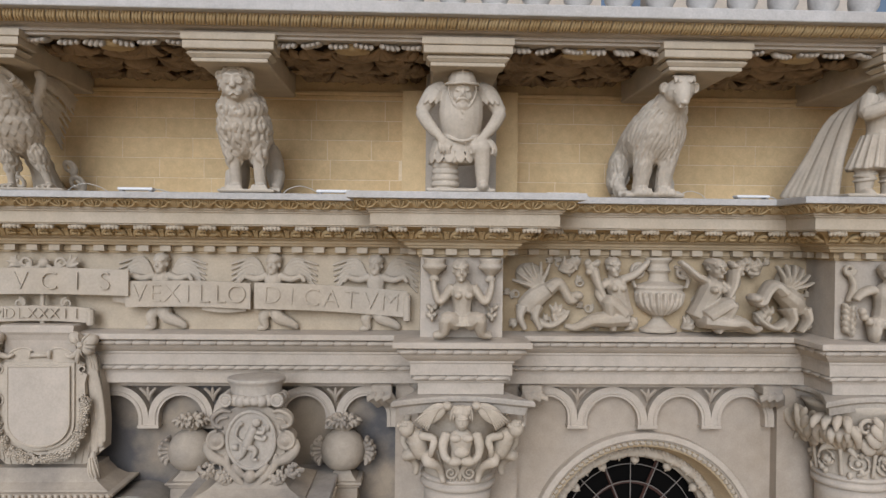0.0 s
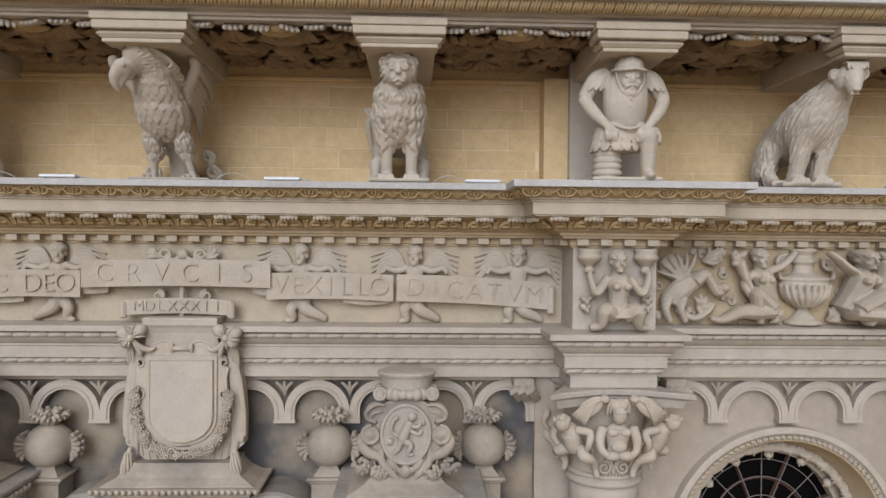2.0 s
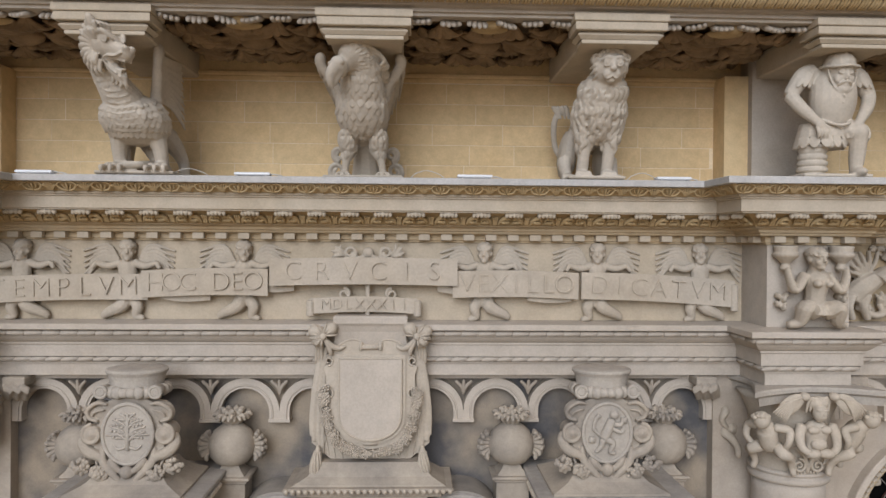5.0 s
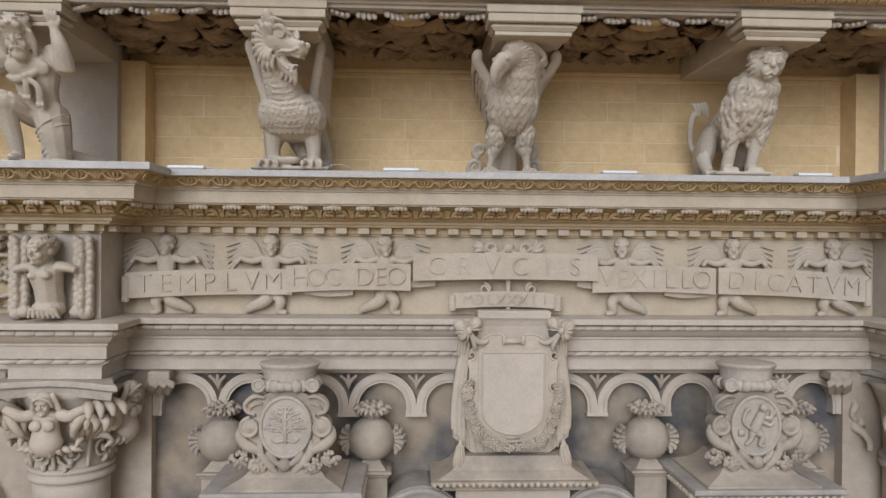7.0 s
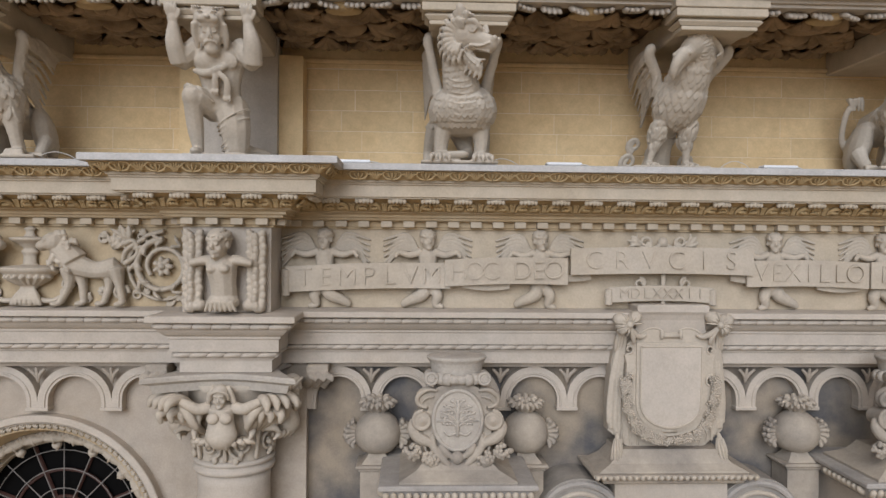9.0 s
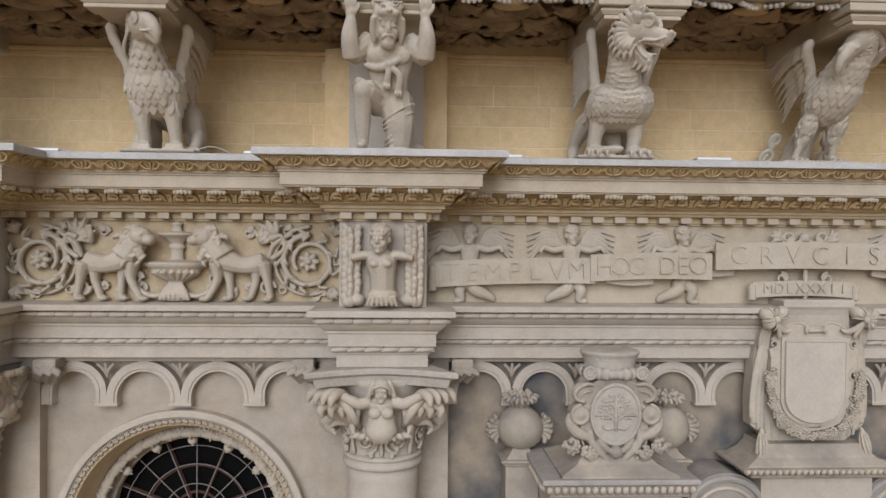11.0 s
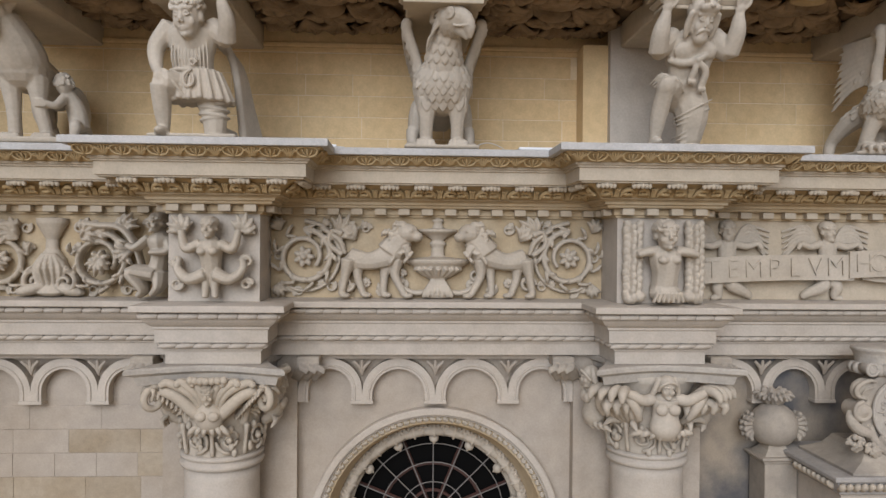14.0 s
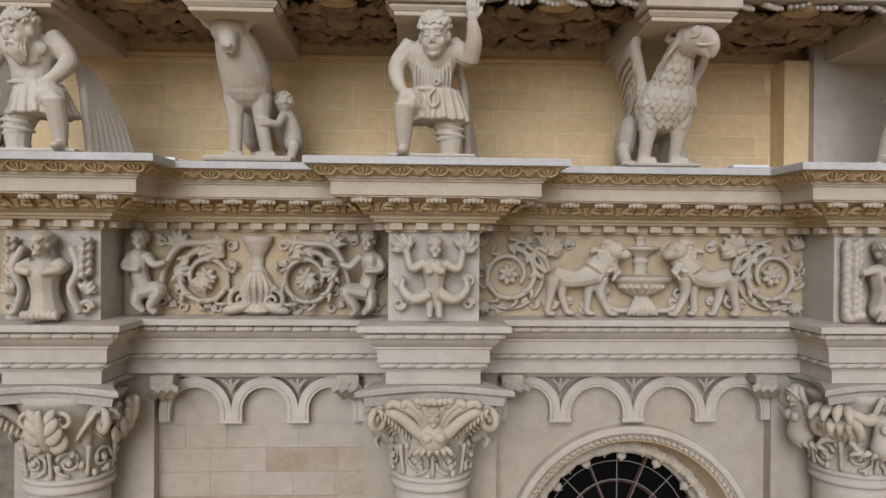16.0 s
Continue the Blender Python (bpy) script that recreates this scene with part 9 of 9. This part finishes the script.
def soffit_carving(x0, x1, seed):
    w, cx = x1 - x0 - 0.64, (x0 + x1) / 2
    t = thing("soffit_carving", "leaf and flower carving under the balcony, coloured dark for shade", "carving", at=pose(cx, 0, 13.58), group="soffit carvings")
    r = random.Random(seed)
    c = Clay()

    def fan(x, y, z, a0, ln, n=5, wide=0.05):
        """Lobed leaves spreading flat under the soffit."""
        for i in range(n):
            a = radians(a0 + (i - (n - 1) / 2) * 30)
            q = ln * (1 - 0.10 * abs(i - (n - 1) / 2))
            c.tube([(x, y, z), (x + 0.55 * q * math.cos(a), y + 0.55 * q * math.sin(a), z - 0.055), (x + q * math.cos(a), y + q * math.sin(a), z - 0.025)], [wide * 0.5, wide, wide * 0.45], seg=8, sub=3, flat=0.5, up=(0, 0, 1))
            for sd in (-1, 1):
                b = a + sd * 0.5
                c.ball((x + 0.6 * q * math.cos(a) + 0.16 * q * math.cos(b), y + 0.6 * q * math.sin(a) + 0.16 * q * math.sin(b), z - 0.035), (0.17 * q, wide * 0.42, 0.022), (0, 0, math.degrees(b)), (8, 5))

    c.ball((0, 6.42, -0.05), (0.15, 0.12, 0.075))
    c.ball((0, 6.24, -0.03), (0.20, 0.09, 0.06))
    fan(0, 6.50, -0.02, 90, 0.34, 5, 0.055)
    fan(0, 6.20, -0.02, 270, 0.26, 5, 0.05)
    for s in (-1, 1):
        fan(s * 0.16, 6.38, -0.02, 90 - s * 75, 0.34, 4, 0.05)
        pts = [(s * (w * 0.33 + 0.13 * (1 - k / 20) * math.cos(k * 0.5)), 6.45 + 0.13 * (1 - k / 20) * math.sin(k * 0.5), -0.06) for k in range(16)]
        c.tube(pts, [0.036] * 10 + [0.03] * 6, seg=8, sub=1, up=(0, 0, 1))
        c.ball((s * w * 0.33, 6.45, -0.07), (0.06, 0.06, 0.05))
        fan(s * w * 0.36, 6.62, -0.02, 90 - s * 20, 0.26, 4, 0.045)
        fan(s * w * 0.38, 6.20, -0.02, 270 + s * 30, 0.22, 4, 0.045)
    for gy in range(4):
        nx = int(w / 0.27)
        for gx in range(nx):
            x, y = -w / 2 + w * (gx + 0.5 + 0.25 * (-1) ** gy) / nx, 6.0 + 0.26 * gy
            if abs(x) < w / 2 - 0.04 and not (abs(x) < 0.2 and 0 < gy < 3):
                fan(x + r.uniform(-.03, .03), y, -0.015 - 0.02 * (gy == 3), 90 + 55 * x + r.uniform(-20, 20), 0.27, 4, 0.042)
    # round flower in the middle
    for q in range(8):
        a = q * 0.7854
        c.ball((0.10 * math.cos(a), 6.52 + 0.10 * math.sin(a), -0.085), (0.062, 0.036, 0.024), (0, 0, math.degrees(a)), (8, 5))
    c.ball((0, 6.52, -0.105), (0.045, 0.045, 0.035))
    m = max(5, int(w / 0.15))
    for i in range(m):
        x = -w / 2 + w * (i + 0.5) / m
        dz = 0.05 * (1 - (2 * x / w) ** 2)
        for q in (-1, 0, 1):
            c.ball((x + q * 0.036, 7.0 - 0.02 * (q == 0), -0.03 - 0.6 * dz + 0.012 * abs(q)), (0.030, 0.05, 0.055), (15, q * 22, 0), (8, 5))
    # leaves take the shade-brown stone; petals at the lit edge stay pale
    put("leaf_mass", c, SHADE_BROWN, t, smooth=True)
    pet = Clay()
    for q in range(4):
        pet.tube([((q - 1.5) * 0.014, 0.05, 0.01), ((q - 1.5) * 0.026, -0.005, -0.02), ((q - 1.5) * 0.030, -0.045, -0.045 + 0.006 * abs(q - 1.5))], [0.014, 0.019, 0.010], seg=8, sub=3)
    pet.v = [v * 1.4 for v in pet.v]
    pet = pet.mesh("petal")
    pet.materials.append(LIME)
    m = int(w / 0.185)
    for i in range(m):
        put("petal", pet, None, t, at=pose(-w / 2 + w * (i + 0.5) / m, 5.80 + r.uniform(-.012, .012), -0.035, r.uniform(-14, 14), r.uniform(-8, 8), r.uniform(-28, 28)))
    put("centre_boss", Clay().ball((0, 5.84, -0.05), (0.10, 0.06, 0.05)).ball((0, 5.95, -0.06), (0.15, 0.07, 0.035)), OCHRE, t, fuse=0.012)


for i in range(len(CONSOLES) - 1):
    soffit_carving(CONSOLES[i], CONSOLES[i + 1], i)

# ---- balustrade on the balcony ----
cl = Clay().lathe([(0.12, 0.0), (0.12, 0.03), (0.085, 0.04), (0.08, 0.06), (0.115, 0.12), (0.118, 0.18), (0.09, 0.28), (0.05, 0.38), (0.042, 0.44), (0.062, 0.46), (0.062, 0.48), (0.045, 0.50), (0.075, 0.56), (0.078, 0.60)], seg=20)
bal_me = cl.mesh("baluster")
rail = thing("balustrade", "white limestone balustrade on the balcony", "balustrade", at=pose(0, 5.78, 13.76))
put("base_rail", Clay().box((LEFT, -0.09, 0), (RIGHT, 0.09, 0.03), bev=0.006), SLAB, rail)
put("top_rail", Clay().box((LEFT, -0.11, 0.63), (RIGHT, 0.11, 0.75), bev=0.012), SLAB, rail)
bal_me.materials.append(SLAB)
x = LEFT + 0.1
while x < RIGHT - 0.05:
    put("baluster", bal_me, None, rail, at=pose(x, 0, 0.03))
    x += 0.33

# ---- floodlights and cables on the ledge ----


def floodlight(x, y=6.52, w=0.30):
    f = thing("floodlight", "slim white linear floodlight lying on the ledge", "light fixture", at=pose(x, y, LEDGE + 0.001), group="ledge floodlights")
    put("housing", Clay().box((-w / 2, -0.05, 0.022), (w / 2, 0.05, 0.048), bev=0.008), WHITE, f)
    for s in (-1, 1):
        put("bracket", Clay().box((s * w * 0.42 - 0.012, -0.04, 0.0), (s * w * 0.42 + 0.012, 0.04, 0.024), bev=0.002), IRON, f)
    put("cable", Clay().tube([(w / 2, 0, 0.035), (w / 2 + 0.06, 0.02, 0.03), (w / 2 + 0.12, 0.06, 0.008)], 0.006, seg=6), CABLE, f)


for x in (-12.95, -11.42, -9.95, -8.15, -6.13, -4.33, -2.45, -0.73, 1.30, 3.02):
    floodlight(x)
for k, (x, y) in enumerate(((-1.16, 6.55), (-3.0, 6.55), (-5.0, 6.6), (-8.7, 6.55), (2.3, 6.55))):
    c = Clay().tube([(0, 0, 0.01), (0.05, 0.0, 0.05), (0.14, 0.02, 0.075), (0.24, 0.05, 0.05), (0.30, 0.08, 0.01)], 0.0035, seg=6, sub=4)
    put("cable", c, CABLE, at=pose(x, y - 0.12, LEDGE), label="thin grey cable looping up from the ledge", category="cable", group="ledge cables", smooth=True)

# ---- house beside the facade ----
put("neighbour_wall", Clay().box((-40, 7.35, 0), (LEFT + 0.06, 8.2, 15.5)), RUBBLE, kind="structure", label="old dark masonry wall beside the facade", category="wall")
c = Clay()
r = random.Random(8)
for i in range(700):
    c.ball((-14.9 + r.gauss(0, 0.22), 7.15 + r.gauss(0, 0.06), 12.45 + r.gauss(0, 0.10)), (r.uniform(0.015, 0.03), r.uniform(0.008, 0.015), r.uniform(0.02, 0.035)), (r.uniform(0, 180), r.uniform(0, 180), 0), (6, 4))
put("shrub", c, LEAFY, label="small green shrub growing by the old wall", category="plant")

# ---- stone blocks ----


def block_mesh(w, h, d=0.02):
    return Clay().box((-w / 2, 0, -h / 2), (w / 2, d, h / 2), bev=0.003).mesh("stone_block", False)


r = random.Random(5)
H = 0.2
made = {}
edges = [LEFT]
for c in (AXES["c"], AXES["d"]):
    edges += [c - 0.54, c + 0.54]
edges.append(RIGHT)
for e in range(0, len(edges), 2):
    a, b = edges[e], edges[e + 1]
    for k in range(5):
        z0 = 12.386 + 0.19 * k + (0.0 if k else 0.0)
        x = a - r.uniform(0, 0.3)
        while x < b:
            w = round(r.choice((0.42, 0.54, 0.66, 0.74)), 2)
            lo, hi = max(x, a), min(x + w, b)
            if hi - lo > 0.06:
                key = round(hi - lo, 2)
                if key not in made:
                    made[key] = block_mesh(key - 0.006, 0.19 - 0.006)
                    made[key].materials.append(GOLDEN)
                put("stone_block", made[key], None, wall_upper, at=pose((lo + hi) / 2, UPPER - 0.005, z0 + 0.095))
            x += w
made = {}
for k in range(16):
    z0 = 10.18 - 0.21 * (k + 1)
    x = AXES["a"] + 0.58 - r.uniform(0, 0.3)
    a, b = AXES["a"] + 0.58, AXES["b"] - 0.58
    while x < b:
        w = round(r.choice((0.36, 0.48, 0.62)), 2)
        lo, hi = max(x, a), min(x + w, b)
        if hi - lo > 0.06:
            key = (round(hi - lo, 2), r.random() < (0.5 if k in (1, 2, 3, 5, 7) else 0.12))
            if key not in made:
                made[key] = block_mesh(key[0] - 0.004, 0.21 - 0.004, 0.014)
                made[key].materials.append(BROWN if key[1] else LOWER)
            put("stone_block", made[key], None, wall_ab, at=pose((lo + hi) / 2, RECESS - 0.006, z0 + 0.105))
        x += w
for k in range(9):
    x = -16.2
    while x < LEFT - 0.1:
        w = r.choice((0.34, 0.46, 0.58))
        put("stone_block", block_mesh(w - 0.02, 0.25 - 0.02, 0.05), RUBBLE, bpy.data.objects["neighbour_wall"], at=pose(x + w / 2, 7.32, 11.0 + 0.25 * k))
        x += w
